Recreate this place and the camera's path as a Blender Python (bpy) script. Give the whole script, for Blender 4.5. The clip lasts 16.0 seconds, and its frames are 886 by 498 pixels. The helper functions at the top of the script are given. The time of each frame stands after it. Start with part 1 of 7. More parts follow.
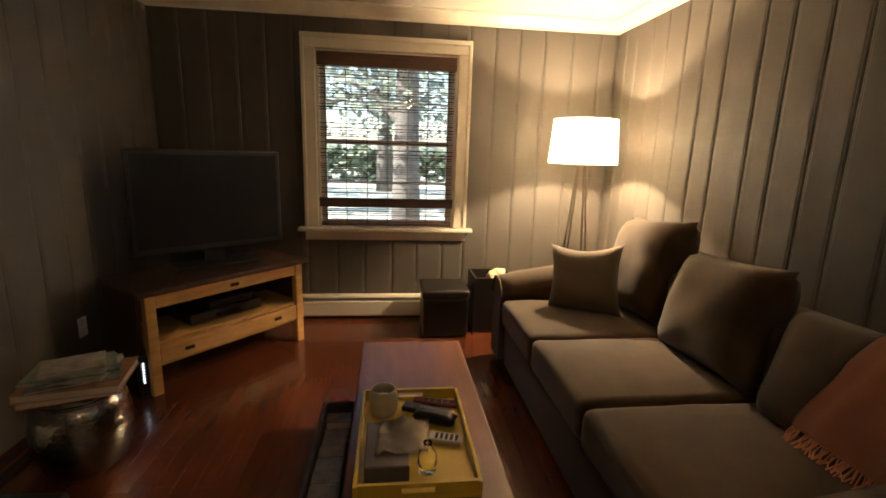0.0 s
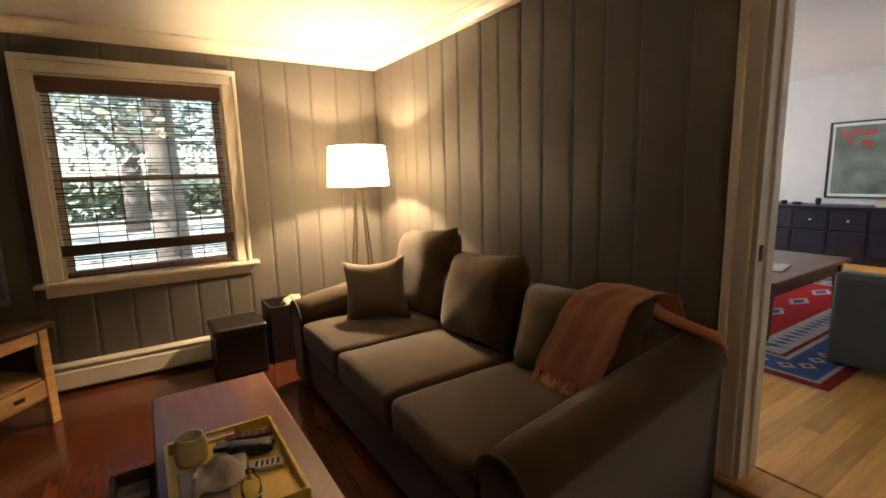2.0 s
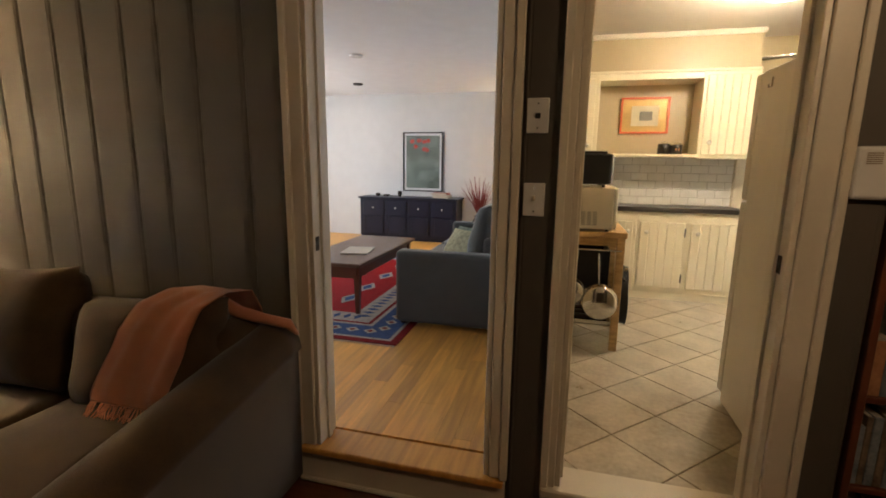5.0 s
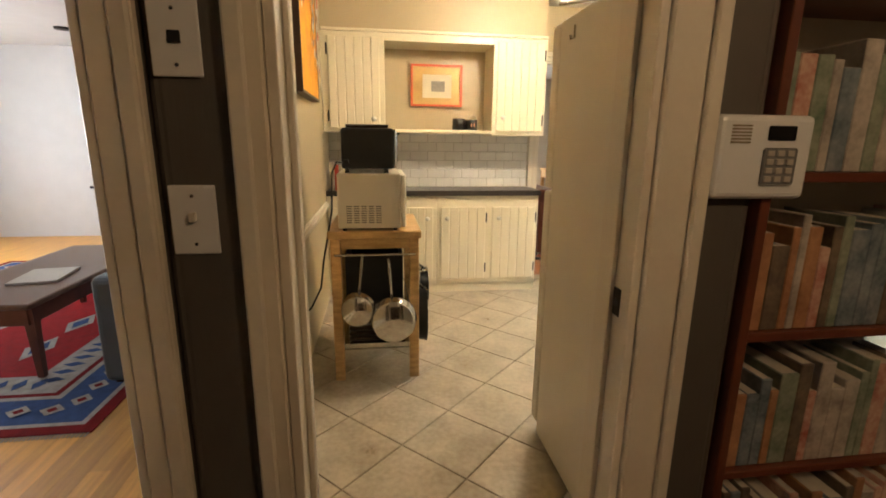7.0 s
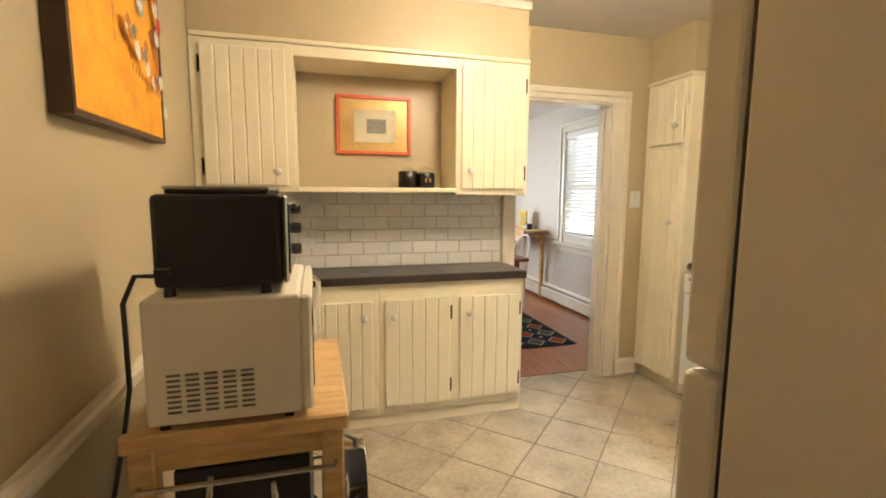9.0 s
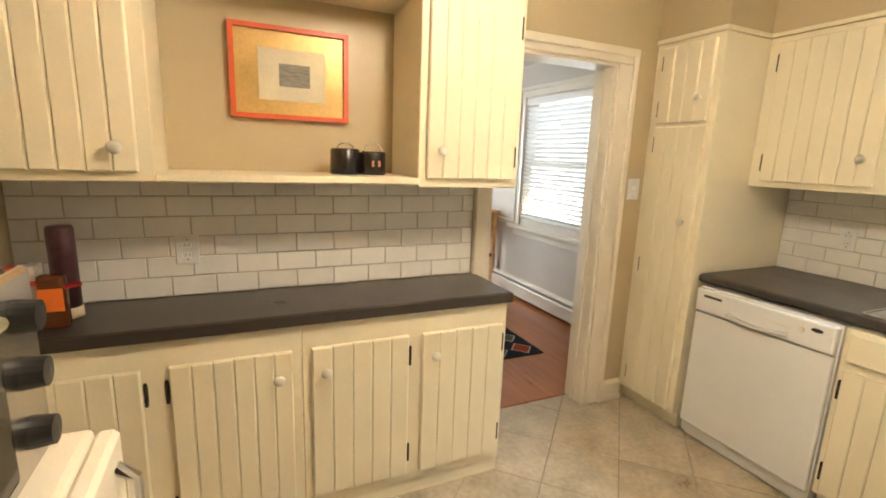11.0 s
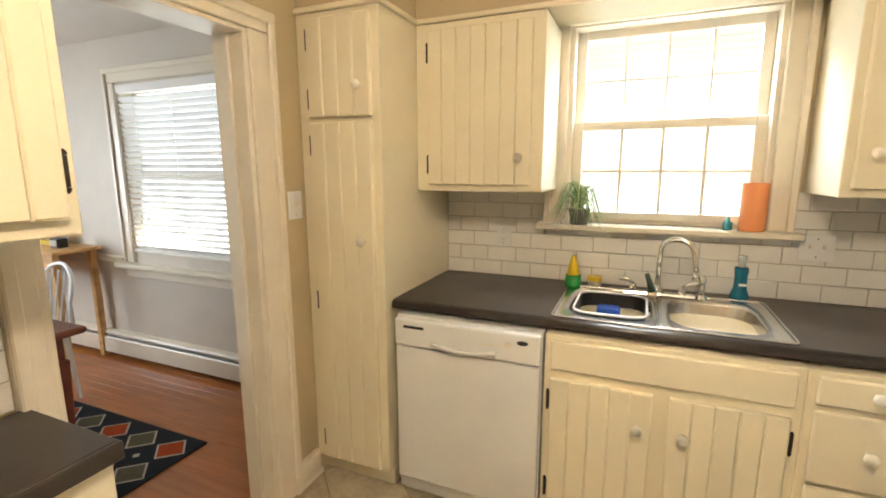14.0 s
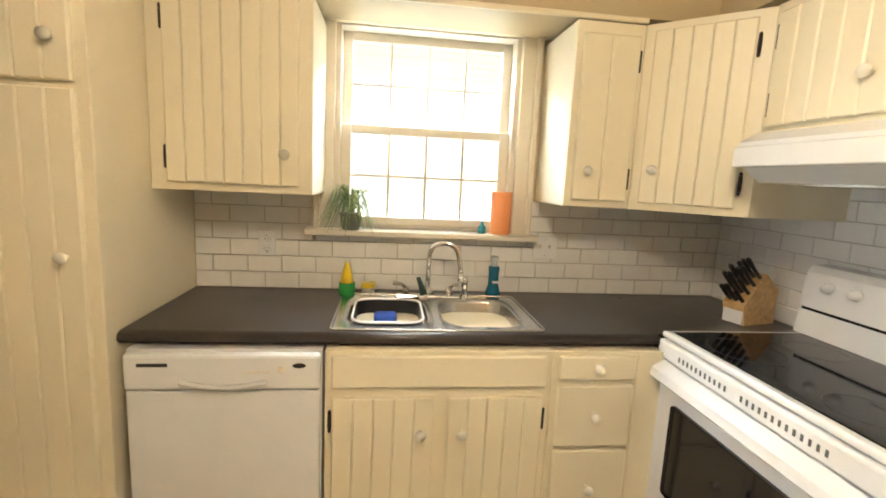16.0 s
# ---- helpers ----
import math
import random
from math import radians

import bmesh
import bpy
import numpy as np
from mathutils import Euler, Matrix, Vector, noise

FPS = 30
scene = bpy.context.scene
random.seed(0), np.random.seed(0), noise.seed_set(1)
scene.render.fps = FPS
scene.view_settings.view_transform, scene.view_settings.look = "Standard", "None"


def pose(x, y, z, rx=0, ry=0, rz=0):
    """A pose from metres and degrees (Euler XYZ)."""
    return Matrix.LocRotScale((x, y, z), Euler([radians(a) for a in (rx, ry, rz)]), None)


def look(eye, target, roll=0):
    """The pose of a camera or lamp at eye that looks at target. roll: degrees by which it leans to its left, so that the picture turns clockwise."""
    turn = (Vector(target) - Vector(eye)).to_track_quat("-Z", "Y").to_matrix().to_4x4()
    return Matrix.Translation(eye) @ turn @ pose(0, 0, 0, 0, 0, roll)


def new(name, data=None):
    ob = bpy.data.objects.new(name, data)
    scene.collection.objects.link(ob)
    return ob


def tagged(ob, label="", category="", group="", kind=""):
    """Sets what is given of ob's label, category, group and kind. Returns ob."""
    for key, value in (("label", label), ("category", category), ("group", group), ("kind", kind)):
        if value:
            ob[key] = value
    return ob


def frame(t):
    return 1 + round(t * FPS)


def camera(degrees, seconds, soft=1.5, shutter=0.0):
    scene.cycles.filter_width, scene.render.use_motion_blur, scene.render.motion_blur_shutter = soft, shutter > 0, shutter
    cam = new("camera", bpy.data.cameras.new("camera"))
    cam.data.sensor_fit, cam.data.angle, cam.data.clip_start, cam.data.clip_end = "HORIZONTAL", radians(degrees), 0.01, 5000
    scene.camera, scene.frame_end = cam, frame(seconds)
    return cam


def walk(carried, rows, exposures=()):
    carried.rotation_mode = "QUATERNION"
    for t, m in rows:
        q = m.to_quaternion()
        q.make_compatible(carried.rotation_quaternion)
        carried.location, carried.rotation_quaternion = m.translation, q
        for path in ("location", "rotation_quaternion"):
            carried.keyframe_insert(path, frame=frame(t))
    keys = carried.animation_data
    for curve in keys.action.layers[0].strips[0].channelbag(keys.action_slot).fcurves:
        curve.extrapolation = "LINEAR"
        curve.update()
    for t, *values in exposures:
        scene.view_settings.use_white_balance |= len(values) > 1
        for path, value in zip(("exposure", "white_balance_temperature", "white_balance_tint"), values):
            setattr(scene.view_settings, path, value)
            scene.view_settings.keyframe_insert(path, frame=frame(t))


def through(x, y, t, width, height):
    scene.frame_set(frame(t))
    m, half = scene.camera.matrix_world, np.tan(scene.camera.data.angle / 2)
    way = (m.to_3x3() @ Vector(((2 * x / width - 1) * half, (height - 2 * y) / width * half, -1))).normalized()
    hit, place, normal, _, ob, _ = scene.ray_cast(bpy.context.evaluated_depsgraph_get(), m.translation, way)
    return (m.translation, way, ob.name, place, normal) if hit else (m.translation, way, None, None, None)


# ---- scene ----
cam = camera(87.6, 16.0, soft=1.8)
PATH = [
    (0, (1.449, 1.404, 1.385), (1.679, 3.347, 0.97), 1.8),
    (0.5, (1.39, 1.372, 1.412), (1.842, 3.277, 1.004), 1.2),
    (1, (1.371, 1.31, 1.408), (2.034, 3.16, 1.036), -0.1),
    (1.5, (1.371, 1.248, 1.415), (2.233, 3.021, 1.078), -1.3),
    (2, (1.377, 1.219, 1.403), (2.448, 2.877, 1.082), -1.6),
    (2.5, (1.393, 1.198, 1.407), (2.681, 2.692, 1.075), -0.8),
    (3, (1.413, 1.177, 1.416), (2.9, 2.468, 1.068), 0.7),
    (3.5, (1.42, 1.154, 1.416), (3.072, 2.228, 1.07), 2.2),
    (4, (1.442, 1.121, 1.413), (3.215, 1.982, 1.074), 3.0),
    (4.5, (1.489, 1.073, 1.418), (3.344, 1.736, 1.074), 2.4),
    (5, (1.555, 1.005, 1.42), (3.459, 1.497, 1.055), 0.8),
    (5.2, (1.595, 0.979, 1.42), (3.513, 1.406, 1.045), 0.2),
    (7.3, (2.594, 0.791, 1.435), (4.513, 0.427, 1.007), 1.6),
    (7.5, (2.723, 0.792, 1.441), (4.638, 0.38, 1.038), 2.1),
    (8, (3.056, 0.743, 1.43), (4.975, 0.281, 1.103), 1.7),
    (8.5, (3.364, 0.676, 1.451), (5.283, 0.172, 1.199), 0.9),
    (8.7, (3.487, 0.663, 1.47), (5.404, 0.146, 1.229), 0.7),
    (10.8, (4.462, 0.555, 1.619), (6.285, -0.166, 1.224), 1.6),
    (11, (4.525, 0.526, 1.61), (6.309, -0.289, 1.216), 2.1),
    (11.5, (4.7, 0.434, 1.61), (6.362, -0.607, 1.213), 2.6),
    (12, (4.818, 0.334, 1.61), (6.353, -0.895, 1.242), 2.5),
    (12.5, (4.923, 0.266, 1.619), (6.301, -1.146, 1.289), 1.8),
    (13, (4.987, 0.202, 1.617), (6.186, -1.369, 1.312), 0.8),
    (13.5, (5.056, 0.118, 1.609), (6.055, -1.586, 1.296), -0.1),
    (14, (5.139, 0.019, 1.619), (5.912, -1.793, 1.273), -0.2),
    (14.5, (5.202, -0.045, 1.6), (5.72, -1.947, 1.26), 0.8),
    (15, (5.225, -0.089, 1.614), (5.48, -2.042, 1.267), 1.8),
    (15.5, (5.231, -0.106, 1.609), (5.225, -2.079, 1.281), 2.6),
    (16, (5.237, -0.116, 1.603), (4.994, -2.079, 1.301), 2.8),
]
EXPOSURES = [(0.0, 2.0), (1.0, 2.1), (2.0, 2.12), (3.5, 2.2), (5.0, 2.2), (7.3, 2.4), (7.6, 2.38), (8.7, 2.28), (11.0, 2.3), (12.5, 2.24), (16.0, 2.18)]
walk(cam, [(t, look(eye, target, roll)) for t, eye, target, roll in PATH], EXPOSURES)

# ---------- light ----------
world = bpy.data.worlds.new("sky")
scene.world = world
world.use_nodes = True
sky = world.node_tree.nodes.new("ShaderNodeTexSky")
sky.sky_type = "NISHITA"
sky.sun_disc = False
sky.sun_elevation, sky.sun_rotation = radians(49), radians(255)
world.node_tree.links.new(sky.outputs[0], world.node_tree.nodes["Background"].inputs[0])
world.node_tree.nodes["Background"].inputs[1].default_value = 0.15

sun = new("sun", bpy.data.lights.new("sun", "SUN"))
sun.data.energy, sun.data.angle, sun.data.color = 5.0, radians(0.5), (1.0, 0.95, 0.86)
sun.matrix_basis = look((-11, -3, 13), (0, 0, 0))


def area_lamp(name, m, w, h, watts, colour):
    ob = new(name, bpy.data.lights.new(name, "AREA"))
    ob.data.shape, ob.data.size, ob.data.size_y = "RECTANGLE", w, h
    ob.data.energy, ob.data.color = watts, colour
    ob.matrix_basis = m
    return ob


def bulb(name, place, watts, colour, radius=0.04):
    ob = new(name, bpy.data.lights.new(name, "POINT"))
    ob.data.energy, ob.data.color, ob.data.shadow_soft_size = watts, colour, radius
    ob.matrix_basis = pose(*place)
    return ob


DAY = (0.86, 0.93, 1.0)
WARM = (1.0, 0.72, 0.43)
area_lamp("daylight_dining", look((7.96, -2.42, 1.6), (7.96, 2, 0.9)), 1.05, 1.15, 1.6, DAY)
# fill lamp in an added, unseen east opening; lifts the dining room's brightness
area_lamp("daylight_dining_east", look((10.44, -0.5, 1.6), (6, -0.5, 0.9)), 1.3, 1.2, 15, DAY)
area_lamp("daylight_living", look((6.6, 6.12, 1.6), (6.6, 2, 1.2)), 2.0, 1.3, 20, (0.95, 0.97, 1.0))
area_lamp("daylight_kitchen", look((5.06, -2.70, 2.42), (5.06, -1.5, 1.3)), 0.85, 0.12, 15.0, DAY)
bulb("floor_lamp_bulb", (2.80, 4.60, 1.47), 37, WARM, 0.035)
bulb("rear_lamp_bulb", (1.8, -0.15, 2.24), 3.9, (1.0, 0.68, 0.38), 0.09)
bulb("table_lamp_bulb", (8.45, 1.75, 1.58), 4, WARM, 0.05)
bulb("kitchen_bulb", (5.1, -0.25, 2.40), 13.8, (1.0, 0.82, 0.60), 0.1)

# ---------- helpers ----------
PLACE = {}


def room(sx, ax, sy, ay):
    """Sets a part of the plan out in the house: stretch and shift along x and y."""
    return Matrix(((sx, 0, 0, ax), (0, sy, 0, ay), (0, 0, 1, 0), (0, 0, 0, 1)))


HOUSE = room(1, 0, 1, 0)
EAST = room(1.12, -0.538, 1.099, -0.096)       # wall-cabinet side of the kitchen
SOUTH = room(1.035, -0.092, 1.107, 0.0155)     # sink side
DINING = room(1.0, -0.03, 1.03, -0.002)
ROOM = HOUSE


def thing(name, m, label="", category="", group="", kind=""):
    ob = new(name)
    ob.empty_display_size = 0.1
    ob.matrix_basis = ROOM @ m
    PLACE[ob] = m.copy()
    return tagged(ob, label, category, group, kind)


def part(name, bm, material, parent=None, label="", world=False, smooth=False):
    """Links a bmesh as one mesh object under a thing or part."""
    if world and parent is not None:
        bm.transform(PLACE[parent].inverted())
    me = bpy.data.meshes.new(name)
    bm.to_mesh(me)
    bm.free()
    me.materials.append(material)
    if smooth:
        for f in me.polygons:
            f.use_smooth = len(f.vertices) < 9
    ob = new(name, me)
    if parent is not None:
        ob.parent = parent
        PLACE[ob] = PLACE[parent]
    else:
        PLACE[ob] = Matrix()
        ob.matrix_basis = ROOM
    return tagged(ob, label)


def again(ob, m, parent):
    """Another object on the same mesh."""
    o = new(ob.name.split(".")[0], ob.data)
    o.parent = parent
    o.matrix_basis = m
    PLACE[o] = PLACE[parent] @ m
    return o


def box(x0, y0, z0, x1, y1, z1, r=0.0, seg=1, bm=None):
    b = bmesh.new()
    bmesh.ops.create_cube(b, size=1.0)
    bmesh.ops.scale(b, verts=b.verts, vec=(abs(x1 - x0), abs(y1 - y0), abs(z1 - z0)))
    bmesh.ops.translate(b, verts=b.verts, vec=((x0 + x1) / 2, (y0 + y1) / 2, (z0 + z1) / 2))
    if r > 0:
        bmesh.ops.bevel(b, geom=list(b.edges), offset=r, segments=seg, profile=0.5, affect="EDGES")
    return merge(bm, b)


def merge(bm, b):
    """Adds b to bm (or returns b when bm is None)."""
    if bm is None:
        return b
    me = bpy.data.meshes.new("tmp")
    b.to_mesh(me)
    b.free()
    bm.from_mesh(me)
    bpy.data.meshes.remove(me)
    return bm


def tube(points, r, sides=10, bm=None, closed=False):
    """A round bar along points."""
    b = bmesh.new()
    pts = [Vector(p) for p in points]
    rings = []
    n = len(pts)
    radii = r if isinstance(r, (list, tuple)) else [r] * n
    up = None
    for i, p in enumerate(pts):
        a = pts[i - 1] if (i > 0 or closed) else p
        c = pts[(i + 1) % n] if (i < n - 1 or closed) else p
        d = (c - a).normalized()
        if up is None:
            up = d.orthogonal().normalized()
        up = (up - d * up.dot(d)).normalized()
        side = d.cross(up)
        rings.append([b.verts.new(p + radii[i] * (math.cos(2 * math.pi * k / sides) * up + math.sin(2 * math.pi * k / sides) * side)) for k in range(sides)])
    for i in range(n if closed else n - 1):
        q, s = rings[i], rings[(i + 1) % n]
        for k in range(sides):
            b.faces.new((q[k], q[(k + 1) % sides], s[(k + 1) % sides], s[k]))
    if not closed:
        b.faces.new(rings[0][::-1])
        b.faces.new(rings[-1])
    bmesh.ops.recalc_face_normals(b, faces=b.faces)
    return merge(bm, b)


def lathe(profile, sides=24, bm=None, at=(0, 0, 0)):
    """A turned body from (radius, height) pairs."""
    b = bmesh.new()
    rings = []
    for r, z in profile:
        rings.append([b.verts.new((at[0] + r * math.cos(2 * math.pi * k / sides), at[1] + r * math.sin(2 * math.pi * k / sides), at[2] + z)) for k in range(sides)])
    for q, s in zip(rings, rings[1:]):
        for k in range(sides):
            b.faces.new((q[k], q[(k + 1) % sides], s[(k + 1) % sides], s[k]))
    if profile[0][0] > 1e-4:
        b.faces.new(rings[0][::-1])
    if profile[-1][0] > 1e-4:
        b.faces.new(rings[-1])
    bmesh.ops.remove_doubles(b, verts=b.verts, dist=1e-5)
    bmesh.ops.recalc_face_normals(b, faces=b.faces)
    return merge(bm, b)


def extrude_profile(points, length, bm=None):
    """A prism: (y, z) outline run along x from 0 to length."""
    b = bmesh.new()
    a = [b.verts.new((0, y, z)) for y, z in points]
    c = [b.verts.new((length, y, z)) for y, z in points]
    n = len(points)
    for i in range(n):
        b.faces.new((a[i], a[(i + 1) % n], c[(i + 1) % n], c[i]))
    b.faces.new(a[::-1])
    b.faces.new(c)
    bmesh.ops.recalc_face_normals(b, faces=b.faces)
    return merge(bm, b)


def pillow_mesh(w, h, d, n=12, power=0.55, sag=0.0, seed=0, nip=0.05):
    """A stuffed cushion in local x (width), z (height), thickness in y, standing on z=0."""
    b = bmesh.new()
    grid = {}
    for s in (-1, 1):
        for i in range(n + 1):
            for j in range(n + 1):
                u, v = 2 * i / n - 1, 2 * j / n - 1
                edge = max(0.0, (1 - u ** 4) * (1 - v ** 4))
                t = d / 2 * edge ** power * (1 + 0.12 * noise.noise((u * 1.7 + seed, v * 1.7, s)))
                pinch = 1 - nip * (1 - abs(u) ** 2) * abs(v) ** 3
                pinch2 = 1 - nip * (1 - abs(v) ** 2) * abs(u) ** 3
                if s == 1 and (abs(u) == 1 or abs(v) == 1):
                    grid[s, i, j] = grid[-1, i, j]
                    continue
                z = h / 2 * (v * pinch + 1) - sag * h * max(0, v) * (1 - u * u)
                grid[s, i, j] = b.verts.new((w / 2 * u * pinch2, s * t, z))
    for s in (-1, 1):
        for i in range(n):
            for j in range(n):
                q = [grid[s, i, j], grid[s, i + 1, j], grid[s, i + 1, j + 1], grid[s, i, j + 1]]
                b.faces.new(q if s == -1 else q[::-1])
    return b


def soft_box(w, d, h, r=0.05, crown=0.03, n=10, seed=0):
    """A seat cushion: x width, y depth, on z=0, crowned top, round edges."""
    b = bmesh.new()
    bmesh.ops.create_cube(b, size=1.0)
    bmesh.ops.scale(b, verts=b.verts, vec=(w, d, h))
    bmesh.ops.translate(b, verts=b.verts, vec=(0, 0, h / 2))
    bmesh.ops.bevel(b, geom=list(b.edges), offset=r, segments=3, profile=0.6, affect="EDGES")
    bmesh.ops.subdivide_edges(b, edges=[e for e in b.edges if e.calc_length() > 0.12], cuts=n // 2, use_grid_fill=True)
    for v in b.verts:
        u, t = 2 * v.co.x / w, 2 * v.co.y / d
        k = max(0, 1 - u * u) * max(0, 1 - t * t)
        if v.co.z > h * 0.6:
            v.co.z += crown * k + 0.006 * noise.noise((v.co.x * 6 + seed, v.co.y * 6, 0))
    return b


# ---------- materials ----------
def surf(name, col, rough=0.6, metal=0.0, var=0.12, scale=6.0, bump=0.15, bscale=90.0, stretch=(1, 1, 1), col2=None, each=0.0, spec=0.5, sheen=0.0, coat=0.0):
    """Paint, wood, cloth or metal: two scales of variation laid out in metres."""
    m = bpy.data.materials.new(name)
    m.use_nodes = True
    t = m.node_tree
    N, L = t.nodes, t.links
    p = N["Principled BSDF"]
    geo = N.new("ShaderNodeNewGeometry")
    mp = N.new("ShaderNodeMapping")
    mp.inputs["Scale"].default_value = stretch
    L.new(geo.outputs["Position"], mp.inputs["Vector"])
    big, fine = N.new("ShaderNodeTexNoise"), N.new("ShaderNodeTexNoise")
    big.inputs["Scale"].default_value, big.inputs["Detail"].default_value = scale, 5
    fine.inputs["Scale"].default_value, fine.inputs["Detail"].default_value = bscale, 3
    L.new(mp.outputs[0], big.inputs["Vector"])
    L.new(mp.outputs[0], fine.inputs["Vector"])
    ramp = N.new("ShaderNodeValToRGB")
    lo = tuple(c * (1 - var) for c in col)
    hi = tuple(min(1, c * (1 + var)) for c in (col2 or col))
    ramp.color_ramp.elements[0].position, ramp.color_ramp.elements[1].position = 0.3, 0.7
    ramp.color_ramp.elements[0].color, ramp.color_ramp.elements[1].color = (*lo, 1), (*hi, 1)
    mixv = N.new("ShaderNodeMix")
    mixv.inputs[0].default_value = 0.3
    L.new(big.outputs[0], mixv.inputs[2])
    L.new(fine.outputs[0], mixv.inputs[3])
    L.new(mixv.outputs[0], ramp.inputs[0])
    out = ramp.outputs[0]
    if each:
        info, hsv, mr = N.new("ShaderNodeObjectInfo"), N.new("ShaderNodeHueSaturation"), N.new("ShaderNodeMapRange")
        mr.inputs[3].default_value, mr.inputs[4].default_value = 1 - each, 1 + each
        L.new(info.outputs["Random"], mr.inputs[0])
        L.new(mr.outputs[0], hsv.inputs["Value"])
        L.new(out, hsv.inputs["Color"])
        out = hsv.outputs[0]
    L.new(out, p.inputs["Base Color"])
    rr = N.new("ShaderNodeMapRange")
    rr.inputs[3].default_value, rr.inputs[4].default_value = max(0.02, rough * 0.8), min(1, rough * 1.2)
    L.new(big.outputs[0], rr.inputs[0])
    L.new(rr.outputs[0], p.inputs["Roughness"])
    p.inputs["Metallic"].default_value = metal
    p.inputs["Specular IOR Level"].default_value = spec
    p.inputs["Sheen Weight"].default_value = sheen
    p.inputs["Coat Weight"].default_value = coat
    if bump:
        bp = N.new("ShaderNodeBump")
        bp.inputs["Strength"].default_value, bp.inputs["Distance"].default_value = bump, 0.004
        L.new(fine.outputs[0], bp.inputs["Height"])
        L.new(bp.outputs[0], p.inputs["Normal"])
    return m


def glass(name, tint=(1, 1, 1), rough=0.0, ior=1.45):
    m = bpy.data.materials.new(name)
    m.use_nodes = True
    p = m.node_tree.nodes["Principled BSDF"]
    p.inputs["Base Color"].default_value = (*tint, 1)
    p.inputs["Transmission Weight"].default_value = 1
    p.inputs["Roughness"].default_value = rough
    p.inputs["IOR"].default_value = ior
    return m


def glow(name, col, power):
    m = bpy.data.materials.new(name)
    m.use_nodes = True
    p = m.node_tree.nodes["Principled BSDF"]
    p.inputs["Base Color"].default_value = (*col, 1)
    p.inputs["Emission Color"].default_value = (*col, 1)
    p.inputs["Emission Strength"].default_value = power
    return m


def shade_cloth(name, col, through=0.5):
    """Thin lampshade linen that lets the bulb's light through."""
    m = bpy.data.materials.new(name)
    m.use_nodes = True
    t = m.node_tree
    N, L = t.nodes, t.links
    d, tr, mx = N.new("ShaderNodeBsdfDiffuse"), N.new("ShaderNodeBsdfTranslucent"), N.new("ShaderNodeMixShader")
    w = N.new("ShaderNodeTexNoise")
    w.inputs["Scale"].default_value = 220
    ramp = N.new("ShaderNodeValToRGB")
    ramp.color_ramp.elements[0].color = (*[c * 0.9 for c in col], 1)
    ramp.color_ramp.elements[1].color = (*col, 1)
    L.new(w.outputs[0], ramp.inputs[0])
    for n in (d, tr):
        L.new(ramp.outputs[0], n.inputs[0])
    mx.inputs[0].default_value = through
    L.new(d.outputs[0], mx.inputs[1])
    L.new(tr.outputs[0], mx.inputs[2])
    L.new(mx.outputs[0], N["Material Output"].inputs[0])
    return m


PANEL = surf("grey_panel_paint", (0.092, 0.079, 0.065), 0.62, var=0.08, scale=3, stretch=(1, 1, 0.15), bump=0.12, bscale=140)
TRIM = surf("cream_trim_paint", (0.70, 0.64, 0.53), 0.35, var=0.05, bump=0.06)
CEIL = surf("white_ceiling_paint", (0.64, 0.60, 0.53), 0.8, var=0.04, bump=0.1)
CEIL_L = surf("white_ceiling_living", (0.74, 0.76, 0.78), 0.8, var=0.04, bump=0.1)
WALL_K = surf("tan_wall_paint", (0.50, 0.41, 0.25), 0.4, var=0.05, scale=2.5, bump=0.1, bscale=200)
WALL_L = surf("pale_grey_wall_paint", (0.62, 0.62, 0.62), 0.6, var=0.04, bump=0.1)
WALL_D = surf("pale_taupe_wall_paint", (0.56, 0.51, 0.44), 0.6, var=0.05, bump=0.1)
FLOOR_DEN = surf("red_brown_floor_wood", (0.088, 0.022, 0.0095), 0.25, var=0.08, scale=5, stretch=(6, 0.6, 1), col2=(0.115, 0.031, 0.0125), bump=0.02, each=0.08, coat=0.3)
FLOOR_OAK = surf("honey_oak_floor", (0.60, 0.285, 0.06), 0.4, var=0.14, scale=5, stretch=(0.6, 7, 1), col2=(0.72, 0.38, 0.085), bump=0.05, each=0.22, coat=0.12)
FLOOR_DIN = surf("orange_oak_floor", (0.27, 0.085, 0.015), 0.30, var=0.12, scale=5, stretch=(0.6, 7, 1), col2=(0.35, 0.12, 0.025), bump=0.03, each=0.12, coat=0.15)
TILE_F = surf("beige_floor_tile", (0.36, 0.295, 0.20), 0.3, var=0.18, scale=5, col2=(0.47, 0.41, 0.31), bump=0.06, bscale=40, each=0.06)
GROUT_F = surf("brown_grout", (0.27, 0.215, 0.145), 0.9)
SUBWAY = surf("white_glazed_tile", (0.74, 0.73, 0.70), 0.12, var=0.04, scale=9, bump=0.03, bscale=12, each=0.03)
GROUT = surf("grey_grout", (0.40, 0.38, 0.34), 0.9)
CAB = surf("cream_cabinet_paint", (0.78, 0.71, 0.53), 0.35, var=0.04, scale=4, bump=0.06, bscale=120)
COUNTER = surf("charcoal_laminate", (0.040, 0.033, 0.029), 0.3, var=0.06, scale=6, bump=0.03, bscale=300)
WHITE = surf("white_enamel", (0.74, 0.745, 0.745), 0.25, var=0.03, bump=0.03)
FRIDGE_M = surf("textured_white_enamel", (0.72, 0.67, 0.57), 0.35, var=0.04, bump=0.2, bscale=350)
BLACK_GLASS = surf("black_glass", (0.006, 0.006, 0.007), 0.06, var=0.1, bump=0)
SCREEN = surf("matte_black_screen", (0.006, 0.006, 0.008), 0.45, var=0.1, bump=0, spec=0.25)
BLACK = surf("black_plastic", (0.012, 0.012, 0.013), 0.4, var=0.2)
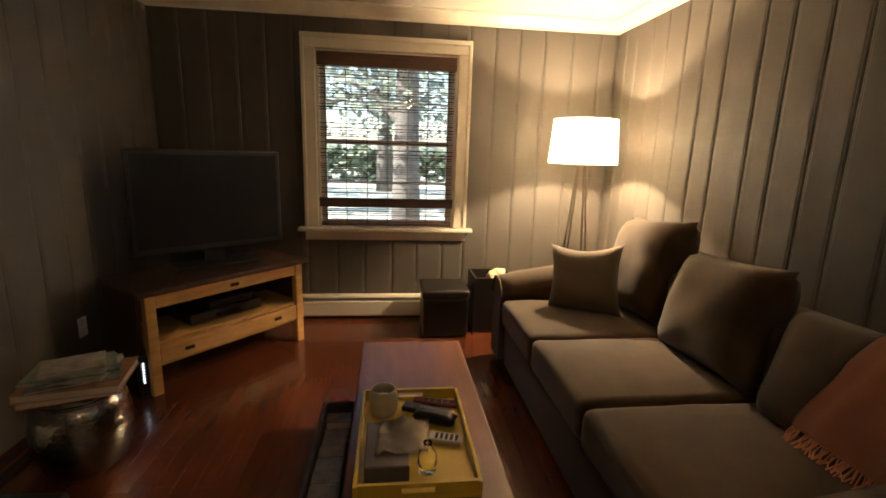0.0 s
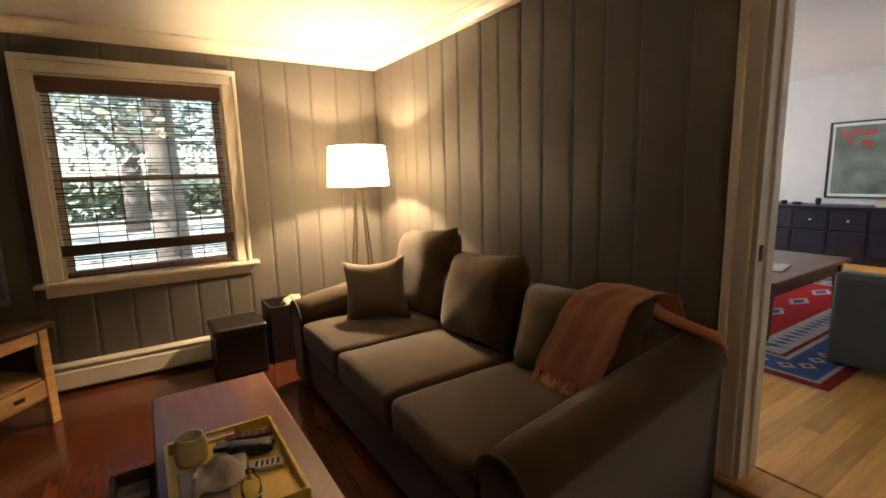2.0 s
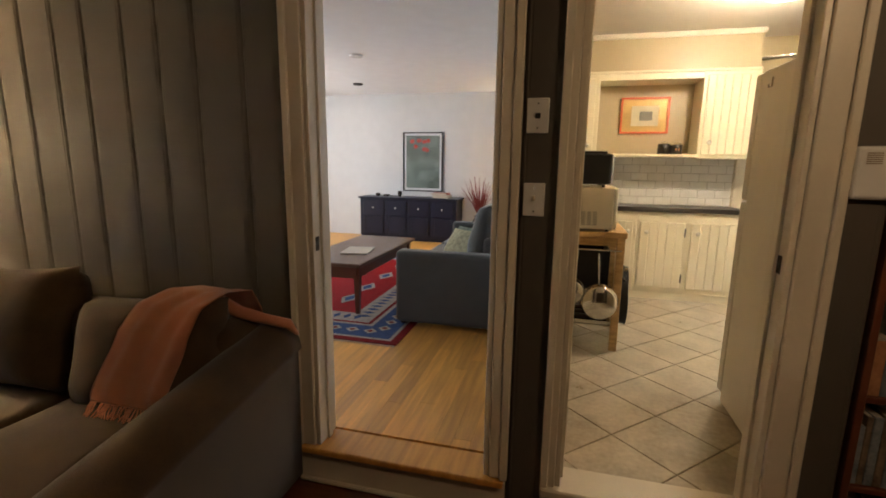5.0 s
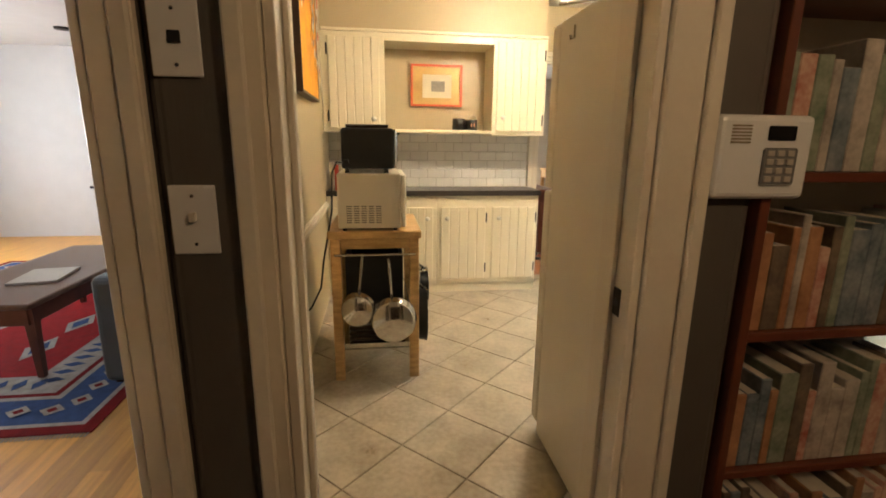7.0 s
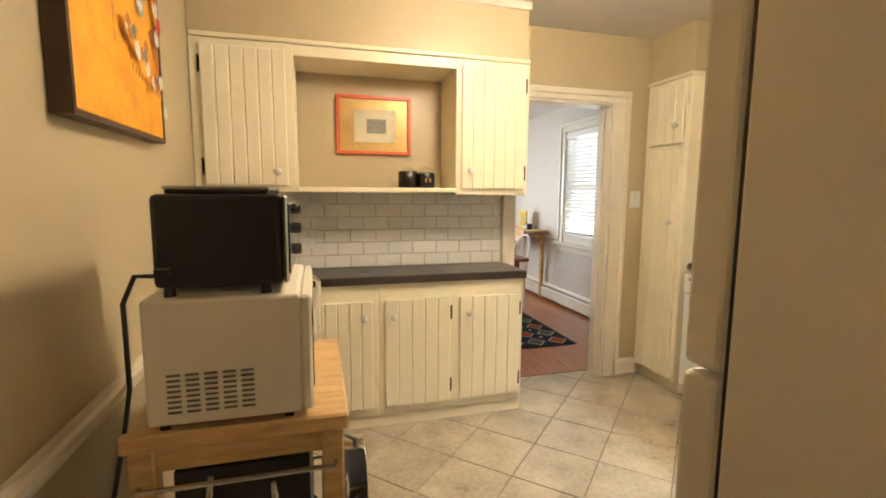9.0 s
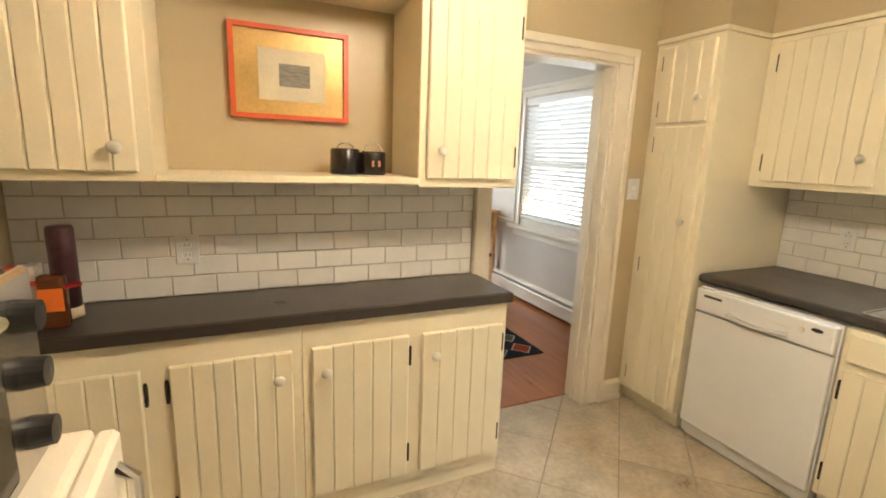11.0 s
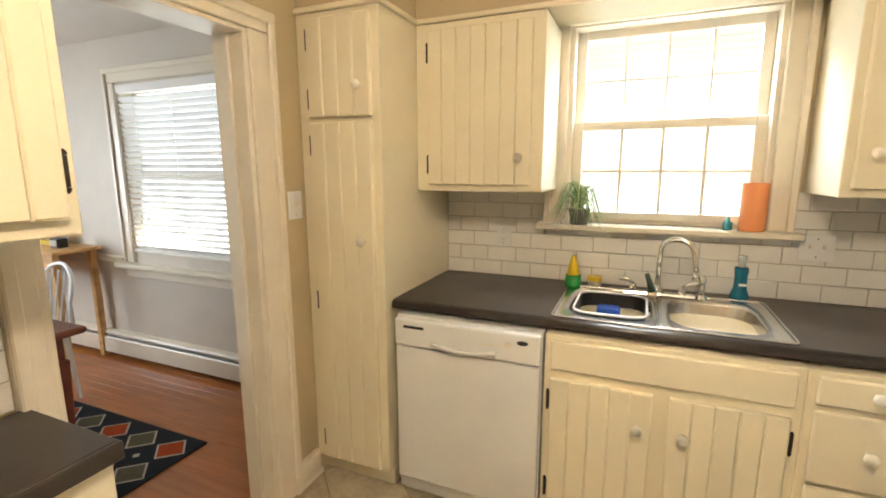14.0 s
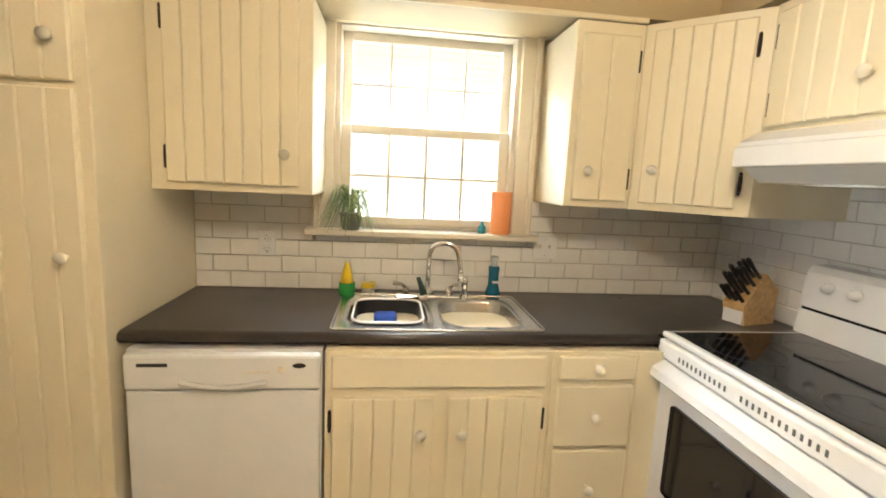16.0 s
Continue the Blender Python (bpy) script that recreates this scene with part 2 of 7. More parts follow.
STEEL = surf("brushed_steel", (0.55, 0.54, 0.52), 0.25, 1.0, var=0.12, scale=14, stretch=(8, 1, 1), bump=0.05)
CHROME = surf("chrome", (0.72, 0.72, 0.72), 0.08, 1.0, var=0.03, bump=0)
IRON = surf("black_iron", (0.035, 0.025, 0.018), 0.5, 0.6, var=0.3)
KNOB = glass("clear_acrylic", (1.0, 0.96, 0.84), 0.15, 1.3)
KNOB.node_tree.nodes["Principled BSDF"].inputs["Transmission Weight"].default_value = 0.3
SOFA = surf("olive_brown_microfibre", (0.069, 0.040, 0.0185), 0.9, var=0.45, scale=7, bump=0.3, bscale=260, sheen=0.25, spec=0.2)
PILLOW = surf("tan_cotton", (0.15, 0.11, 0.07), 0.9, var=0.15, bump=0.4, bscale=420, sheen=0.2, spec=0.2)
THROW = surf("orange_wool", (0.58, 0.24, 0.135), 0.95, var=0.15, bump=0.7, bscale=240, sheen=0.4, spec=0.1)
TABLE_M = surf("red_brown_tabletop", (0.115, 0.034, 0.017), 0.34, var=0.25, scale=4, stretch=(6, 0.7, 1), col2=(0.16, 0.055, 0.026), bump=0.06, coat=0.1)
DARKWOOD = surf("dark_stained_wood", (0.05, 0.018, 0.010), 0.4, var=0.3, stretch=(1, 6, 1))
PINE = surf("honey_pine", (0.52, 0.29, 0.10), 0.4, var=0.2, scale=5, stretch=(1, 1, 5), col2=(0.60, 0.36, 0.15), bump=0.08)
MAPLE = surf("maple_butcher_block", (0.50, 0.30, 0.12), 0.4, var=0.2, scale=9, stretch=(5, 1, 5), col2=(0.60, 0.40, 0.19), bump=0.06)
YELLOW = surf("yellow_lacquer", (0.66, 0.46, 0.045), 0.3, var=0.06, bump=0.04)
LEATHER = surf("black_leather", (0.016, 0.013, 0.012), 0.35, var=0.2, bump=0.4, bscale=180)
GREY_SOFA = surf("blue_grey_upholstery", (0.085, 0.092, 0.095), 0.9, var=0.12, bump=0.4, bscale=300, sheen=0.3, spec=0.2)
NAVY = surf("navy_paint", (0.006, 0.008, 0.024), 0.35, var=0.15)
RED_WOOD = surf("red_stained_wood", (0.14, 0.038, 0.018), 0.4, var=0.25, stretch=(5, 1, 1))
PANE = glass("window_glass", (1, 1, 1), 0.0)
SHADE = shade_cloth("white_linen", (0.85, 0.80, 0.72), 0.42)
WOODBLIND = surf("dark_bamboo", (0.07, 0.03, 0.018), 0.6, var=0.35, stretch=(0.5, 1, 8), scale=10)
BLINDW = surf("white_vinyl", (0.80, 0.79, 0.76), 0.4, var=0.03)
STUCCO_OUT = surf("brick_outside", (0.4, 0.36, 0.3), 0.9)

# ---------- setting ----------
K = 0.18          # kitchen, living and dining floors
WX0, EX = -0.26, 3.235
NY = 5.14
SY = -0.75
CE = 2.41
CK = 2.56
KE = 6.275        # east wall of the kitchen
KN = 1.19
KS = -2.10
KW = 3.50


def slab(name, x0, y0, z0, x1, y1, z1, material, label="", parent=None):
    ob = part(name, box(x0, y0, z0, x1, y1, z1), material, parent, world=True)
    if parent is None:
        tagged(ob, label, "", "", "structure")
    return ob


def wall(name, m, length, height, thick, holes, material, label):
    """Local x along the wall, y into its thickness, z up; holes are (x0, z0, x1, z1)."""
    bm = bmesh.new()
    xs = sorted({0, length, *[h[0] for h in holes], *[h[2] for h in holes]})
    for a, b in zip(xs, xs[1:]):
        cuts = sorted((h[1], h[3]) for h in holes if h[0] <= a + 1e-6 and h[2] >= b - 1e-6)
        z = 0
        for lo, hi in cuts:
            if lo > z:
                box(a, 0, z, b, thick, lo, bm=bm)
            z = hi
        if z < height:
            box(a, 0, z, b, thick, height, bm=bm)
    ob = part(name, bm, material)
    ob.matrix_basis = ROOM @ m
    PLACE[ob] = m
    return tagged(ob, label, "wall", "", "structure")


# den
slab("floor_den", WX0 - 0.2, SY - 0.2, -0.2, EX, NY + 0.2, -0.012, FLOOR_DEN, "dark red-brown hardwood floor of the den")
slab("ceiling_den", WX0 - 0.2, SY - 0.2, CE, EX + 0.06, NY + 0.2, CE + 0.12, CEIL, "plain white painted ceiling")
wall_north = wall("wall_north", pose(WX0 - 0.2, NY + 0.014, -0.1), EX - WX0 + 0.214, CE + 0.2, 0.16, [(0.87 - WX0 + 0.2, 0.85, 1.985 - WX0 + 0.2, 2.21)], PANEL, "grey painted vertical board panelling with a window")
wall_west = wall("wall_west", pose(WX0 - 0.014, SY - 0.2, -0.1, 0, 0, 90), NY - SY + 0.213, CE + 0.2, 0.16, [], PANEL, "grey painted vertical board panelling beside the television")
wall_south = wall("wall_south", pose(EX + 0.01, SY, -0.1, 0, 0, 180), EX - WX0 + 0.02, CE + 0.2, 0.16, [], PANEL, "grey painted vertical board panelling")
D1 = (1.237, 2.0)      # living-room doorway
D2 = (0.29, 0.970)      # kitchen doorway
DH = 2.20
wall_east = wall("wall_east", pose(EX + 0.014, NY + 0.16, -0.1, 0, 0, -90), NY + 0.16 - SY, CE + 0.26, 0.106,
                 [(NY + 0.16 - D1[1], 0, NY + 0.16 - D1[0], DH + 0.1), (NY + 0.16 - D2[1], 0, NY + 0.16 - D2[0], DH + 0.1), (NY + 0.16 - 0.055, 0, NY + 0.16 + 0.70, 1.86)], PANEL, "grey painted vertical board panelling with two doorways")

# kitchen, living and dining rooms
slab("floor_kitchen", EX + 0.02, -2.5, K - 0.2, 6.615, 1.27, K - 0.008, GROUT_F, "brown grout bed under the kitchen tiles")
slab("floor_dining", 6.615, -2.5, K - 0.2, 11.7, 1.27, K - 0.012, FLOOR_DIN, "polished orange oak strip floor of the dining room")
slab("floor_living", EX + 0.10, 1.27, K - 0.2, 11.2, 6.3, K - 0.012, FLOOR_OAK, "honey oak strip floor of the living room")
slab("ceiling_kitchen", EX + 0.06, -2.5, CK, 6.63, 1.24, CK + 0.1, CEIL, "white painted kitchen ceiling")
slab("ceiling_dining", 6.63, -2.5, CK - 0.06, 11.7, 1.24, CK + 0.1, CEIL, "white painted dining room ceiling")
slab("ceiling_living", EX + 0.06, 1.24, CK - 0.04, 11.2, 6.3, CK + 0.1, CEIL_L, "smooth white living room ceiling")
wall_kn = wall("wall_kitchen_north", pose(EX + 0.12, 1.212, K - 0.1), 11.4 - EX, CK - K + 0.15, 0.03, [], WALL_K, "tan painted kitchen wall with a chair rail")
wall_ln = wall("wall_living_south", pose(11.1, 1.256, K - 0.1, 0, 0, 180), 11.1 - EX - 0.12, CK - K + 0.15, 0.012, [], WALL_L, "pale grey living room wall behind the sofa")
wall_le = wall("wall_living_east", pose(8.97, 6.3, K - 0.1, 0, 0, -90), 6.3 - 1.33, CK - K + 0.15, 0.1, [], WALL_L, "pale grey far wall of the living room")
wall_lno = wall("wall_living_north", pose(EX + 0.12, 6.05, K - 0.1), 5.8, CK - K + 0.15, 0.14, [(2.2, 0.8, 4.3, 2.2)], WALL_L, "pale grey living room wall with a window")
wall_lw = wall("wall_living_west", pose(EX + 0.121, 1.236, K - 0.1, 0, 0, 90), 5.0, CK - K + 0.15, 0.0005, [(D1[0] - 1.236, 0, D1[1] - 1.236, DH + 0.1 - K)], WALL_L, "pale grey living room wall with a doorway")
ROOM = SOUTH
WIN_K = (4.57, 1.352, 5.39, 2.275)
wall_ks = wall("wall_kitchen_south", pose(6.40, KS, K - 0.1, 0, 0, 180), 6.40 - EX, CK - K + 0.15, 0.16, [(6.40 - WIN_K[2], WIN_K[1] - K + 0.1, 6.40 - WIN_K[0], WIN_K[3] - K + 0.1)], WALL_K, "tan painted kitchen wall with a window over the sink")
ROOM = EAST
D3 = (-1.118, -0.46)
D3H = 2.115
wall_ke = wall("wall_kitchen_east", pose(KE, KN, K - 0.1, 0, 0, -90), KN - KS, CK - K + 0.15, 0.11, [(KN - D3[1], 0, KN - D3[0], D3H - K + 0.1)], WALL_K, "tan painted kitchen wall with a cased doorway")
ROOM = SOUTH
wall_kw = wall("wall_kitchen_west", pose(KW, KS, K - 0.1, 0, 0, 90), 0.06 - KS, CK - K + 0.15, 0.03, [], WALL_K, "tan painted kitchen wall behind the stove")
ROOM = DINING
WIN_D = (7.42, 1.02, 8.56, 2.20)
wall_ds = wall("wall_dining_south", pose(11.1, KS, K - 0.1, 0, 0, 180), 4.7, CK - K + 0.15, 0.16, [(11.1 - WIN_D[2], WIN_D[1] - K + 0.1, 11.1 - WIN_D[0], WIN_D[3] - K + 0.1)], WALL_D, "pale taupe dining room wall with a window")
ROOM = EAST
wall_dw = wall("wall_dining_west", pose(KE + 0.111, KS, K - 0.1, 0, 0, 90), KN - KS, CK - K + 0.15, 0.0005, [(D3[0] - KS, 0, D3[1] - KS, D3H - K + 0.1)], WALL_D, "pale taupe dining room wall with a doorway")
ROOM = DINING
wall_de = wall("wall_dining_east", pose(10.4, KN, K - 0.1, 0, 0, -90), KN - KS, CK - K + 0.15, 0.1, [(KN - 0.2, 0.92, KN + 1.2, 2.12)], WALL_D, "pale taupe dining room wall")
ROOM = HOUSE


# ---------- trim, windows, panelling ----------
def casing(name, m, w, h, cw, label, depth=0.12, cw2=0, material=TRIM):
    """A cased opening: local x 0..w, z 0..h, wall face at y=0, room at -y."""
    t = thing(name, m, label, "door frame", kind="structure")
    cw2 = cw2 or cw
    for x0, x1 in ((-cw, -0.004), (w + 0.004, w + cw2)):
        bm = box(x0, -0.022, 0, x1, 0.0, h, 0.004)
        s = 0.03 if x0 < 0 else -0.03
        xo = x0 if x0 < 0 else x1
        box(min(xo, xo + s), -0.034, 0, max(xo, xo + s), -0.0205, h + cw - 0.004, 0.004, bm=bm)
        part("side_casing", bm, material, t)
    bm = box(-cw, -0.022, h + 0.001, w + cw2, 0.0, h + cw, 0.004)
    box(-cw, -0.036, h + cw - 0.035, w + cw2, -0.0205, h + cw + 0.004, 0.004, bm=bm)
    part("head_casing", bm, material, t)
    for x0, x1 in ((-0.003, 0.016), (w - 0.016, w + 0.003)):
        bm = box(x0, -0.012, 0, x1, depth + 0.012, h - 0.016, 0.002)
        xs = x1 if x0 < 0.01 else x0 - 0.012
        box(xs, depth * 0.4, 0, xs + 0.012, depth * 0.4 + 0.035, h - 0.017, 0.002, bm=bm)
        part("jamb", bm, material, t)
    part("head_jamb", box(0.0, -0.012, h - 0.016, w, depth + 0.012, h, 0.002), material, t)
    return t


def sash_window(name, m, w, h, rows, cols, label, cw=0.10, sill_over=0.05, depth=0.10, apron=True):
    """A double-hung window: opening local x 0..w, z 0..h; wall face y=0; outside +y."""
    t = thing(name, m, label, "window", kind="structure")
    for x0, x1 in ((-cw, 0.004), (w - 0.004, w + cw)):
        bm = box(x0, -0.02, 0, x1, 0.0, h + 0.001, 0.004)
        xo = x0 if x0 < 0 else x1 - 0.028
        box(xo, -0.034, 0, xo + 0.028, -0.021, h + cw, 0.004, bm=bm)
        part("side_casing", bm, TRIM, t)
    bm = box(-cw, -0.02, h + 0.002, w + cw, 0.0, h + cw, 0.004)
    box(-cw, -0.036, h + cw - 0.03, w + cw, -0.022, h + cw + 0.005, 0.004, bm=bm)
    part("head_casing", bm, TRIM, t)
    part("sill", box(-cw - sill_over, -0.075, -0.03, w + cw + sill_over, 0.05, 0.0, 0.006), TRIM, t)
    if apron:
        part("apron", box(-cw, -0.018, -0.105, w + cw, 0.0, -0.031, 0.004), TRIM, t)
    bm = bmesh.new()
    for x0, x1 in ((0.0, 0.025), (w - 0.025, w)):
        box(x0, 0.001, 0, x1, depth + 0.05, h, bm=bm)
    box(0.025, 0.001, h - 0.025, w - 0.025, depth + 0.05, h, bm=bm)
    box(0.025, 0.051, 0, w - 0.025, depth + 0.05, 0.015, bm=bm)
    part("frame", bm, TRIM, t)
    mid = h * 0.5
    for lower, z0, z1, y in ((True, 0.015, mid + 0.02, 0.045), (False, mid - 0.02, h - 0.025, 0.083)):
        bm = bmesh.new()
        box(0.025, y, z0, 0.068, y + 0.034, z1, 0.003, bm=bm)
        box(w - 0.068, y, z0, w - 0.025, y + 0.034, z1, 0.003, bm=bm)
        box(0.0681, y, z0, w - 0.0681, y + 0.034, z0 + 0.04, 0.003, bm=bm)
        box(0.0681, y, z1 - 0.04, w - 0.0681, y + 0.034, z1, 0.003, bm=bm)
        s = part("sash", bm, TRIM, t)
        zz0, zz1 = z0 + 0.04, z1 - 0.04
        bm = bmesh.new()
        for c in range(1, cols):
            x = 0.068 + (w - 0.136) * c / cols
            box(x - 0.0065, y + 0.004, zz0, x + 0.0065, y + 0.03, zz1, 0.002, bm=bm)
        for r in range(1, rows):
            z = zz0 + (zz1 - zz0) * r / rows
            box(0.068, y + 0.006, z - 0.0065, w - 0.068, y + 0.028, z + 0.0065, 0.002, bm=bm)
        if cols > 1 or rows > 1:
            part("muntins", bm, TRIM, s)
        g = part("pane", box(0.066, y + 0.015, zz0 - 0.004, w - 0.066, y + 0.019, zz1 + 0.004), PANE, s)
        g.visible_shadow = False
    return t


d1 = casing("door_1", pose(EX, D1[1], K, 0, 0, -90), D1[1] - D1[0], DH - K, 0.09, "cream painted casing of the living room doorway", 0.12, cw2=0.078)
d2 = casing("door_2", pose(EX, D2[1], K - 0.025, 0, 0, -90), D2[1] - D2[0], DH - K + 0.02, 0.060, "cream painted casing of the kitchen doorway", 0.12, cw2=0.11)
ROOM = EAST
casing("door_3", pose(KE, D3[1], K, 0, 0, -90), D3[1] - D3[0], D3H - K, 0.072, "cream painted casing of the dining room doorway", 0.11, cw2=0.115)
ROOM = HOUSE
den_win = sash_window("window_1", pose(0.885, NY, 0.765), 1.085, 1.335, 2, 1, "cream double-hung window with a dark woven blind", cw=0.10)
ROOM = SOUTH
kit_win = sash_window("window_2", pose(WIN_K[2], KS, WIN_K[1], 0, 0, 180), WIN_K[2] - WIN_K[0], WIN_K[3] - WIN_K[1], 2, 4, "cream double-hung grid window over the sink", cw=0.085, sill_over=0.03, apron=False)
ROOM = DINING
din_win = sash_window("window_3", pose(WIN_D[2], KS, WIN_D[1] - 0.08, 0, 0, 180), WIN_D[2] - WIN_D[0], WIN_D[3] - WIN_D[1] + 0.08, 1, 1, "white double-hung window behind slatted blinds", cw=0.09)
ROOM = HOUSE
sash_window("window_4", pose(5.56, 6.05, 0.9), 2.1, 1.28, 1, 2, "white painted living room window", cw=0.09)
ROOM = DINING
# unseen window, added only to hold the fill lamp for the dining room
sash_window("window_5", pose(10.4, 0.2, 1.0, 0, 0, -90), 1.4, 1.2, 1, 1, "white painted dining room window", cw=0.09)
ROOM = HOUSE

def strike(parent, m):
    """A small dark latch plate let into a jamb, facing +x."""
    p = part("strike_plate", box(0.0, -0.014, -0.03, 0.0022, 0.014, 0.03, 0.001), IRON, parent, "worn dark metal strike plate")
    p.matrix_basis = m
    h = part("latch_hole", lathe([(0.0, 0.0), (0.009, 0.0), (0.009, 0.0008), (0.0, 0.0008)], 14), BLACK, p)
    h.matrix_basis = pose(0.0023, 0, 0, 0, 90, 0)


strike(d1, pose(0.0165, 0.018, 1.085 - K))
strike(d2, pose(D2[1] - D2[0] - 0.0165, 0.035, 1.108 - K + 0.025, 0, 0, 180))

# thresholds between the den and the upper rooms
th = thing("threshold", pose(EX, 1.63, K), "worn orange oak step nosing at the living room doorway", "threshold", kind="structure")
part("nosing", box(EX - 0.045, D1[0] - 0.065, K - 0.03, EX + 0.13, D1[1] + 0.10, K - 0.001, 0.008, 2), FLOOR_OAK, th, world=True)
part("riser", box(EX - 0.012, D1[0] - 0.07, 0.001, EX + 0.013, D1[1] + 0.085, K - 0.031, 0.003), TRIM, th, world=True)
part("shoe", box(EX - 0.032, D1[0] - 0.07, 0.001, EX - 0.013, D1[1] + 0.085, 0.022, 0.006), TRIM, th, world=True)
th2 = thing("threshold", pose(EX, 0.69, K), "cream painted sill at the kitchen doorway", "threshold", kind="structure")
part("sill", box(EX - 0.045, D2[0] - 0.10, K - 0.03, EX + 0.125, D2[1] + 0.058, K + 0.006, 0.006), TRIM, th2, world=True)
part("riser", box(EX - 0.010, D2[0] - 0.10, 0.001, EX + 0.013, D2[1] + 0.058, K - 0.031, 0.003), TRIM, th2, world=True)

# crown moulding in the den, with a picture rail shape
CROWN = [(0.0, 0.0), (-0.012, 0.0), (-0.016, 0.018), (-0.045, 0.05), (-0.06, 0.072), (-0.075, 0.078), (-0.075, 0.09), (0.0, 0.09)]
crown = thing("crown_moulding", pose(WX0, NY, CE - 0.09), "cream crown moulding round the den ceiling", "moulding", kind="structure")
for m, ln in ((pose(WX0, NY, CE - 0.0905), EX - WX0), (pose(EX, NY, CE - 0.0905, 0, 0, -90), NY - SY), (pose(WX0, SY, CE - 0.0905, 0, 0, 90), NY - SY)):
    bm = extrude_profile(CROWN, ln)
    bm.transform(m)
    part("length", bm, TRIM, crown, world=True)

# vertical boards on the den walls
rng = random.Random(4)


def board_mesh(w, h):
    return extrude_profile([(0.0, 0.0), (0.0, 0.0075), (0.008, 0.0125), (0.014, 0.012), (0.020, 0.014), (w - 0.020, 0.014), (w - 0.014, 0.012), (w - 0.008, 0.0125), (w, 0.0075), (w, 0.0)], h)


def boards(parent, m, length, h, holes, widths=(0.15, 0.25)):
    """Boards side by side along local x on the face y=0, room at -y."""
    x = 0.0
    while x < length - 0.02:
        w = min(rng.uniform(*widths), length - x)
        if length - x - w < 0.06:
            w = length - x
        spans = [(0.0, h)]
        for h0, z0, h1, z1 in holes:
            if x < h1 and x + w > h0:
                nxt = []
                for a, b in spans:
                    if z0 > a:
                        nxt.append((a, min(b, z0)))
                    if z1 < b:
                        nxt.append((max(a, z1), b))
                spans = [s for s in nxt if s[1] - s[0] > 0.02]
                if h0 > x + 0.02 and h0 < x + w:
                    w2 = h0 - x
                    w, spans = w2, [(0.0, h)]
                elif h1 > x and h1 < x + w - 0.02 and h0 <= x:
                    w = h1 - x
        for a, b in spans:
            bm = board_mesh(w - 0.001, b - a)
            bm.transform(Matrix(((0, 1, 0, x), (0, 0, -1, 0), (1, 0, 0, a), (0, 0, 0, 1))))
            bmesh.ops.recalc_face_normals(bm, faces=bm.faces)
            bm.transform(m)
            part("board", bm, PANEL, parent, world=True)
        x += w


boards(wall_north, pose(WX0, NY + 0.014, 0), EX - WX0, CE - 0.01, [(0.80 - WX0, 0.66, 2.055 - WX0, 2.19)], (0.19, 0.23))
boards(wall_west, pose(WX0 - 0.014, SY, 0, 0, 0, 90), NY - SY, CE - 0.01, [])
boards(wall_east, pose(EX + 0.014, NY, 0, 0, 0, -90), NY - SY, CE - 0.01,
       [(NY - D1[1] - 0.086, 0, NY - D1[0] + 0.074, DH + 0.086), (NY - D2[1] - 0.056, 0, NY - D2[0] + 0.106, DH + 0.068), (NY - 0.06, 0, NY + 0.70, 1.76)])
boards(wall_south, pose(EX, SY, 0, 0, 0, 180), EX - WX0, CE - 0.01, [])


def heater(name, m, length, label):
    """A hydronic baseboard: local x along the wall, wall at y=0."""
    t = thing(name, m, label, "baseboard heater")
    part("back_plate", box(0, -0.012, 0.01, length, -0.001, 0.205, 0.002), TRIM, t)
    bm = extrude_profile([(-0.062, 0.035), (-0.066, 0.04), (-0.066, 0.150), (-0.058, 0.160), (-0.054, 0.158), (-0.06, 0.148), (-0.06, 0.035)], length)
    part("front_cover", bm, TRIM, t)
    part("hood", extrude_profile([(-0.013, 0.205), (-0.013, 0.198), (-0.045, 0.192), (-0.055, 0.182), (-0.057, 0.186), (-0.046, 0.199)], length), TRIM, t)
    part("fins", box(0.02, -0.05, 0.05, length - 0.02, -0.016, 0.14), BLACK, t, "dark finned heating element")
    for x in (0.0, length - 0.03):
        part("end_cap", box(x, -0.07, 0.0, x + 0.03, -0.0125, 0.208, 0.004), TRIM, t)
    return t


heater("baseboard_heater", pose(0.45, NY, 0.0), 2.5, "cream metal baseboard heater under the den window")
ROOM = DINING
heater("baseboard_heater", pose(10.3, KS, K, 0, 0, 180), 3.7, "scuffed cream baseboard heater under the dining window")
ROOM = HOUSE
heater("baseboard_heater", pose(EX + 0.3, 1.2115, K), 1.05, "cream baseboard heater along the tan kitchen wall")

# ---------- kitchen cabinets ----------
def hinge(parent, x, z, y=-0.001):
    bm = box(x - 0.006, y - 0.006, z - 0.028, x + 0.006, y, z + 0.028, 0.002)
    tube([(x, y - 0.005, z - 0.03), (x, y - 0.005, z + 0.03)], 0.005, 8, bm=bm)
    lathe([(0.0, 0.03), (0.006, 0.032), (0.005, 0.038), (0.0, 0.044)], 8, bm=bm, at=(x, y - 0.005, z))
    lathe([(0.0, -0.044), (0.005, -0.038), (0.006, -0.032), (0.0, -0.03)], 8, bm=bm, at=(x, y - 0.005, z))
    return part("hinge", bm, IRON, parent, "black iron butterfly hinge")


def knob(parent, x, z, y):
    bm = lathe([(0.0, 0.0), (0.007, 0.0), (0.006, 0.012), (0.016, 0.018), (0.019, 0.026), (0.016, 0.033), (0.0, 0.036)], 12)
    bm.transform(Matrix.Translation((x, y, z)) @ pose(0, 0, 0, 90))
    return part("knob", bm, KNOB, parent, "clear faceted acrylic knob", smooth=True)


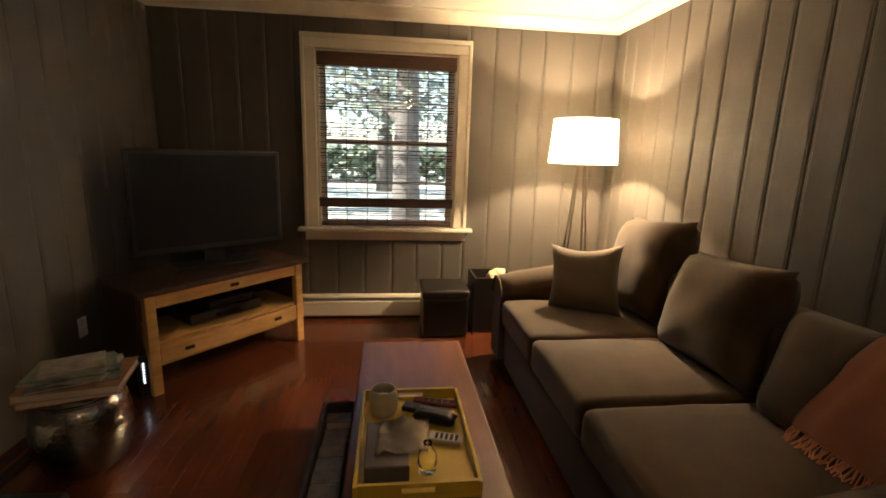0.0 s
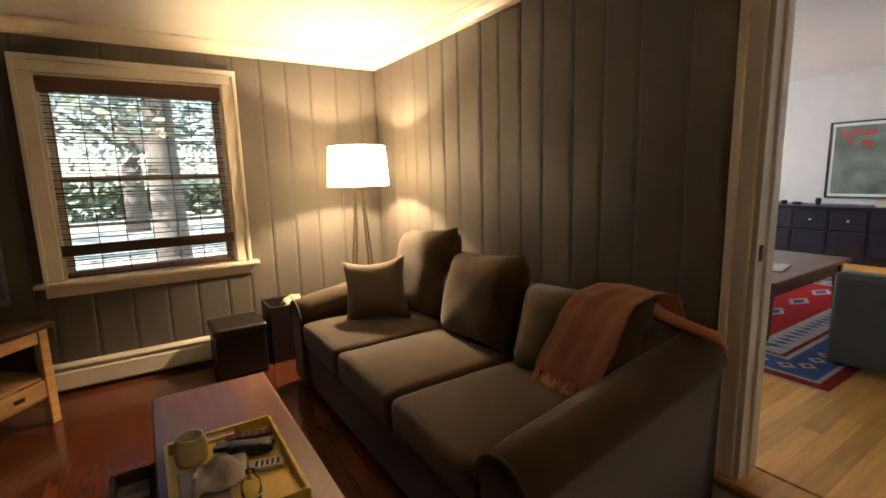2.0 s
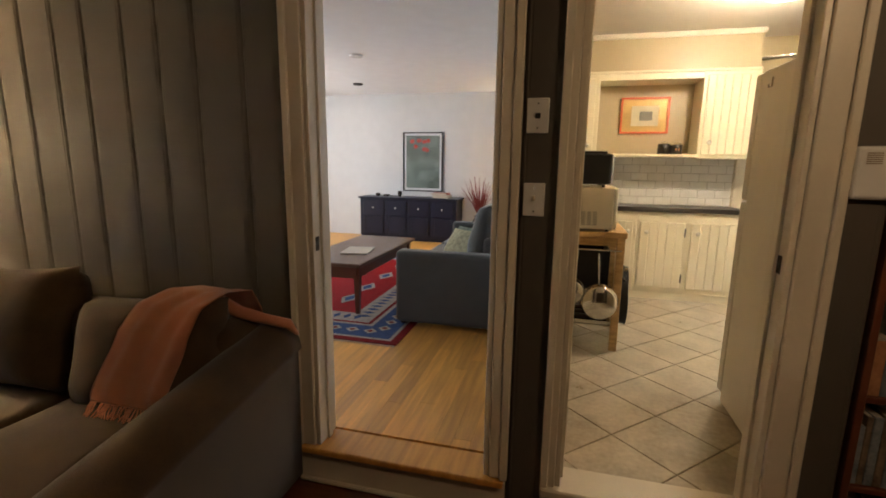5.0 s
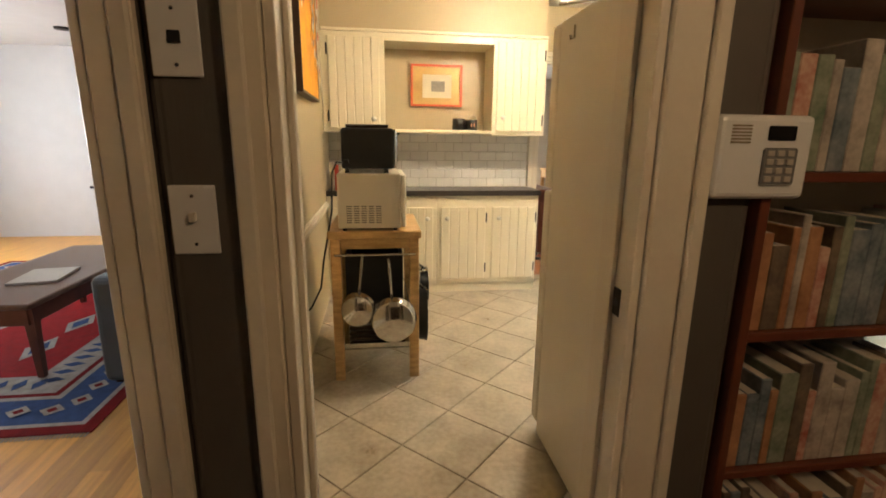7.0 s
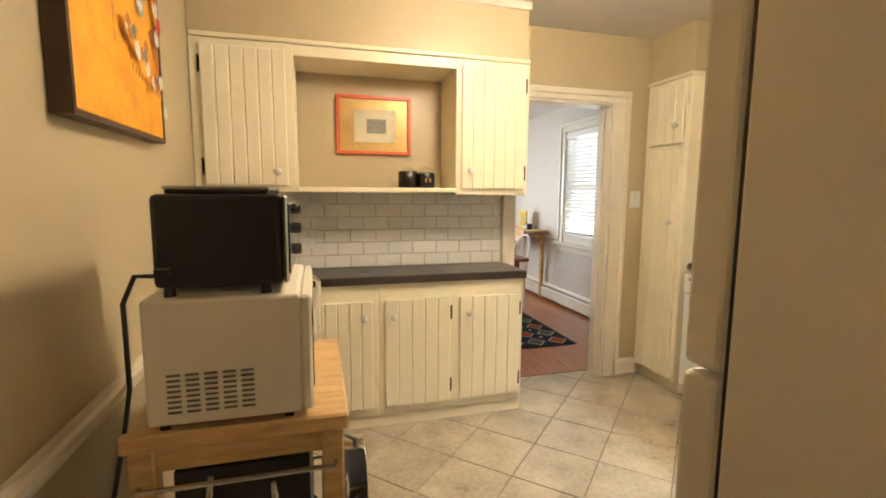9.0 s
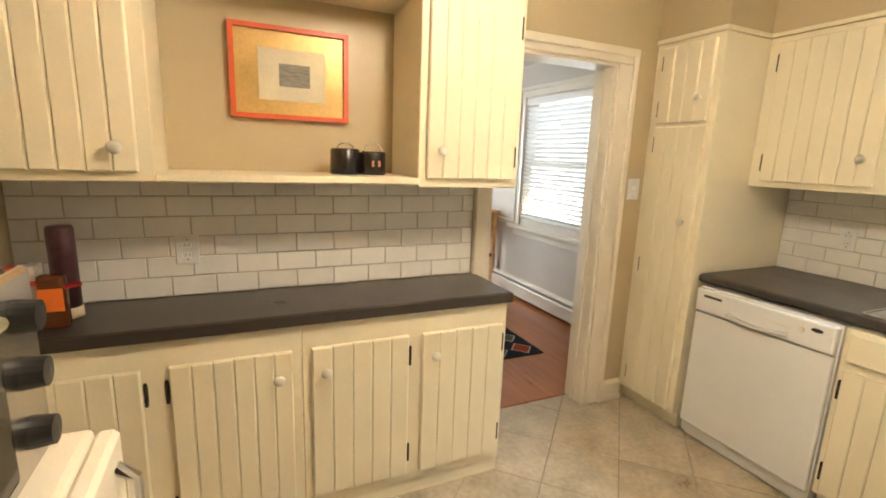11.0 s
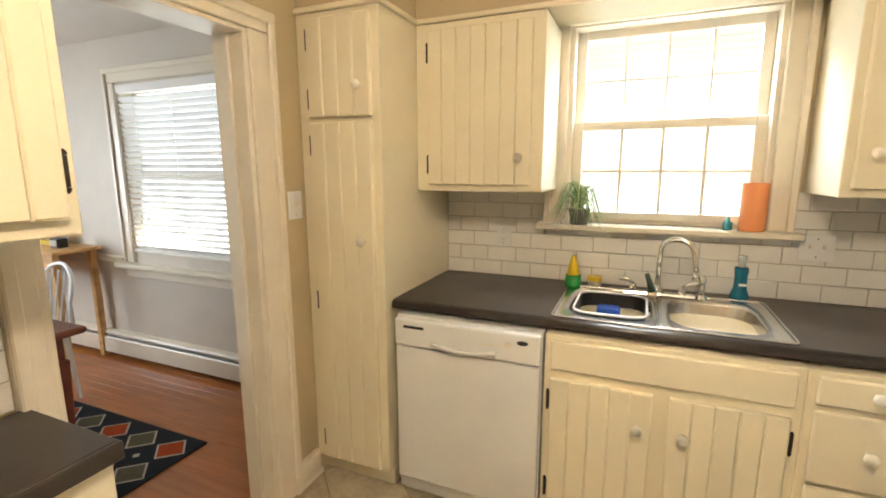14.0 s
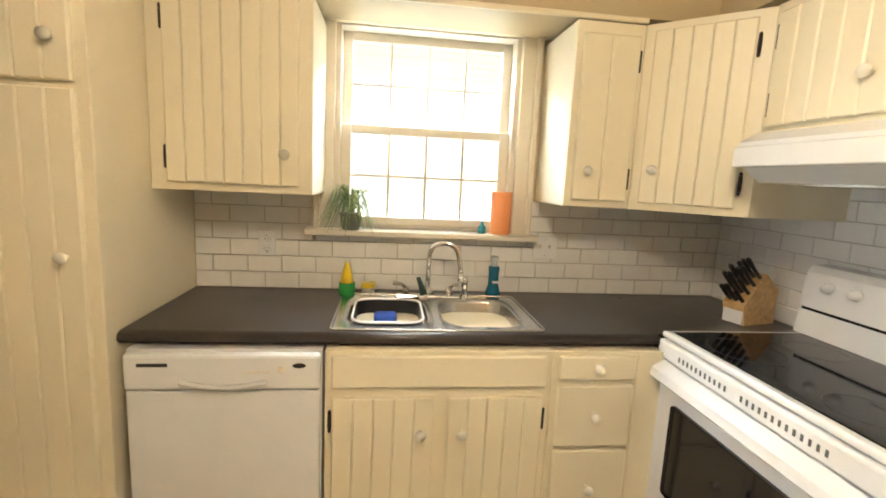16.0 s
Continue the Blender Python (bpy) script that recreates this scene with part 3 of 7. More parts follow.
def plank_door(parent, x0, z0, x1, z1, hinge_side, knob_z, y=0.0, plank=0.062):
    """A door of V-jointed planks, its back on the face y, hung on one side."""
    d = part("door", box(x0 + 0.002, y - 0.010, z0 + 0.002, x1 - 0.002, y - 0.0005, z1 - 0.002), CAB, parent)
    n = max(2, round((x1 - x0) / plank))
    w = (x1 - x0) / n
    bm = bmesh.new()
    box(0.0006, -0.010, 0, w - 0.0006, 0, z1 - z0, bm=bm)
    bmesh.ops.bevel(bm, geom=[e for e in bm.edges if all(v.co.y < -0.005 for v in e.verts)], offset=0.0045, segments=1, affect="EDGES")
    first = None
    for i in range(n):
        m = pose(x0 + i * w, y - 0.0105, z0)
        if first is None:
            first = part("plank", bm, CAB, d)
            first.matrix_basis = m
        else:
            again(first, m, d)
    hx = x0 - 0.008 if hinge_side == "l" else x1 + 0.008
    hh = z1 - z0
    for hz in (z0 + min(0.09, hh * 0.2), z1 - min(0.09, hh * 0.2)):
        hinge(d, hx, hz, y)
    kx = x1 - 0.045 if hinge_side == "l" else x0 + 0.045
    knob(d, kx, knob_z, y - 0.02)
    return d


def cabinet(name, m, w, d, h, label, group, kick=0.0, recess=0.05):
    """Body with face frame; local x across the front, y back, z up."""
    c = thing(name, m, label, "cabinet", group)
    bm = box(0, 0.0, kick, w, d, h, 0.003)
    if kick:
        box(0, recess, 0.0, w, d, kick - 0.0005, bm=bm)
    part("body", bm, CAB, c)
    return c


G_UP, G_LO = "cream wall cabinets", "cream base cabinets"
ROOM = EAST
# east side: wall cabinets and niche
UZ, UT = 1.502, 2.228
FX = 5.985
c = cabinet("wall_cabinet", pose(FX, KN - 0.002, UZ, 0, 0, -90), KN - 0.761, KE - FX - 0.001, UT - UZ, "cream plank-door wall cabinet beside the print niche", G_UP)
plank_door(c, 0.045, 0.03, KN - 0.761 - 0.035, UT - UZ - 0.035, "l", 0.10)
c = cabinet("wall_cabinet", pose(FX, -0.013, UZ - 0.012, 0, 0, -90), 0.396, KE - FX - 0.001, UT - UZ + 0.012, "cream plank-door wall cabinet beside the dining doorway", G_UP)
plank_door(c, 0.025, 0.035, 0.37, UT - UZ - 0.02, "r", 0.14)
n = thing("display_shelf", pose(FX, 0.7605, UZ, 0, 0, -90), "cream open display niche shelf between wall cabinets", "shelf")
part("shelf_board", box(0.0005, -0.012, 0.0, 0.773, KE - FX - 0.002, 0.026, 0.004), CAB, n)
part("niche_head", box(0.0005, 0.0, UT - UZ - 0.055, 0.773, KE - FX - 0.002, UT - UZ - 0.001, 0.003), CAB, n)
part("soffit_trim", box(-0.42, -0.012, UT - UZ, 1.168, -0.0005, UT - UZ + 0.022, 0.004), CAB, n)
s = slab("soffit_east", FX, -0.395, UT, KE - 0.001, KN - 0.002, CK, WALL_K, "tan painted soffit over the wall cabinets")
part("soffit_moulding", box(FX - 0.02, -0.405, CK - 0.045, FX - 0.0005, KN - 0.002, CK - 0.0005, 0.006), TRIM, s, world=True)
# east side: base cabinets with a shallow counter
BF = 5.968
TOP = 1.06
base_doors = [(1.165, 0.835, "r"), (0.765, 0.418, "l"), (0.359, 0.018, "r"), (-0.033, -0.370, "r")]
for y0, y1, lo, hi, doors in ((KN - 0.002, 0.388, 0, 0, base_doors[:2]), (0.387, -0.395, 0, 0, base_doors[2:])):
    c = cabinet("base_cabinet", pose(BF, y0, K, 0, 0, -90), y0 - y1, KE - BF - 0.001, 0.827, "cream plank-door base cabinet under a charcoal counter", G_LO, 0.075, 0.015)
    for a, b, side in doors:
        plank_door(c, y0 - a, 0.125, y0 - b, 0.735, side, 0.645)
ct = thing("countertop", pose(5.95, KN, 1.05 - 0.042, 0, 0, -90), "charcoal laminate countertop over cream base cabinets", "countertop")
part("slab", box(0.002, 0.004, 0, KN + 0.405, KE - 5.95 - 0.010, 0.042, 0.004, 1), COUNTER, ct)
part("front_edge", box(0.002, -0.006, 0.0, KN + 0.405, 0.0035, 0.042, 0.004, 2), COUNTER, ct)

ROOM = SOUTH
# south side
PF = -1.47
p = thing("pantry_cabinet", pose(6.36, PF, K, 0, 0, 180), "tall narrow cream pantry cabinet with plank doors", "cabinet")
bm = box(0, 0.0, 0.08, 0.378, 0.628, 2.055, 0.003)
box(0.0, 0.04, 0, 0.378, 0.628, 0.0795, bm=bm)
part("body", bm, CAB, p)
part("top_trim", box(0.0, -0.014, 2.0555, 0.39, 0.628, 2.078, 0.004), CAB, p)
plank_door(p, 0.058, 1.645, 0.345, 2.03, "l", 1.76, plank=0.072)
plank_door(p, 0.058, 0.10, 0.345, 1.625, "l", 1.14, plank=0.072)
hinge(p, 0.05, 0.86)

UF = -1.763
c = cabinet("wall_cabinet", pose(5.981, UF, 1.515, 0, 0, 180), 0.5555, UF - KS - 0.001, 0.72, "cream plank-door wall cabinet beside the kitchen window", G_UP)
plank_door(c, 0.06, 0.03, 0.51, 0.69, "l", 0.145, plank=0.064)
c = cabinet("wall_cabinet", pose(4.465, UF, 1.515, 0, 0, 180), 0.2725, UF - KS - 0.001, 0.72, "narrow cream wall cabinet beside the kitchen window", G_UP)
plank_door(c, 0.025, 0.03, 0.247, 0.67, "r", 0.145, plank=0.105)
# corner cabinet with a slanted face
cx0, cy0, cx1, cy1 = 4.192, UF, 3.905, -1.495
ln = math.hypot(cx1 - cx0, cy1 - cy0)
ang = math.degrees(math.atan2(cy1 - cy0, cx1 - cx0))
c = thing("corner_cabinet", pose(cx0, cy0, 1.515, 0, 0, ang), "cream corner wall cabinet with a slanted plank door", "cabinet", G_UP)
bm = bmesh.new()
outline = [(cx0, cy0), (cx1, cy1), (KW + 0.001, cy1), (KW + 0.001, KS + 0.001), (cx0, KS + 0.001)]
lo = [bm.verts.new((x, y, 1.515)) for x, y in outline]
hi = [bm.verts.new((x, y, 2.235)) for x, y in outline]
bm.faces.new(lo[::-1])
bm.faces.new(hi)
for i in range(5):
    bm.faces.new((lo[i], lo[(i + 1) % 5], hi[(i + 1) % 5], hi[i]))
bmesh.ops.recalc_face_normals(bm, faces=bm.faces)
part("body", bm, CAB, c, world=True)
plank_door(c, 0.035, 0.03, ln - 0.045, 0.69, "r", 0.16, plank=0.066)
c = cabinet("wall_cabinet", pose(3.905, -1.494, 1.80, 0, 0, 90), 0.79, 3.905 - KW - 0.001, 0.435, "short cream wall cabinet above the range hood", G_UP)
plank_door(c, 0.03, 0.03, 0.385, 0.40, "l", 0.14, plank=0.075)
plank_door(c, 0.41, 0.03, 0.765, 0.40, "r", 0.14, plank=0.075)
s = slab("soffit_south", KW + 0.001, KS + 0.001, 2.258, 6.36, UF, CK, WALL_K, "tan painted soffit over the sink wall")
part("cabinet_trim", box(4.192, UF - 0.001, 2.236, 5.98, UF + 0.014, 2.257, 0.004), CAB, s, world=True)
slab("soffit_pantry", 5.98, UF + 0.001, 2.26, 6.36, PF - 0.002, CK, WALL_K, "tan painted soffit over the pantry")
slab("soffit_west", KW + 0.001, UF + 0.001, 2.258, 3.905, 0.05, CK, WALL_K, "tan painted soffit over the stove wall")
tb = tagged(part("trim_board", box(4.466, KS + 0.002, 2.262, 5.4235, KS + 0.03, 2.257), CAB), "", "", "", "structure")

SF = -1.495
c = cabinet("sink_cabinet", pose(5.338, SF, K, 0, 0, 180), 0.775, SF - KS - 0.001, 0.83, "cream sink base cabinet with two plank doors", G_LO, 0.10)
part("false_drawer", box(0.022, -0.016, 0.70, 0.752, -0.0005, 0.815, 0.005), CAB, c)
plank_door(c, 0.025, 0.12, 0.365, 0.665, "l", 0.54, plank=0.066)
plank_door(c, 0.415, 0.12, 0.745, 0.665, "r", 0.54, plank=0.066)
c = cabinet("drawer_cabinet", pose(4.5625, SF, K, 0, 0, 180), 0.41, SF - KS - 0.001, 0.83, "cream base cabinet with three plain drawers", G_LO, 0.10)
for z0, z1 in ((0.725, 0.815), (0.465, 0.705), (0.14, 0.45)):
    d = part("drawer_front", box(0.022, -0.016, z0, 0.30, -0.0005, z1, 0.005), CAB, c)
    knob(d, 0.155, (z0 + z1) / 2 + 0.01, -0.017)
part("corner_filler", box(0.315, -0.003, 0.0, 0.41, -0.0005, 0.83), CAB, c)

# counter along the sink wall, cut out for the sink
SX0, SX1, SY0, SY1 = 4.60, 5.31, -1.965, -1.575
ct = thing("countertop", pose(5.0, -1.8, TOP - 0.042), "charcoal laminate countertop round a steel sink", "countertop")
bm = bmesh.new()
for x0, y0, x1, y1 in ((SX1, -2.092, 5.981, -1.535), (4.155, -2.092, SX0, -1.535), (SX0, -2.092, SX1, SY0), (SX0, SY1, SX1, -1.535), (KW + 0.01, -2.092, 4.155, -1.542)):
    box(x0, y0, TOP - 0.042, x1, y1, TOP, 0, bm=bm)
bmesh.ops.remove_doubles(bm, verts=bm.verts, dist=0.0004)
part("slab", bm, COUNTER, ct, world=True)
part("front_edge", tube([(5.980, -1.536, TOP - 0.0212), (4.156, -1.536, TOP - 0.0212)], 0.0205, 12), COUNTER, ct, world=True, smooth=True)

# ---------- appliances ----------
dw = thing("dishwasher", pose(5.9435, SF, K, 0, 0, 180), "white dishwasher under the charcoal counter", "dishwasher")
part("body", box(0.0, 0.005, 0.02, 0.597, 0.56, 0.83), WHITE, dw)
part("door", box(0.003, -0.022, 0.085, 0.594, 0.0045, 0.70, 0.008, 2), WHITE, dw)
pan = part("control_panel", box(0.003, -0.030, 0.705, 0.594, 0.0045, 0.825, 0.010, 2), WHITE, dw)
bm = tube([(0.17 + 0.26 * i / 12, -0.034 - 0.012 * math.sin(math.pi * i / 12), 0.735 - 0.012 * math.sin(math.pi * i / 12)) for i in range(13)], 0.009, 8)
part("handle", bm, WHITE, pan, smooth=True)
part("vent", box(0.045, -0.032, 0.785, 0.135, -0.0295, 0.797, 0.001), BLACK, pan)
for i in range(6):
    part("button", box(0.36 + i * 0.014, -0.032, 0.763, 0.37 + i * 0.014, -0.0295, 0.772, 0.001), TRIM, pan)
bm = lathe([(0.0, 0.0), (0.012, 0.0), (0.010, 0.006), (0.0, 0.007)], 14)
bm.transform(Matrix.Translation((0.475, -0.030, 0.775)) @ pose(0, 0, 0, 90))
part("dial", bm, TRIM, pan)
bm = lathe([(0.0, 0.0), (0.012, 0.0), (0.011, 0.003), (0.0, 0.003)], 14)
bm.transform(Matrix.Translation((0.53, -0.030, 0.79)) @ pose(0, 0, 0, 90) @ Matrix.Diagonal((1.8, 0.75, 1, 1)))
part("badge", bm, BLACK, pan)
part("toe_plate", box(0.01, 0.02, 0.0, 0.587, 0.03, 0.08), WHITE, dw)

ROOM = HOUSE
fr = thing("refrigerator", pose(4.125, 0.14, K, 0, 0, 90), "tall textured white refrigerator beside the kitchen doorway", "refrigerator")
part("body", box(-0.68, 0.0, 0.02, 0.0, 0.69, 1.675, 0.008, 2), FRIDGE_M, fr)
for nm, z0, z1 in (("fridge_door", 0.06, 1.07), ("freezer_door", 1.08, 1.675)):
    d = part(nm, box(-0.68, -0.075, z0, 0.0, -0.006, z1, 0.012, 3), FRIDGE_M, fr)
    part("handle", tube([(-0.62, -0.076, z0 + 0.1 if nm == "freezer_door" else z1 - 0.5), (-0.62, -0.11, z0 + 0.14 if nm == "freezer_door" else z1 - 0.45), (-0.62, -0.11, z0 + 0.36 if nm == "freezer_door" else z1 - 0.1), (-0.62, -0.076, z0 + 0.4 if nm == "freezer_door" else z1 - 0.06)], 0.012, 8), WHITE, d)
part("gasket", box(-0.675, -0.0059, 0.095, -0.005, -0.0001, 1.67), BLACK, fr)
part("kick_grille", box(-0.665, -0.03, 0.005, -0.015, -0.001, 0.055, 0.004), BLACK, fr)

ROOM = SOUTH
st = thing("electric_range", pose(4.12, -1.53, K, 0, 0, 90), "white electric range with a black glass cooktop", "range")
part("body", box(0.0, 0.0, 0.03, 0.76, 0.60, 0.875, 0.004), WHITE, st)
part("cooktop_rim", box(0.0, -0.025, 0.876, 0.76, 0.60, 0.90, 0.009, 3), WHITE, st)
part("cooktop_glass", box(0.03, 0.0, 0.897, 0.73, 0.52, 0.904, 0.002), BLACK_GLASS, st)
for x, y, r in ((0.2, 0.13, 0.11), (0.56, 0.13, 0.085), (0.2, 0.38, 0.085), (0.56, 0.38, 0.11)):
    b = bmesh.new()
    bmesh.ops.create_circle(b, cap_ends=False, radius=r, segments=40)
    g = bmesh.ops.extrude_edge_only(b, edges=b.edges)
    vs = [v for v in g["geom"] if isinstance(v, bmesh.types.BMVert)]
    bmesh.ops.scale(b, verts=vs, vec=(0.97, 0.97, 1))
    bmesh.ops.translate(b, verts=b.verts, vec=(x, y, 0.9046))
    part("burner_ring", b, surf("burner_print", (0.05, 0.05, 0.05), 0.3), st)
bg = part("backguard", extrude_profile([(0.50, 0.905), (0.512, 0.996), (0.53, 0.998), (0.53, 1.006), (0.508, 1.008), (0.522, 1.14), (0.54, 1.165), (0.60, 1.17), (0.60, 0.905)], 0.76), WHITE, st)
# solid black strip in the backguard's notch, painting the shade inside it
part("vent_gap", box(0.006, 0.514, 0.9965, 0.754, 0.529, 1.0075), BLACK_GLASS, bg, "black strip that paints the shade in the gap under the control panel")
for x in (0.09, 0.18, 0.58, 0.67):
    bm = lathe([(0.0, 0.0), (0.022, 0.0), (0.022, 0.006), (0.017, 0.01), (0.015, 0.024), (0.0, 0.026)], 18)
    bm.transform(Matrix.Translation((x, 0.519, 1.095)) @ pose(0, 0, 0, 96))
    part("knob", bm, WHITE, bg, smooth=True)
part("clock_panel", box(0.28, 0.506, 1.045, 0.48, 0.522, 1.13, 0.004), WHITE, bg)
od = part("oven_door", box(0.008, -0.035, 0.20, 0.752, -0.001, 0.80, 0.01, 2), WHITE, st)
part("window", box(0.12, -0.039, 0.33, 0.64, -0.034, 0.67, 0.012, 2), BLACK_GLASS, od, "dark oven window")
part("door_handle", extrude_profile([(-0.036, 0.80), (-0.075, 0.775), (-0.08, 0.745), (-0.07, 0.735), (-0.036, 0.77)], 0.744, ), WHITE, od)
SLOT = surf("grey_slot", (0.10, 0.10, 0.10), 0.7)
for i in range(26):
    if i not in (11, 12):
        part("vent_slot", box(0.12 + i * 0.02, -0.0395, 0.828, 0.127 + i * 0.02, -0.0375, 0.846), SLOT, st)
part("vent_strip", box(0.004, -0.038, 0.805, 0.756, -0.002, 0.872, 0.008, 2), WHITE, st)
part("storage_drawer", box(0.008, -0.03, 0.035, 0.752, -0.001, 0.19, 0.01, 2), WHITE, st)

hd = thing("range_hood", pose(3.83, -1.403, 1.60, 0, 0, 90), "white enamel range hood under a short cabinet", "range hood")
part("shell", extrude_profile([(0.32, 0.199), (-0.16, 0.199), (-0.225, 0.165), (-0.235, 0.09), (-0.20, 0.085), (-0.14, 0.04), (0.32, 0.04)], 0.70), WHITE, hd)
part("lip", box(0.0, -0.242, 0.085, 0.70, -0.232, 0.15, 0.004), WHITE, hd)
part("filter", box(0.08, -0.08, 0.034, 0.62, 0.25, 0.0395), STEEL, hd)

ROOM = HOUSE
# ---------- den furniture ----------
sf = thing("sofa", pose(2.70, 3.22, 0.0), "long olive-brown microfibre sofa with three seat cushions", "sofa")
AX = 2.16   # front
part("base", box(2.20, 2.12, 0.06, 3.19, 4.32, 0.31, 0.03, 3), SOFA, sf, world=True, smooth=False)
part("skirt_rail", box(2.185, 2.36, 0.05, 2.205, 4.10, 0.30, 0.008), SOFA, sf, world=True)


def sofa_arm(y0, y1):
    """A rolled arm that slopes down to the front."""
    b = bmesh.new()
    w = y1 - y0
    prof = []
    for k in range(17):
        a = math.pi * k / 16
        prof.append((math.cos(a), math.sin(a)))
    stations = 12
    rings = []
    for i in range(stations + 1):
        u = i / stations
        x = AX + 1.03 * u
        top = 0.60 + 0.16 * u ** 0.9 if i else 0.59
        r = w / 2
        ring = [b.verts.new((x, y0 + 0.02, 0.05)), b.verts.new((x, y0 + 0.015, top - r * 1.1))]
        for c, s in prof[::-1]:
            ring.append(b.verts.new((x, (y0 + y1) / 2 + r * 1.02 * c, top - r + r * s * 1.0)))
        ring += [b.verts.new((x, y1 - 0.015, top - r * 1.1)), b.verts.new((x, y1 - 0.02, 0.05))]
        rings.append(ring)
    nn = len(rings[0])
    for q, s in zip(rings, rings[1:]):
        for k in range(nn):
            b.faces.new((q[k], q[(k + 1) % nn], s[(k + 1) % nn], s[k]))
    b.faces.new(rings[0][::-1])
    b.faces.new(rings[-1])
    bmesh.ops.recalc_face_normals(b, faces=b.faces)
    return b, [v.co.copy() for v in rings[0][1:-1]]


for y0, y1 in ((2.04, 2.27), (4.16, 4.39)):
    bm, rim = sofa_arm(y0, y1)
    a = part("arm", bm, SOFA, sf, world=True, smooth=True)
    bm = tube([(p.x - 0.004, p.y, p.z) for p in rim], 0.008, 6)
    part("piping", bm, SOFA, a, world=True, smooth=True)
part("backrest", box(2.93, 2.20, 0.30, 3.20, 4.24, 0.80, 0.07, 4), SOFA, sf, world=True, smooth=True)
for i, yc in enumerate((2.585, 3.215, 3.845)):
    bm = soft_box(0.86, 0.618, 0.17, 0.045, 0.03, seed=i * 7)
    bm.transform(pose(2.59, yc, 0.305))
    s = part("seat_cushion", bm, SOFA, sf, world=True, smooth=True)
    bm = tube([(2.178, yc - 0.28 + 0.56 * k / 8, 0.452) for k in range(9)], 0.006, 6)
    part("piping", bm, SOFA, s, world=True, smooth=True)
    bm = pillow_mesh((0.66, 0.62, 0.60)[i], (0.45, 0.52, 0.60)[i], 0.30, 14, 0.5, seed=i * 5 + 1)
    bm.transform(pose((2.87, 2.86, 2.88)[i], yc + (-0.06, 0.0, 0.03)[i], (0.45, 0.455, 0.46)[i], 0, 0, 90) @ pose(0, 0, 0, 17, (4, 5, 6)[i], (2, -3, 2)[i]))
    part("back_cushion", bm, SOFA, sf, world=True, smooth=True)

tp = thing("throw_pillow", pose(2.62, 3.92, 0.49), "tan square throw pillow with a centre button", "pillow")
bm = pillow_mesh(0.43, 0.43, 0.19, 16, 0.75, sag=0.05, seed=9, nip=0.13)
MP = pose(2.57, 3.86, 0.475, 0, 0, -34) @ pose(0, 0, 0, -24, -6, 0)
bm.transform(MP)
part("cushion", bm, PILLOW, tp, world=True, smooth=True)
bm = lathe([(0.0, 0.0), (0.016, 0.0), (0.014, 0.006), (0.0, 0.008)], 14)
bm.transform(MP @ Matrix.Translation((0, -0.078, 0.26)) @ pose(0, 0, 0, 90))
part("button", bm, PILLOW, tp, world=True, smooth=True)

# coffee table
TX0, TX1, TY0, TY1, TZ = 1.31, 1.835, 2.45, 3.78, 0.36
ctb = thing("coffee_table", pose(1.57, 3.1, 0), "long low red-brown wooden coffee table", "coffee table")
part("tabletop", box(TX0, TY0, TZ - 0.045, TX1, TY1, TZ, 0.008, 2), TABLE_M, ctb, world=True)
part("apron", box(TX0 + 0.05, TY0 + 0.06, TZ - 0.11, TX1 - 0.05, TY1 - 0.06, TZ - 0.046), TABLE_M, ctb, world=True)
for x in (TX0 + 0.05, TX1 - 0.11):
    for y in (TY0 + 0.06, TY1 - 0.12):
        part("leg", box(x, y, 0.0, x + 0.06, y + 0.06, TZ - 0.111, 0.006), TABLE_M, ctb, world=True)

# television and its corner stand
ts = thing("tv_stand", pose(0.303, 4.453, 0.0, 0, 0, 49.3), "two-tone pine corner television stand with an open shelf", "tv stand")
part("top", box(-0.56, -0.27, 0.575, 0.56, 0.21, 0.605, 0.006), DARKWOOD, ts, "dark red-brown stained top")
for x in (-0.515, 0.46):
    part("leg", box(x, -0.255, 0.0, x + 0.055, -0.205, 0.574, 0.004), PINE, ts)
for x in (-0.54, 0.515):
    part("side_panel", box(x, -0.20, 0.12, x + 0.022, 0.20, 0.574, 0.003), DARKWOOD, ts)
part("back_panel", box(-0.515, 0.18, 0.12, 0.513, 0.20, 0.574), DARKWOOD, ts)
for z0, z1, xs in ((0.50, 0.574, (0.0,)), (0.175, 0.275, (-0.30, 0.30))):
    d = part("drawer_front", box(-0.459, -0.25, z0, 0.459, -0.228, z1, 0.004), PINE, ts)
    for x in xs:
        bm = box(x - 0.028, -0.262, (z0 + z1) / 2 - 0.012, x + 0.028, -0.2505, (z0 + z1) / 2 + 0.010, 0.005, 2)
        part("pull", bm, IRON, d, "dark metal cup pull")
part("shelf", box(-0.515, -0.225, 0.276, 0.513, 0.179, 0.296), PINE, ts)
part("bottom", box(-0.515, -0.225, 0.155, 0.513, 0.179, 0.174), PINE, ts)

bx = thing("cable_box", pose(0.303, 4.453, 0.297, 0, 0, 49.3), "black cable box on the stand's open shelf", "cable box")
part("case", box(-0.24, -0.16, 0.012, 0.24, 0.12, 0.075, 0.006), BLACK, bx)
part("display", box(-0.08, -0.163, 0.03, 0.08, -0.1595, 0.055), BLACK_GLASS, bx)
for x in (-0.2, 0.18):
    part("foot", box(x, -0.12, 0.0, x + 0.02, -0.1, 0.0118), BLACK, bx)
bx2 = thing("game_console", pose(0.303, 4.453, 0.373, 0, 0, 49.3), "low black media player on the cable box", "media player")
part("case", box(-0.10, -0.13, 0.0, 0.20, 0.10, 0.05, 0.006), BLACK, bx2)
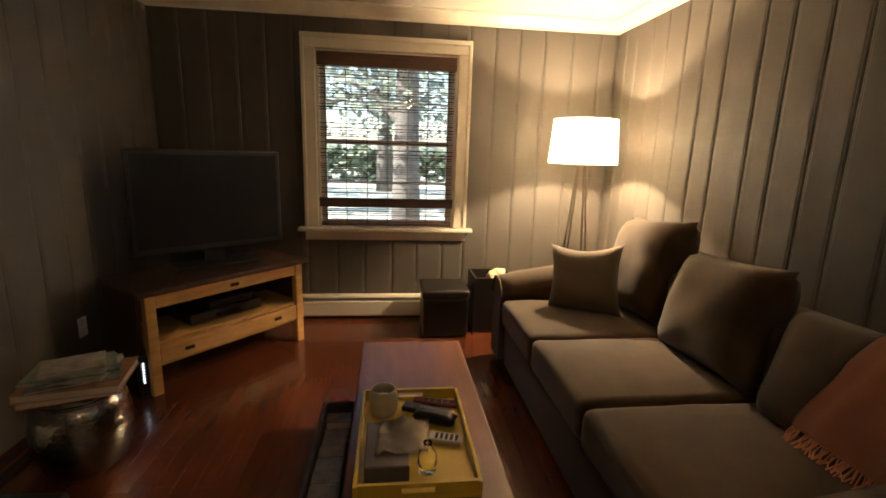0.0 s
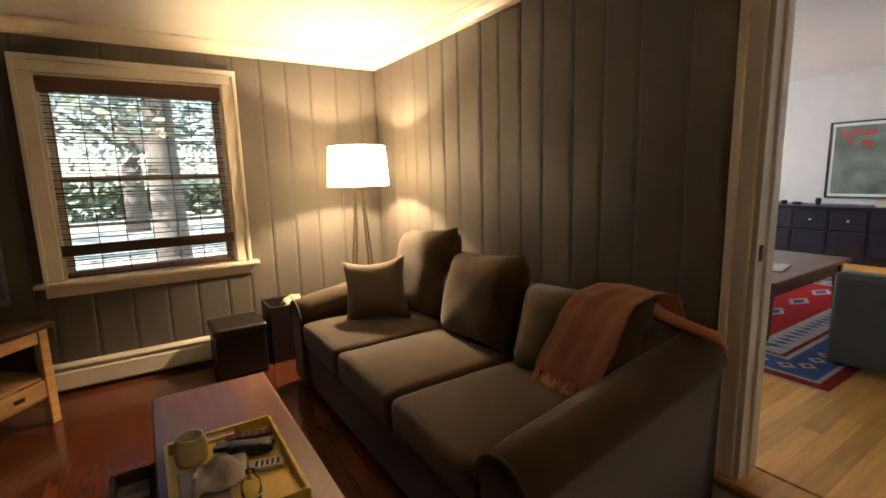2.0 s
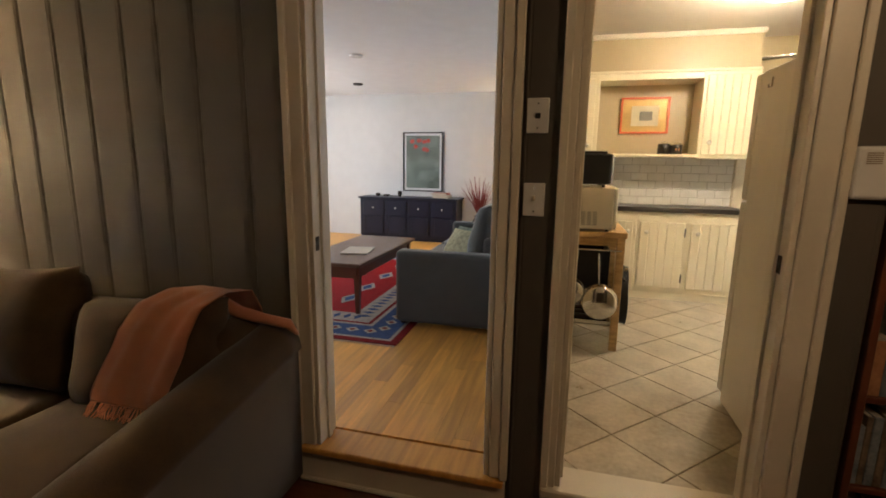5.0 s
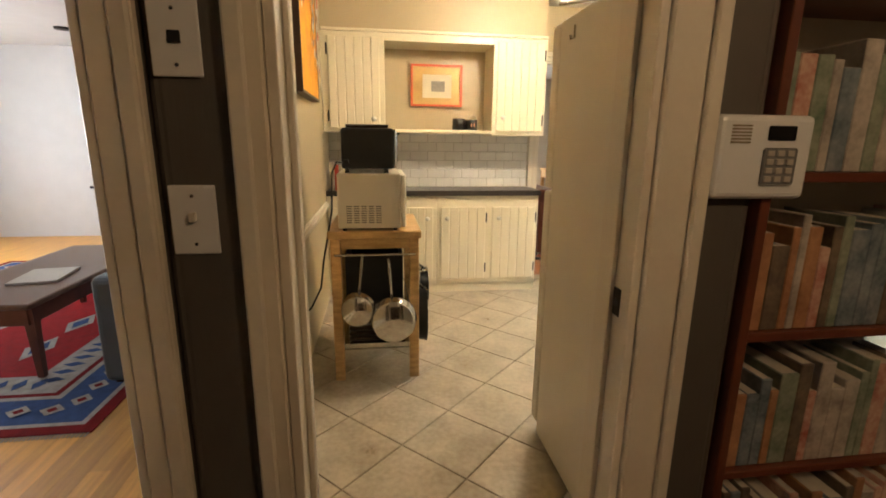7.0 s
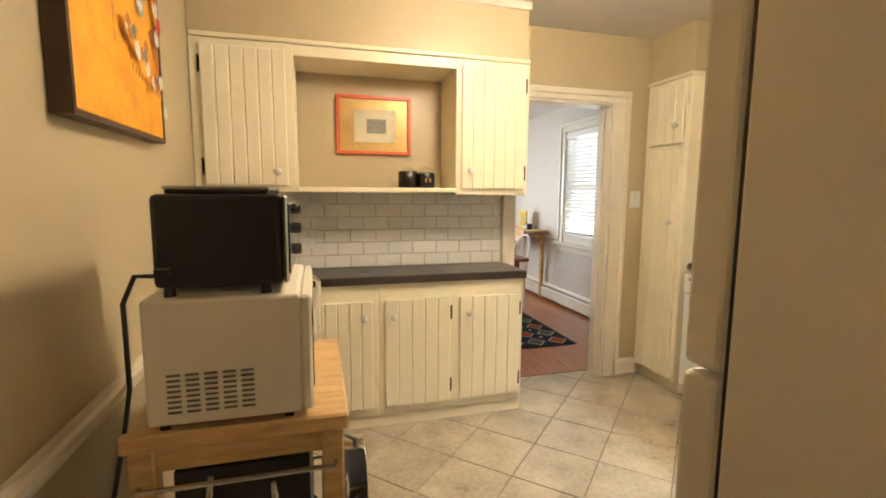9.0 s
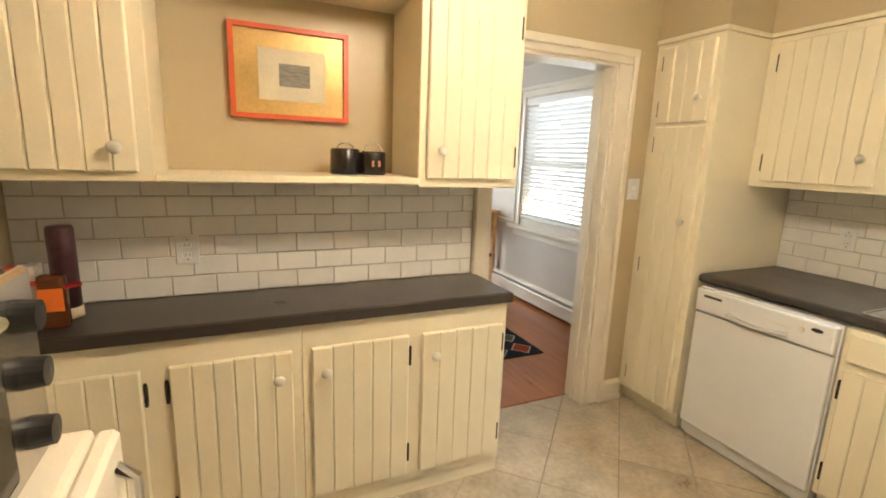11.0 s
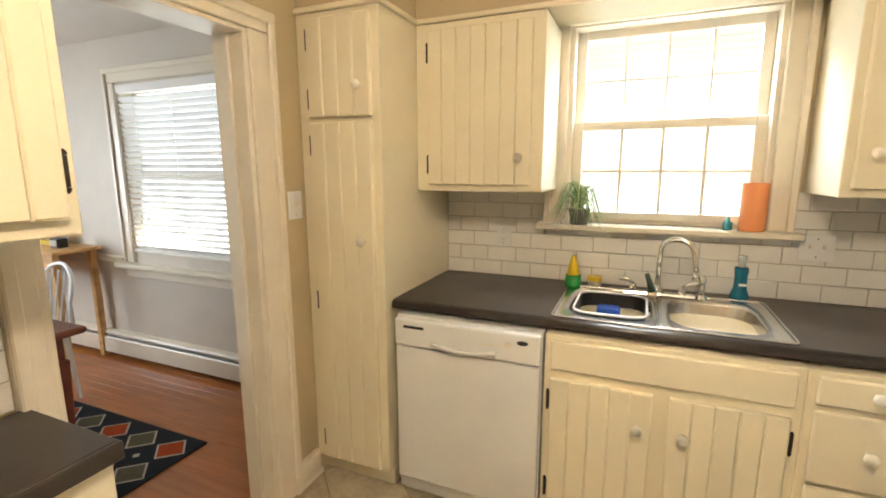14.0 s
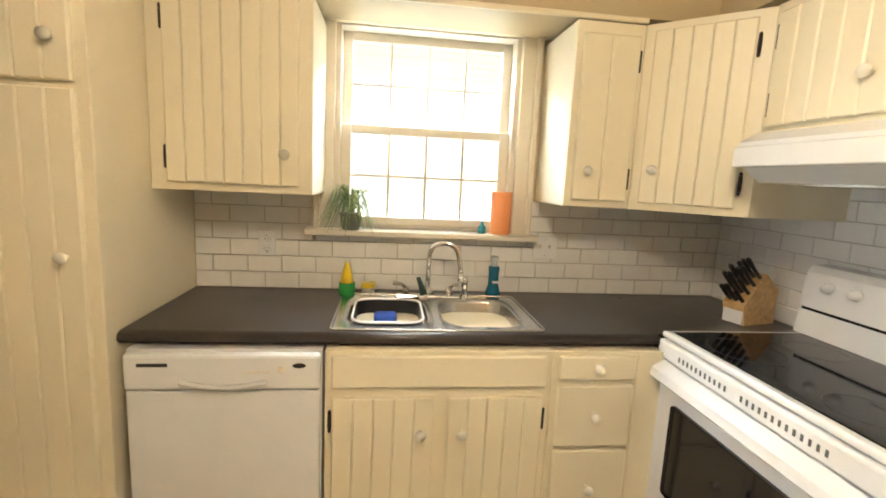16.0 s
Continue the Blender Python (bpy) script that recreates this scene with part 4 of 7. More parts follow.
part("slot", box(-0.04, -0.1325, 0.022, 0.12, -0.1295, 0.027), BLACK_GLASS, bx2)

tv = thing("television", pose(0.27, 4.50, 0.605, 0, 0, 38), "black flat-screen television on a corner stand", "television")
part("cabinet", box(-0.415, 0.0, 0.10, 0.515, 0.05, 0.74, 0.012, 2), BLACK, tv)
part("screen", box(-0.385, -0.004, 0.145, 0.485, 0.0005, 0.71), SCREEN, tv, "dark switched-off screen")
part("back_bulge", box(-0.25, 0.0505, 0.2, 0.35, 0.085, 0.6, 0.015), BLACK, tv)
part("neck", box(-0.01, 0.015, 0.018, 0.11, 0.04, 0.105), BLACK, tv)
part("base", box(-0.20, -0.09, 0.0, 0.30, 0.13, 0.018, 0.008, 2), BLACK, tv)

ro = thing("internet_router", pose(0.07, 3.98, 0.0, 0, 0, 30), "black upright router with a row of lit indicators", "router")
part("case", box(-0.025, -0.10, 0.0, 0.025, 0.10, 0.24, 0.008, 2), BLACK, ro)
LED = glow("white_indicator", (0.8, 0.85, 1.0), 0.8)
for i in range(7):
    part("indicator", box(-0.004, -0.1035, 0.09 + i * 0.018, 0.006, -0.1005, 0.099 + i * 0.018), LED, ro, "small white lit indicator")

# hammered metal drum with books
HAM = surf("hammered_aluminium", (0.42, 0.41, 0.40), 0.22, 1.0, var=0.25, scale=30, bump=1.0, bscale=38)
dr = thing("drum_table", pose(0.14, 3.36, 0.0), "hammered silver metal drum side table", "side table")
part("body", lathe([(0.0, 0.0), (0.13, 0.0), (0.15, 0.02), (0.175, 0.10), (0.185, 0.19), (0.175, 0.28), (0.15, 0.355), (0.0, 0.356)], 40, at=(0.14, 3.36, 0)), HAM, dr, world=True, smooth=True)
for z in (0.335, 0.348):
    part("rim_bead", tube([(0.14 + 0.158 * math.cos(a * math.pi / 16), 3.36 + 0.158 * math.sin(a * math.pi / 16), z) for a in range(32)], 0.005, 6, closed=True), HAM, dr, world=True, smooth=True)
rb = random.Random(11)
PAPER = surf("page_edges", (0.62, 0.56, 0.44), 0.9, var=0.15, stretch=(1, 1, 40), scale=8)
COVERS = [surf("book_cover", c, 0.5, var=0.2, scale=18, col2=c2) for c, c2 in
          (((0.30, 0.26, 0.22), (0.5, 0.45, 0.4)), ((0.05, 0.09, 0.13), (0.25, 0.28, 0.3)), ((0.45, 0.10, 0.07), (0.6, 0.45, 0.35)), ((0.34, 0.15, 0.07), (0.45, 0.24, 0.12)), ((0.08, 0.06, 0.05), (0.2, 0.15, 0.1)), ((0.12, 0.18, 0.12), (0.3, 0.32, 0.25)))]


def book(m, w, d, h, cover, group, label="hardback book lying in a stack"):
    b = thing("book", m, label, "book", group)
    bm = box(-w / 2, -d / 2, 0, w / 2, d / 2, 0.003)
    box(-w / 2, -d / 2, h - 0.003, w / 2, d / 2, h, bm=bm)
    box(-w / 2, -d / 2, 0.003, -w / 2 + 0.004, d / 2, h - 0.003, bm=bm)
    part("cover", bm, cover, b)
    part("page_block", box(-w / 2 + 0.005, -d / 2 + 0.004, 0.0035, w / 2 - 0.005, d / 2 - 0.004, h - 0.0035), PAPER, b)
    return b


z = 0.357
for i, (w, d, h, r, cv) in enumerate(((0.34, 0.27, 0.022, 20, 2), (0.36, 0.28, 0.034, 12, 3), (0.31, 0.25, 0.012, 25, 1), (0.29, 0.23, 0.010, 8, 0), (0.27, 0.21, 0.008, 32, 1), (0.28, 0.21, 0.006, 15, 5), (0.22, 0.17, 0.010, 28, 0))):
    book(pose(0.14 + rb.uniform(-0.015, 0.015), 3.36 + rb.uniform(-0.015, 0.015), z, 0, 0, r), w, d, h, COVERS[cv], "books on the drum table", ("glossy magazine lying in a stack" if h < 0.013 else "thick hardback book lying in a stack"))
    z += h + 0.0005

# dark mat and small heater at the west wall
heater("baseboard_heater", pose(WX0, 1.2, 0.0, 0, 0, 90), 1.95, "cream baseboard heater along the west wall")
MAT = surf("black_rubber", (0.012, 0.011, 0.011), 0.7, bump=0.4)
mt = thing("pet_bed", pose(-0.02, 2.83, 0), "flat black padded mat on the floor", "mat")
part("pad", box(-0.2, 2.55, 0.0, 0.22, 3.12, 0.05, 0.02, 3), MAT, mt, world=True)

# ottoman and waste bin by the window
ot = thing("ottoman", pose(1.87, 4.83, 0), "black leather cube ottoman with a stitched lid", "ottoman")
part("body", box(1.70, 4.66, 0.012, 2.04, 5.0, 0.305, 0.012, 2), LEATHER, ot, world=True)
part("lid", box(1.69, 4.65, 0.306, 2.05, 5.01, 0.375, 0.022, 3), LEATHER, ot, world=True)
for x in (1.72, 1.99):
    for y in (4.68, 4.95):
        part("foot", box(x, y, 0.0, x + 0.03, y + 0.03, 0.0118), BLACK, ot, world=True)
wb = thing("waste_bin", pose(2.26, 4.93, 0), "square black waste bin with crumpled paper", "waste bin")
bm = bmesh.new()
for x0, y0, x1, y1 in ((2.10, 4.76, 2.42, 4.775), (2.10, 5.055, 2.42, 5.07), (2.10, 4.775, 2.115, 5.055), (2.405, 4.775, 2.42, 5.055), (2.115, 4.775, 2.405, 5.055)):
    box(x0, y0, 0.0, x1, y1, 0.02 if (x0, y0) == (2.115, 4.775) else 0.44, bm=bm)
part("shell", bm, LEATHER, wb, world=True)
pp = thing("crumpled_paper", pose(2.33, 4.9, 0.36), "crumpled cream paper in a waste bin", "paper")
bm = bmesh.new()
bmesh.ops.create_icosphere(bm, subdivisions=3, radius=0.085)
for v in bm.verts:
    v.co *= 1 + 0.35 * noise.noise(v.co * 18)
    v.co += Vector((2.31, 4.9, 0.40))
part("ball", bm, surf("cream_paper", (0.65, 0.5, 0.33), 0.9), pp, world=True)
part("bag", box(2.13, 4.79, 0.0205, 2.39, 5.04, 0.33, 0.03), surf("white_bag", (0.45, 0.4, 0.33), 0.6), pp, world=True)

# floor lamp
LX, LY = 2.80, 4.60
fl = thing("floor_lamp", pose(LX, LY, 0), "lit floor lamp with a white drum shade on thin metal legs", "floor lamp")
b2 = bmesh.new()
prof = [(0.238, 1.325), (0.216, 1.63)]
for r, zz in prof:
    for k in range(48):
        b2.verts.new((LX + r * math.cos(2 * math.pi * k / 48), LY + r * math.sin(2 * math.pi * k / 48), zz))
b2.verts.ensure_lookup_table()
for k in range(48):
    b2.faces.new((b2.verts[k], b2.verts[(k + 1) % 48], b2.verts[48 + (k + 1) % 48], b2.verts[48 + k]))
sh = part("shade", b2, SHADE, fl, "glowing white linen drum shade", world=True, smooth=True)
for r, zz in prof:
    part("rim_wire", tube([(LX + r * math.cos(2 * math.pi * k / 40), LY + r * math.sin(2 * math.pi * k / 40), zz) for k in range(40)], 0.003, 6, closed=True), STEEL, sh, world=True)
LEGM = surf("bronze_metal", (0.10, 0.07, 0.05), 0.4, 0.8)
for a in (35, 125, 215, 305):
    dx, dy = math.cos(radians(a)), math.sin(radians(a))
    part("leg", tube([(LX + 0.028 * dx, LY + 0.028 * dy, 1.335), (LX + 0.16 * dx, LY + 0.16 * dy, 0.0)], 0.006, 8), LEGM, fl, world=True)
part("hub", lathe([(0.0, 1.31), (0.034, 1.31), (0.034, 1.345), (0.0, 1.345)], 16, at=(LX, LY, 0)), LEGM, fl, world=True)
part("stem", tube([(LX, LY, 1.345), (LX, LY, 1.40)], 0.008, 8), LEGM, fl, world=True)
part("spider", tube([(LX - 0.234, LY, 1.34), (LX + 0.234, LY, 1.34)], 0.003, 6), LEGM, fl, world=True)

# throw blanket on the near back cushion
def blanket():
    b = bmesh.new()
    nu, nv = 40, 26
    path = [(3.20, 0.62), (3.17, 0.80), (3.10, 0.895), (2.98, 0.915), (2.86, 0.885), (2.775, 0.81), (2.72, 0.71), (2.685, 0.62), (2.675, 0.585)]
    rows = []
    for i in range(nu + 1):
        s = i / nu * (len(path) - 1)
        k = min(int(s), len(path) - 2)
        t = s - k
        x, zz = [path[k][c] * (1 - t) + path[k + 1][c] * t for c in (0, 1)]
        row = []
        for j in range(nv + 1):
            v = j / nv
            wid = 0.27 + 0.05 * (i / nu)
            y = 2.37 + 0.02 * i / nu + 0.05 * (1 - i / nu) - wid / 2 + wid * v - 0.10 * (1 - i / nu)
            fold = 0.004 * math.sin(v * 22 + 2 * math.sin(i * 0.15)) + 0.006 * math.sin(v * 9 + 1)
            row.append(b.verts.new((x - fold * 0.8, y + 0.01 * math.sin(i * 0.4), zz + 0.012 + fold * 0.6)))
        rows.append(row)
    for i in range(nu):
        for j in range(nv):
            b.faces.new((rows[i][j], rows[i][j + 1], rows[i + 1][j + 1], rows[i + 1][j]))
    bmesh.ops.solidify(b, geom=list(b.faces), thickness=0.008)
    return b, [(rows[-1][j].co.copy(),) for j in range(0, nv + 1)]


bl = thing("throw_blanket", pose(2.9, 2.45, 0.9), "folded orange wool throw with a fringe on the sofa back", "blanket")
bm, ends = blanket()
part("cloth", bm, THROW, bl, world=True, smooth=True)
fr_ = random.Random(3)
bm = bmesh.new()
for (p,) in ends:
    for q in range(2):
        y = p.y + fr_.uniform(-0.006, 0.006)
        tube([(p.x, y, p.z), (p.x - 0.012 + fr_.uniform(-0.01, 0.004), y + fr_.uniform(-0.008, 0.008), p.z - 0.02), (p.x - 0.03 + fr_.uniform(-0.01, 0.01), y + fr_.uniform(-0.012, 0.012), p.z - 0.033)], 0.0022, 5, bm=bm)
part("fringe", bm, THROW, bl, world=True)

bm = tube([(3.05, 2.31, 0.865), (3.08, 2.24, 0.815), (3.11, 2.15, 0.785), (3.14, 2.06, 0.765), (3.15, 2.03, 0.72)], [0.028, 0.027, 0.023, 0.019, 0.010], 10)
for v in bm.verts:
    v.co.z += 0.008 * math.sin(v.co.y * 90) * math.cos(v.co.x * 70)
part("gathered_end", bm, THROW, bl, world=True, smooth=True)

# tray and what lies on it
tr = thing("serving_tray", pose(1.535, 2.88, TZ), "yellow lacquered serving tray with cut handles", "tray")
x0, x1, y0, y1 = 1.345, 1.735, 2.60, 3.165
part("bottom", box(x0, y0, TZ + 0.0005, x1, y1, TZ + 0.010), YELLOW, tr, world=True)
for a in ((x0, y0, x0 + 0.012, y1), (x1 - 0.012, y0, x1, y1)):
    part("side", box(a[0], a[1], TZ + 0.0105, a[2], a[3], TZ + 0.052, 0.002), YELLOW, tr, world=True)
for ya, yb in ((y0, y0 + 0.012), (y1 - 0.012, y1)):
    bm = bmesh.new()
    for bx0, bz0, bx1, bz1 in ((x0 + 0.0125, 0.0105, x1 - 0.0125, 0.024), (x0 + 0.0125, 0.024, 1.49, 0.042), (1.59, 0.024, x1 - 0.0125, 0.042), (x0 + 0.0125, 0.042, x1 - 0.0125, 0.056)):
        box(bx0, ya, TZ + bz0, bx1, yb, TZ + bz1, bm=bm)
    part("end", bm, YELLOW, tr, world=True)
TB = TZ + 0.0105
cd = thing("candle_jar", pose(1.43, 3.07, TB), "frosted glass candle jar on the tray", "candle")
part("jar", lathe([(0.0, 0.0), (0.05, 0.0), (0.056, 0.02), (0.056, 0.075), (0.045, 0.09), (0.047, 0.10), (0.042, 0.10), (0.05, 0.07), (0.05, 0.012), (0.0, 0.01)], 28, at=(1.43, 3.07, TB)), surf("frosted_glass", (0.5, 0.44, 0.32), 0.3, var=0.1), cd, world=True, smooth=True)
part("wax", lathe([(0.0, 0.011), (0.049, 0.012), (0.049, 0.055), (0.0, 0.055)], 24, at=(1.43, 3.07, TB)), surf("ivory_wax", (0.7, 0.62, 0.42), 0.5), cd, world=True)
tx = thing("tissue_box", pose(1.455, 2.78, TB), "taupe tissue box with a tissue pulled out", "tissue box")
part("carton", box(1.375, 2.655, TB, 1.515, 2.90, TB + 0.065, 0.004), surf("taupe_card", (0.17, 0.14, 0.13), 0.5), tx, world=True)
b = bmesh.new()
g = {}
for i in range(13):
    for j in range(13):
        u, v = i / 12 - 0.5, j / 12 - 0.5
        hgt = 0.055 * math.exp(-14 * (u * u + v * v)) + 0.012 * noise.noise((u * 6, v * 6, 2.0)) + 0.012 * math.sin(9 * u + 4 * v)
        g[i, j] = b.verts.new((1.50 + 0.17 * u + 0.02 * v, 2.80 + 0.19 * v, TB + 0.072 + max(0.0, hgt) - 0.02 * max(0, abs(u) * 2 - 0.7)))
for i in range(12):
    for j in range(12):
        b.faces.new((g[i, j], g[i + 1, j], g[i + 1, j + 1], g[i, j + 1]))
bmesh.ops.solidify(b, geom=list(b.faces), thickness=0.001)
part("tissue", b, surf("white_tissue", (0.75, 0.68, 0.6), 0.9, bump=0.4, bscale=50), tx, "crumpled white tissue", world=True, smooth=True)


def remote(m, w, l, h, body, key, label):
    t = thing("remote_control", m, label, "remote control", "remotes on the tray")
    part("case", box(-w / 2, -l / 2, 0, w / 2, l / 2, h, 0.006, 2), body, t)
    for i in range(3):
        for j in range(5):
            part("key", box(-w / 2 + 0.008 + i * (w - 0.016) / 3, -l / 2 + 0.015 + j * l / 7, h - 0.0005, -w / 2 + 0.005 + (i + 1) * (w - 0.016) / 3, -l / 2 + 0.008 + (j + 1) * l / 7, h + 0.002), key, t)
    return t


GREYP = surf("silver_plastic", (0.45, 0.41, 0.36), 0.4)
remote(pose(1.650, 2.865, TB, 0, 0, 74), 0.052, 0.125, 0.02, GREYP, BLACK, "short silver remote control on a yellow tray")
remote(pose(1.60, 3.05, TB, 0, 0, 66), 0.05, 0.20, 0.022, BLACK, surf("dark_grey_rubber", (0.03, 0.03, 0.03), 0.6), "long black remote control on a yellow tray")
remote(pose(1.64, 3.11, TB, 0, 0, 76), 0.045, 0.18, 0.018, surf("dark_red_plastic", (0.16, 0.015, 0.012), 0.4), BLACK, "slim dark red remote control on a yellow tray")
ec = thing("glasses_case", pose(1.655, 2.98, TB), "black glasses case on a yellow tray", "glasses case")
bm = pillow_mesh(0.17, 0.06, 0.05, 10, 0.4)
bm.transform(pose(1.625, 2.985, TB + 0.025, 90, 0, -22) @ pose(0, 0, -0.03))
part("case", bm, LEATHER, ec, world=True, smooth=True)
gb = thing("glass_bottle", pose(1.575, 2.72, TB), "small clear glass bottle on the tray", "bottle")
part("body", lathe([(0.0, 0.0), (0.03, 0.0), (0.034, 0.02), (0.03, 0.06), (0.014, 0.085), (0.014, 0.10), (0.011, 0.10), (0.011, 0.085), (0.026, 0.06), (0.03, 0.02), (0.0, 0.006)], 20, at=(1.575, 2.72, TB)), glass("clear_glass", (0.97, 0.97, 0.9), 0.02, 1.12), gb, world=True, smooth=True)
ub = thing("storage_basket", pose(1.22, 3.2, 0), "low dark woven basket beside the coffee table", "basket")
WOV = surf("dark_wicker", (0.03, 0.012, 0.009), 0.7, var=0.5, stretch=(1, 1, 3), scale=40, bump=0.8, bscale=60)
bm = bmesh.new()
for a in ((1.14, 2.60, 1.16, 3.46), (1.285, 2.60, 1.305, 3.46), (1.16, 2.60, 1.285, 2.62), (1.16, 3.44, 1.285, 3.46)):
    box(a[0], a[1], 0.0, a[2], a[3], 0.20, 0.006, bm=bm)
part("sides", bm, WOV, ub, world=True)
part("bottom", box(1.16, 2.62, 0.0, 1.285, 3.44, 0.012), WOV, ub, world=True)
for i in range(9):
    book(pose(1.222, 2.70 + i * 0.085, 0.013, 0, 0, 0), 0.11, 0.075, 0.12 + 0.05 * rb.random(), COVERS[4], "books in the basket", "dark paperback standing in a basket")

# woven blind in the den window
wbnd = thing("woven_blind", pose(1.43, NY - 0.01, 0.79), "dark woven bamboo blind in the den window", "blind")
bm = bmesh.new()
zz = 0.80
rs = random.Random(8)
while zz < 2.0:
    wide = rs.random() < 0.42
    h = rs.uniform(0.006, 0.010) if wide else rs.uniform(0.0015, 0.003)
    box(0.905, NY + 0.006, zz, 1.95, NY + 0.010, zz + h, bm=bm)
    zz += h + rs.uniform(0.008, 0.013)
sl = part("slats", bm, WOODBLIND, wbnd, world=True)
tagged(sl, kind="stuff")
for x in (0.955, 1.11, 1.27, 1.43, 1.585, 1.74, 1.90):
    part("cord", tube([(x, NY + 0.004, 0.79), (x, NY + 0.004, 2.05)], 0.0035, 6), WOODBLIND, wbnd, world=True)
for z0, z1, n in ((0.925, 1.0, 7), (1.985, 2.075, 9)):
    for i in range(n):
        zc = z0 + (z1 - z0) * (i + 0.5) / n
        part("folded_strip", box(0.900, NY - 0.012 - rs.uniform(0, 0.008), zc - 0.0052, 1.955, NY + 0.003, zc + 0.0052, 0.0015), WOODBLIND, wbnd, world=True)
part("head_rail", box(0.897, NY - 0.006, 2.04, 1.957, NY + 0.02, 2.085, 0.004), WOODBLIND, wbnd, world=True)
part("bottom_rail", box(0.902, NY + 0.002, 0.775, 1.953, NY + 0.016, 0.797, 0.003), WOODBLIND, wbnd, world=True)


def wall_plate(name, m, w, h, label, style):
    """A cover plate: centre at the origin, face towards -y."""
    t = thing(name, m, label, {"switch": "light switch", "double": "light switch", "outlet": "outlet", "jack": "wall plate"}[style])
    part("plate", box(-w / 2, -0.007, -h / 2, w / 2, -0.0005, h / 2, 0.003, 2), WHITE, t)
    if style == "outlet":
        for z in (-0.02, 0.02):
            s_ = part("socket", box(-0.016, -0.009, z - 0.013, 0.016, -0.0065, z + 0.013, 0.004), WHITE, t)
            for x in (-0.006, 0.006):
                part("slot", box(x - 0.001, -0.0095, z - 0.004, x + 0.001, -0.0088, z + 0.005), BLACK, s_)
    elif style == "jack":
        part("jack", box(-0.009, -0.010, -0.009, 0.009, -0.0065, 0.009), BLACK, t)
    else:
        for x in ((-0.023, 0.023) if style == "double" else (0,)):
            part("toggle", box(x - 0.005, -0.020, -0.002, x + 0.005, -0.0065, 0.014, 0.002), TRIM, t)
    for z in (-h / 2 + 0.018, h / 2 - 0.018):
        part("screw", lathe([(0.0, 0), (0.0032, 0), (0.003, 0.001), (0.0, 0.0012)], 8, at=(0, 0, 0)), STEEL, t).matrix_basis = pose(0, -0.007, z, 90)
    return t


wall_plate("wall_plate", pose(EX - 0.001, 1.107, 1.585, 0, 0, -90), 0.075, 0.118, "cream wall plate with a jack on the grey panelling", "jack")
wall_plate("light_switch", pose(EX - 0.001, 1.107, 1.297, 0, 0, -90), 0.075, 0.118, "cream toggle switch on the grey panelling", "switch")
ROOM = EAST
wall_plate("light_switch", pose(KE - 0.0005, -1.314, 1.465, 0, 0, -90), 0.075, 0.118, "white toggle switch on the tan wall", "switch")
wall_plate("outlet", pose(KE - 0.0085, 0.72, 1.23, 0, 0, -90), 0.072, 0.112, "white outlet on the white tiles", "outlet")
ROOM = SOUTH
wall_plate("outlet", pose(5.675, KS + 0.0085, 1.27, 0, 0, 180), 0.072, 0.112, "white outlet on the white tiles", "outlet")
wall_plate("outlet", pose(4.40, KS + 0.0085, 1.29, 0, 0, 180), 0.118, 0.112, "wide white outlet plate on the white tiles", "double")
ROOM = HOUSE
wall_plate("outlet", pose(WX0 + 0.001, 4.05, 0.36, 0, 0, 90), 0.072, 0.112, "cream outlet on the grey panelling", "outlet")

al = thing("alarm_keypad", pose(EX - 0.001, 0.078, 1.405, 0, 0, -90), "cream alarm keypad with a small dark display", "alarm keypad")
part("case", box(-0.10, -0.032, -0.075, 0.10, -0.0005, 0.082, 0.012, 3), WHITE, al)
part("display", box(0.0, -0.0345, 0.035, 0.058, -0.0315, 0.062, 0.002), BLACK_GLASS, al)
kp = part("keypad", box(-0.005, -0.0345, -0.048, 0.065, -0.0315, 0.022, 0.004), surf("grey_plastic", (0.2, 0.2, 0.2), 0.5), al)
for i in range(3):
    for j in range(4):
        part("key", box(0.002 + i * 0.021, -0.037, -0.042 + j * 0.016, 0.017 + i * 0.021, -0.034, -0.031 + j * 0.016, 0.001), GREYP, kp)
bm = bmesh.new()
for i in range(6):
    box(-0.075, -0.0335, 0.03 + i * 0.006, -0.035, -0.0315, 0.033 + i * 0.006, bm=bm)
part("speaker_slots", bm, surf("shadow_slot", (0.25, 0.2, 0.14), 0.8), al)

# bookcase beside the kitchen doorway
bc = thing("bookcase", pose(3.33, -0.3, 0), "narrow red-stained wooden bookcase full of books", "bookcase")
B0, B1, BX = -0.69, 0.05, 3.222
BTOP = 1.74
for y in (B0, B1 - 0.022):
    part("side", box(BX, y, 0.0, 3.455, y + 0.022, BTOP, 0.002), RED_WOOD, bc, world=True)
shelf_z = (0.06, 0.36, 0.68, 1.02, 1.36, BTOP - 0.022)
for z in shelf_z:
    part("shelf", box(BX + 0.004, B0 + 0.0225, z, 3.455, B1 - 0.0225, z + 0.020, 0.002), RED_WOOD, bc, world=True)
for z in shelf_z[:-1]:
    y = B1 - 0.026
    while y > B0 + 0.07:
        th_ = rb.uniform(0.018, 0.045)
        hh = rb.uniform(0.18, 0.255)
        bb = thing("book", pose(BX + 0.1, y - th_ / 2, z + 0.0205), "book standing upright on a red wooden shelf", "book", "books in the bookcase")
        cv = rb.choice(COVERS)
        part("cover", box(BX + 0.02, y - th_, z + 0.0205, BX + 0.18, y, z + 0.0205 + hh, 0.002), cv, bb, world=True)
        part("page_block", box(BX + 0.026, y - th_ + 0.003, z + 0.0205 + hh - 0.003, BX + 0.183, y - 0.003, z + 0.0205 + hh + 0.0005), PAPER, bb, world=True)
        y -= th_ + 0.001

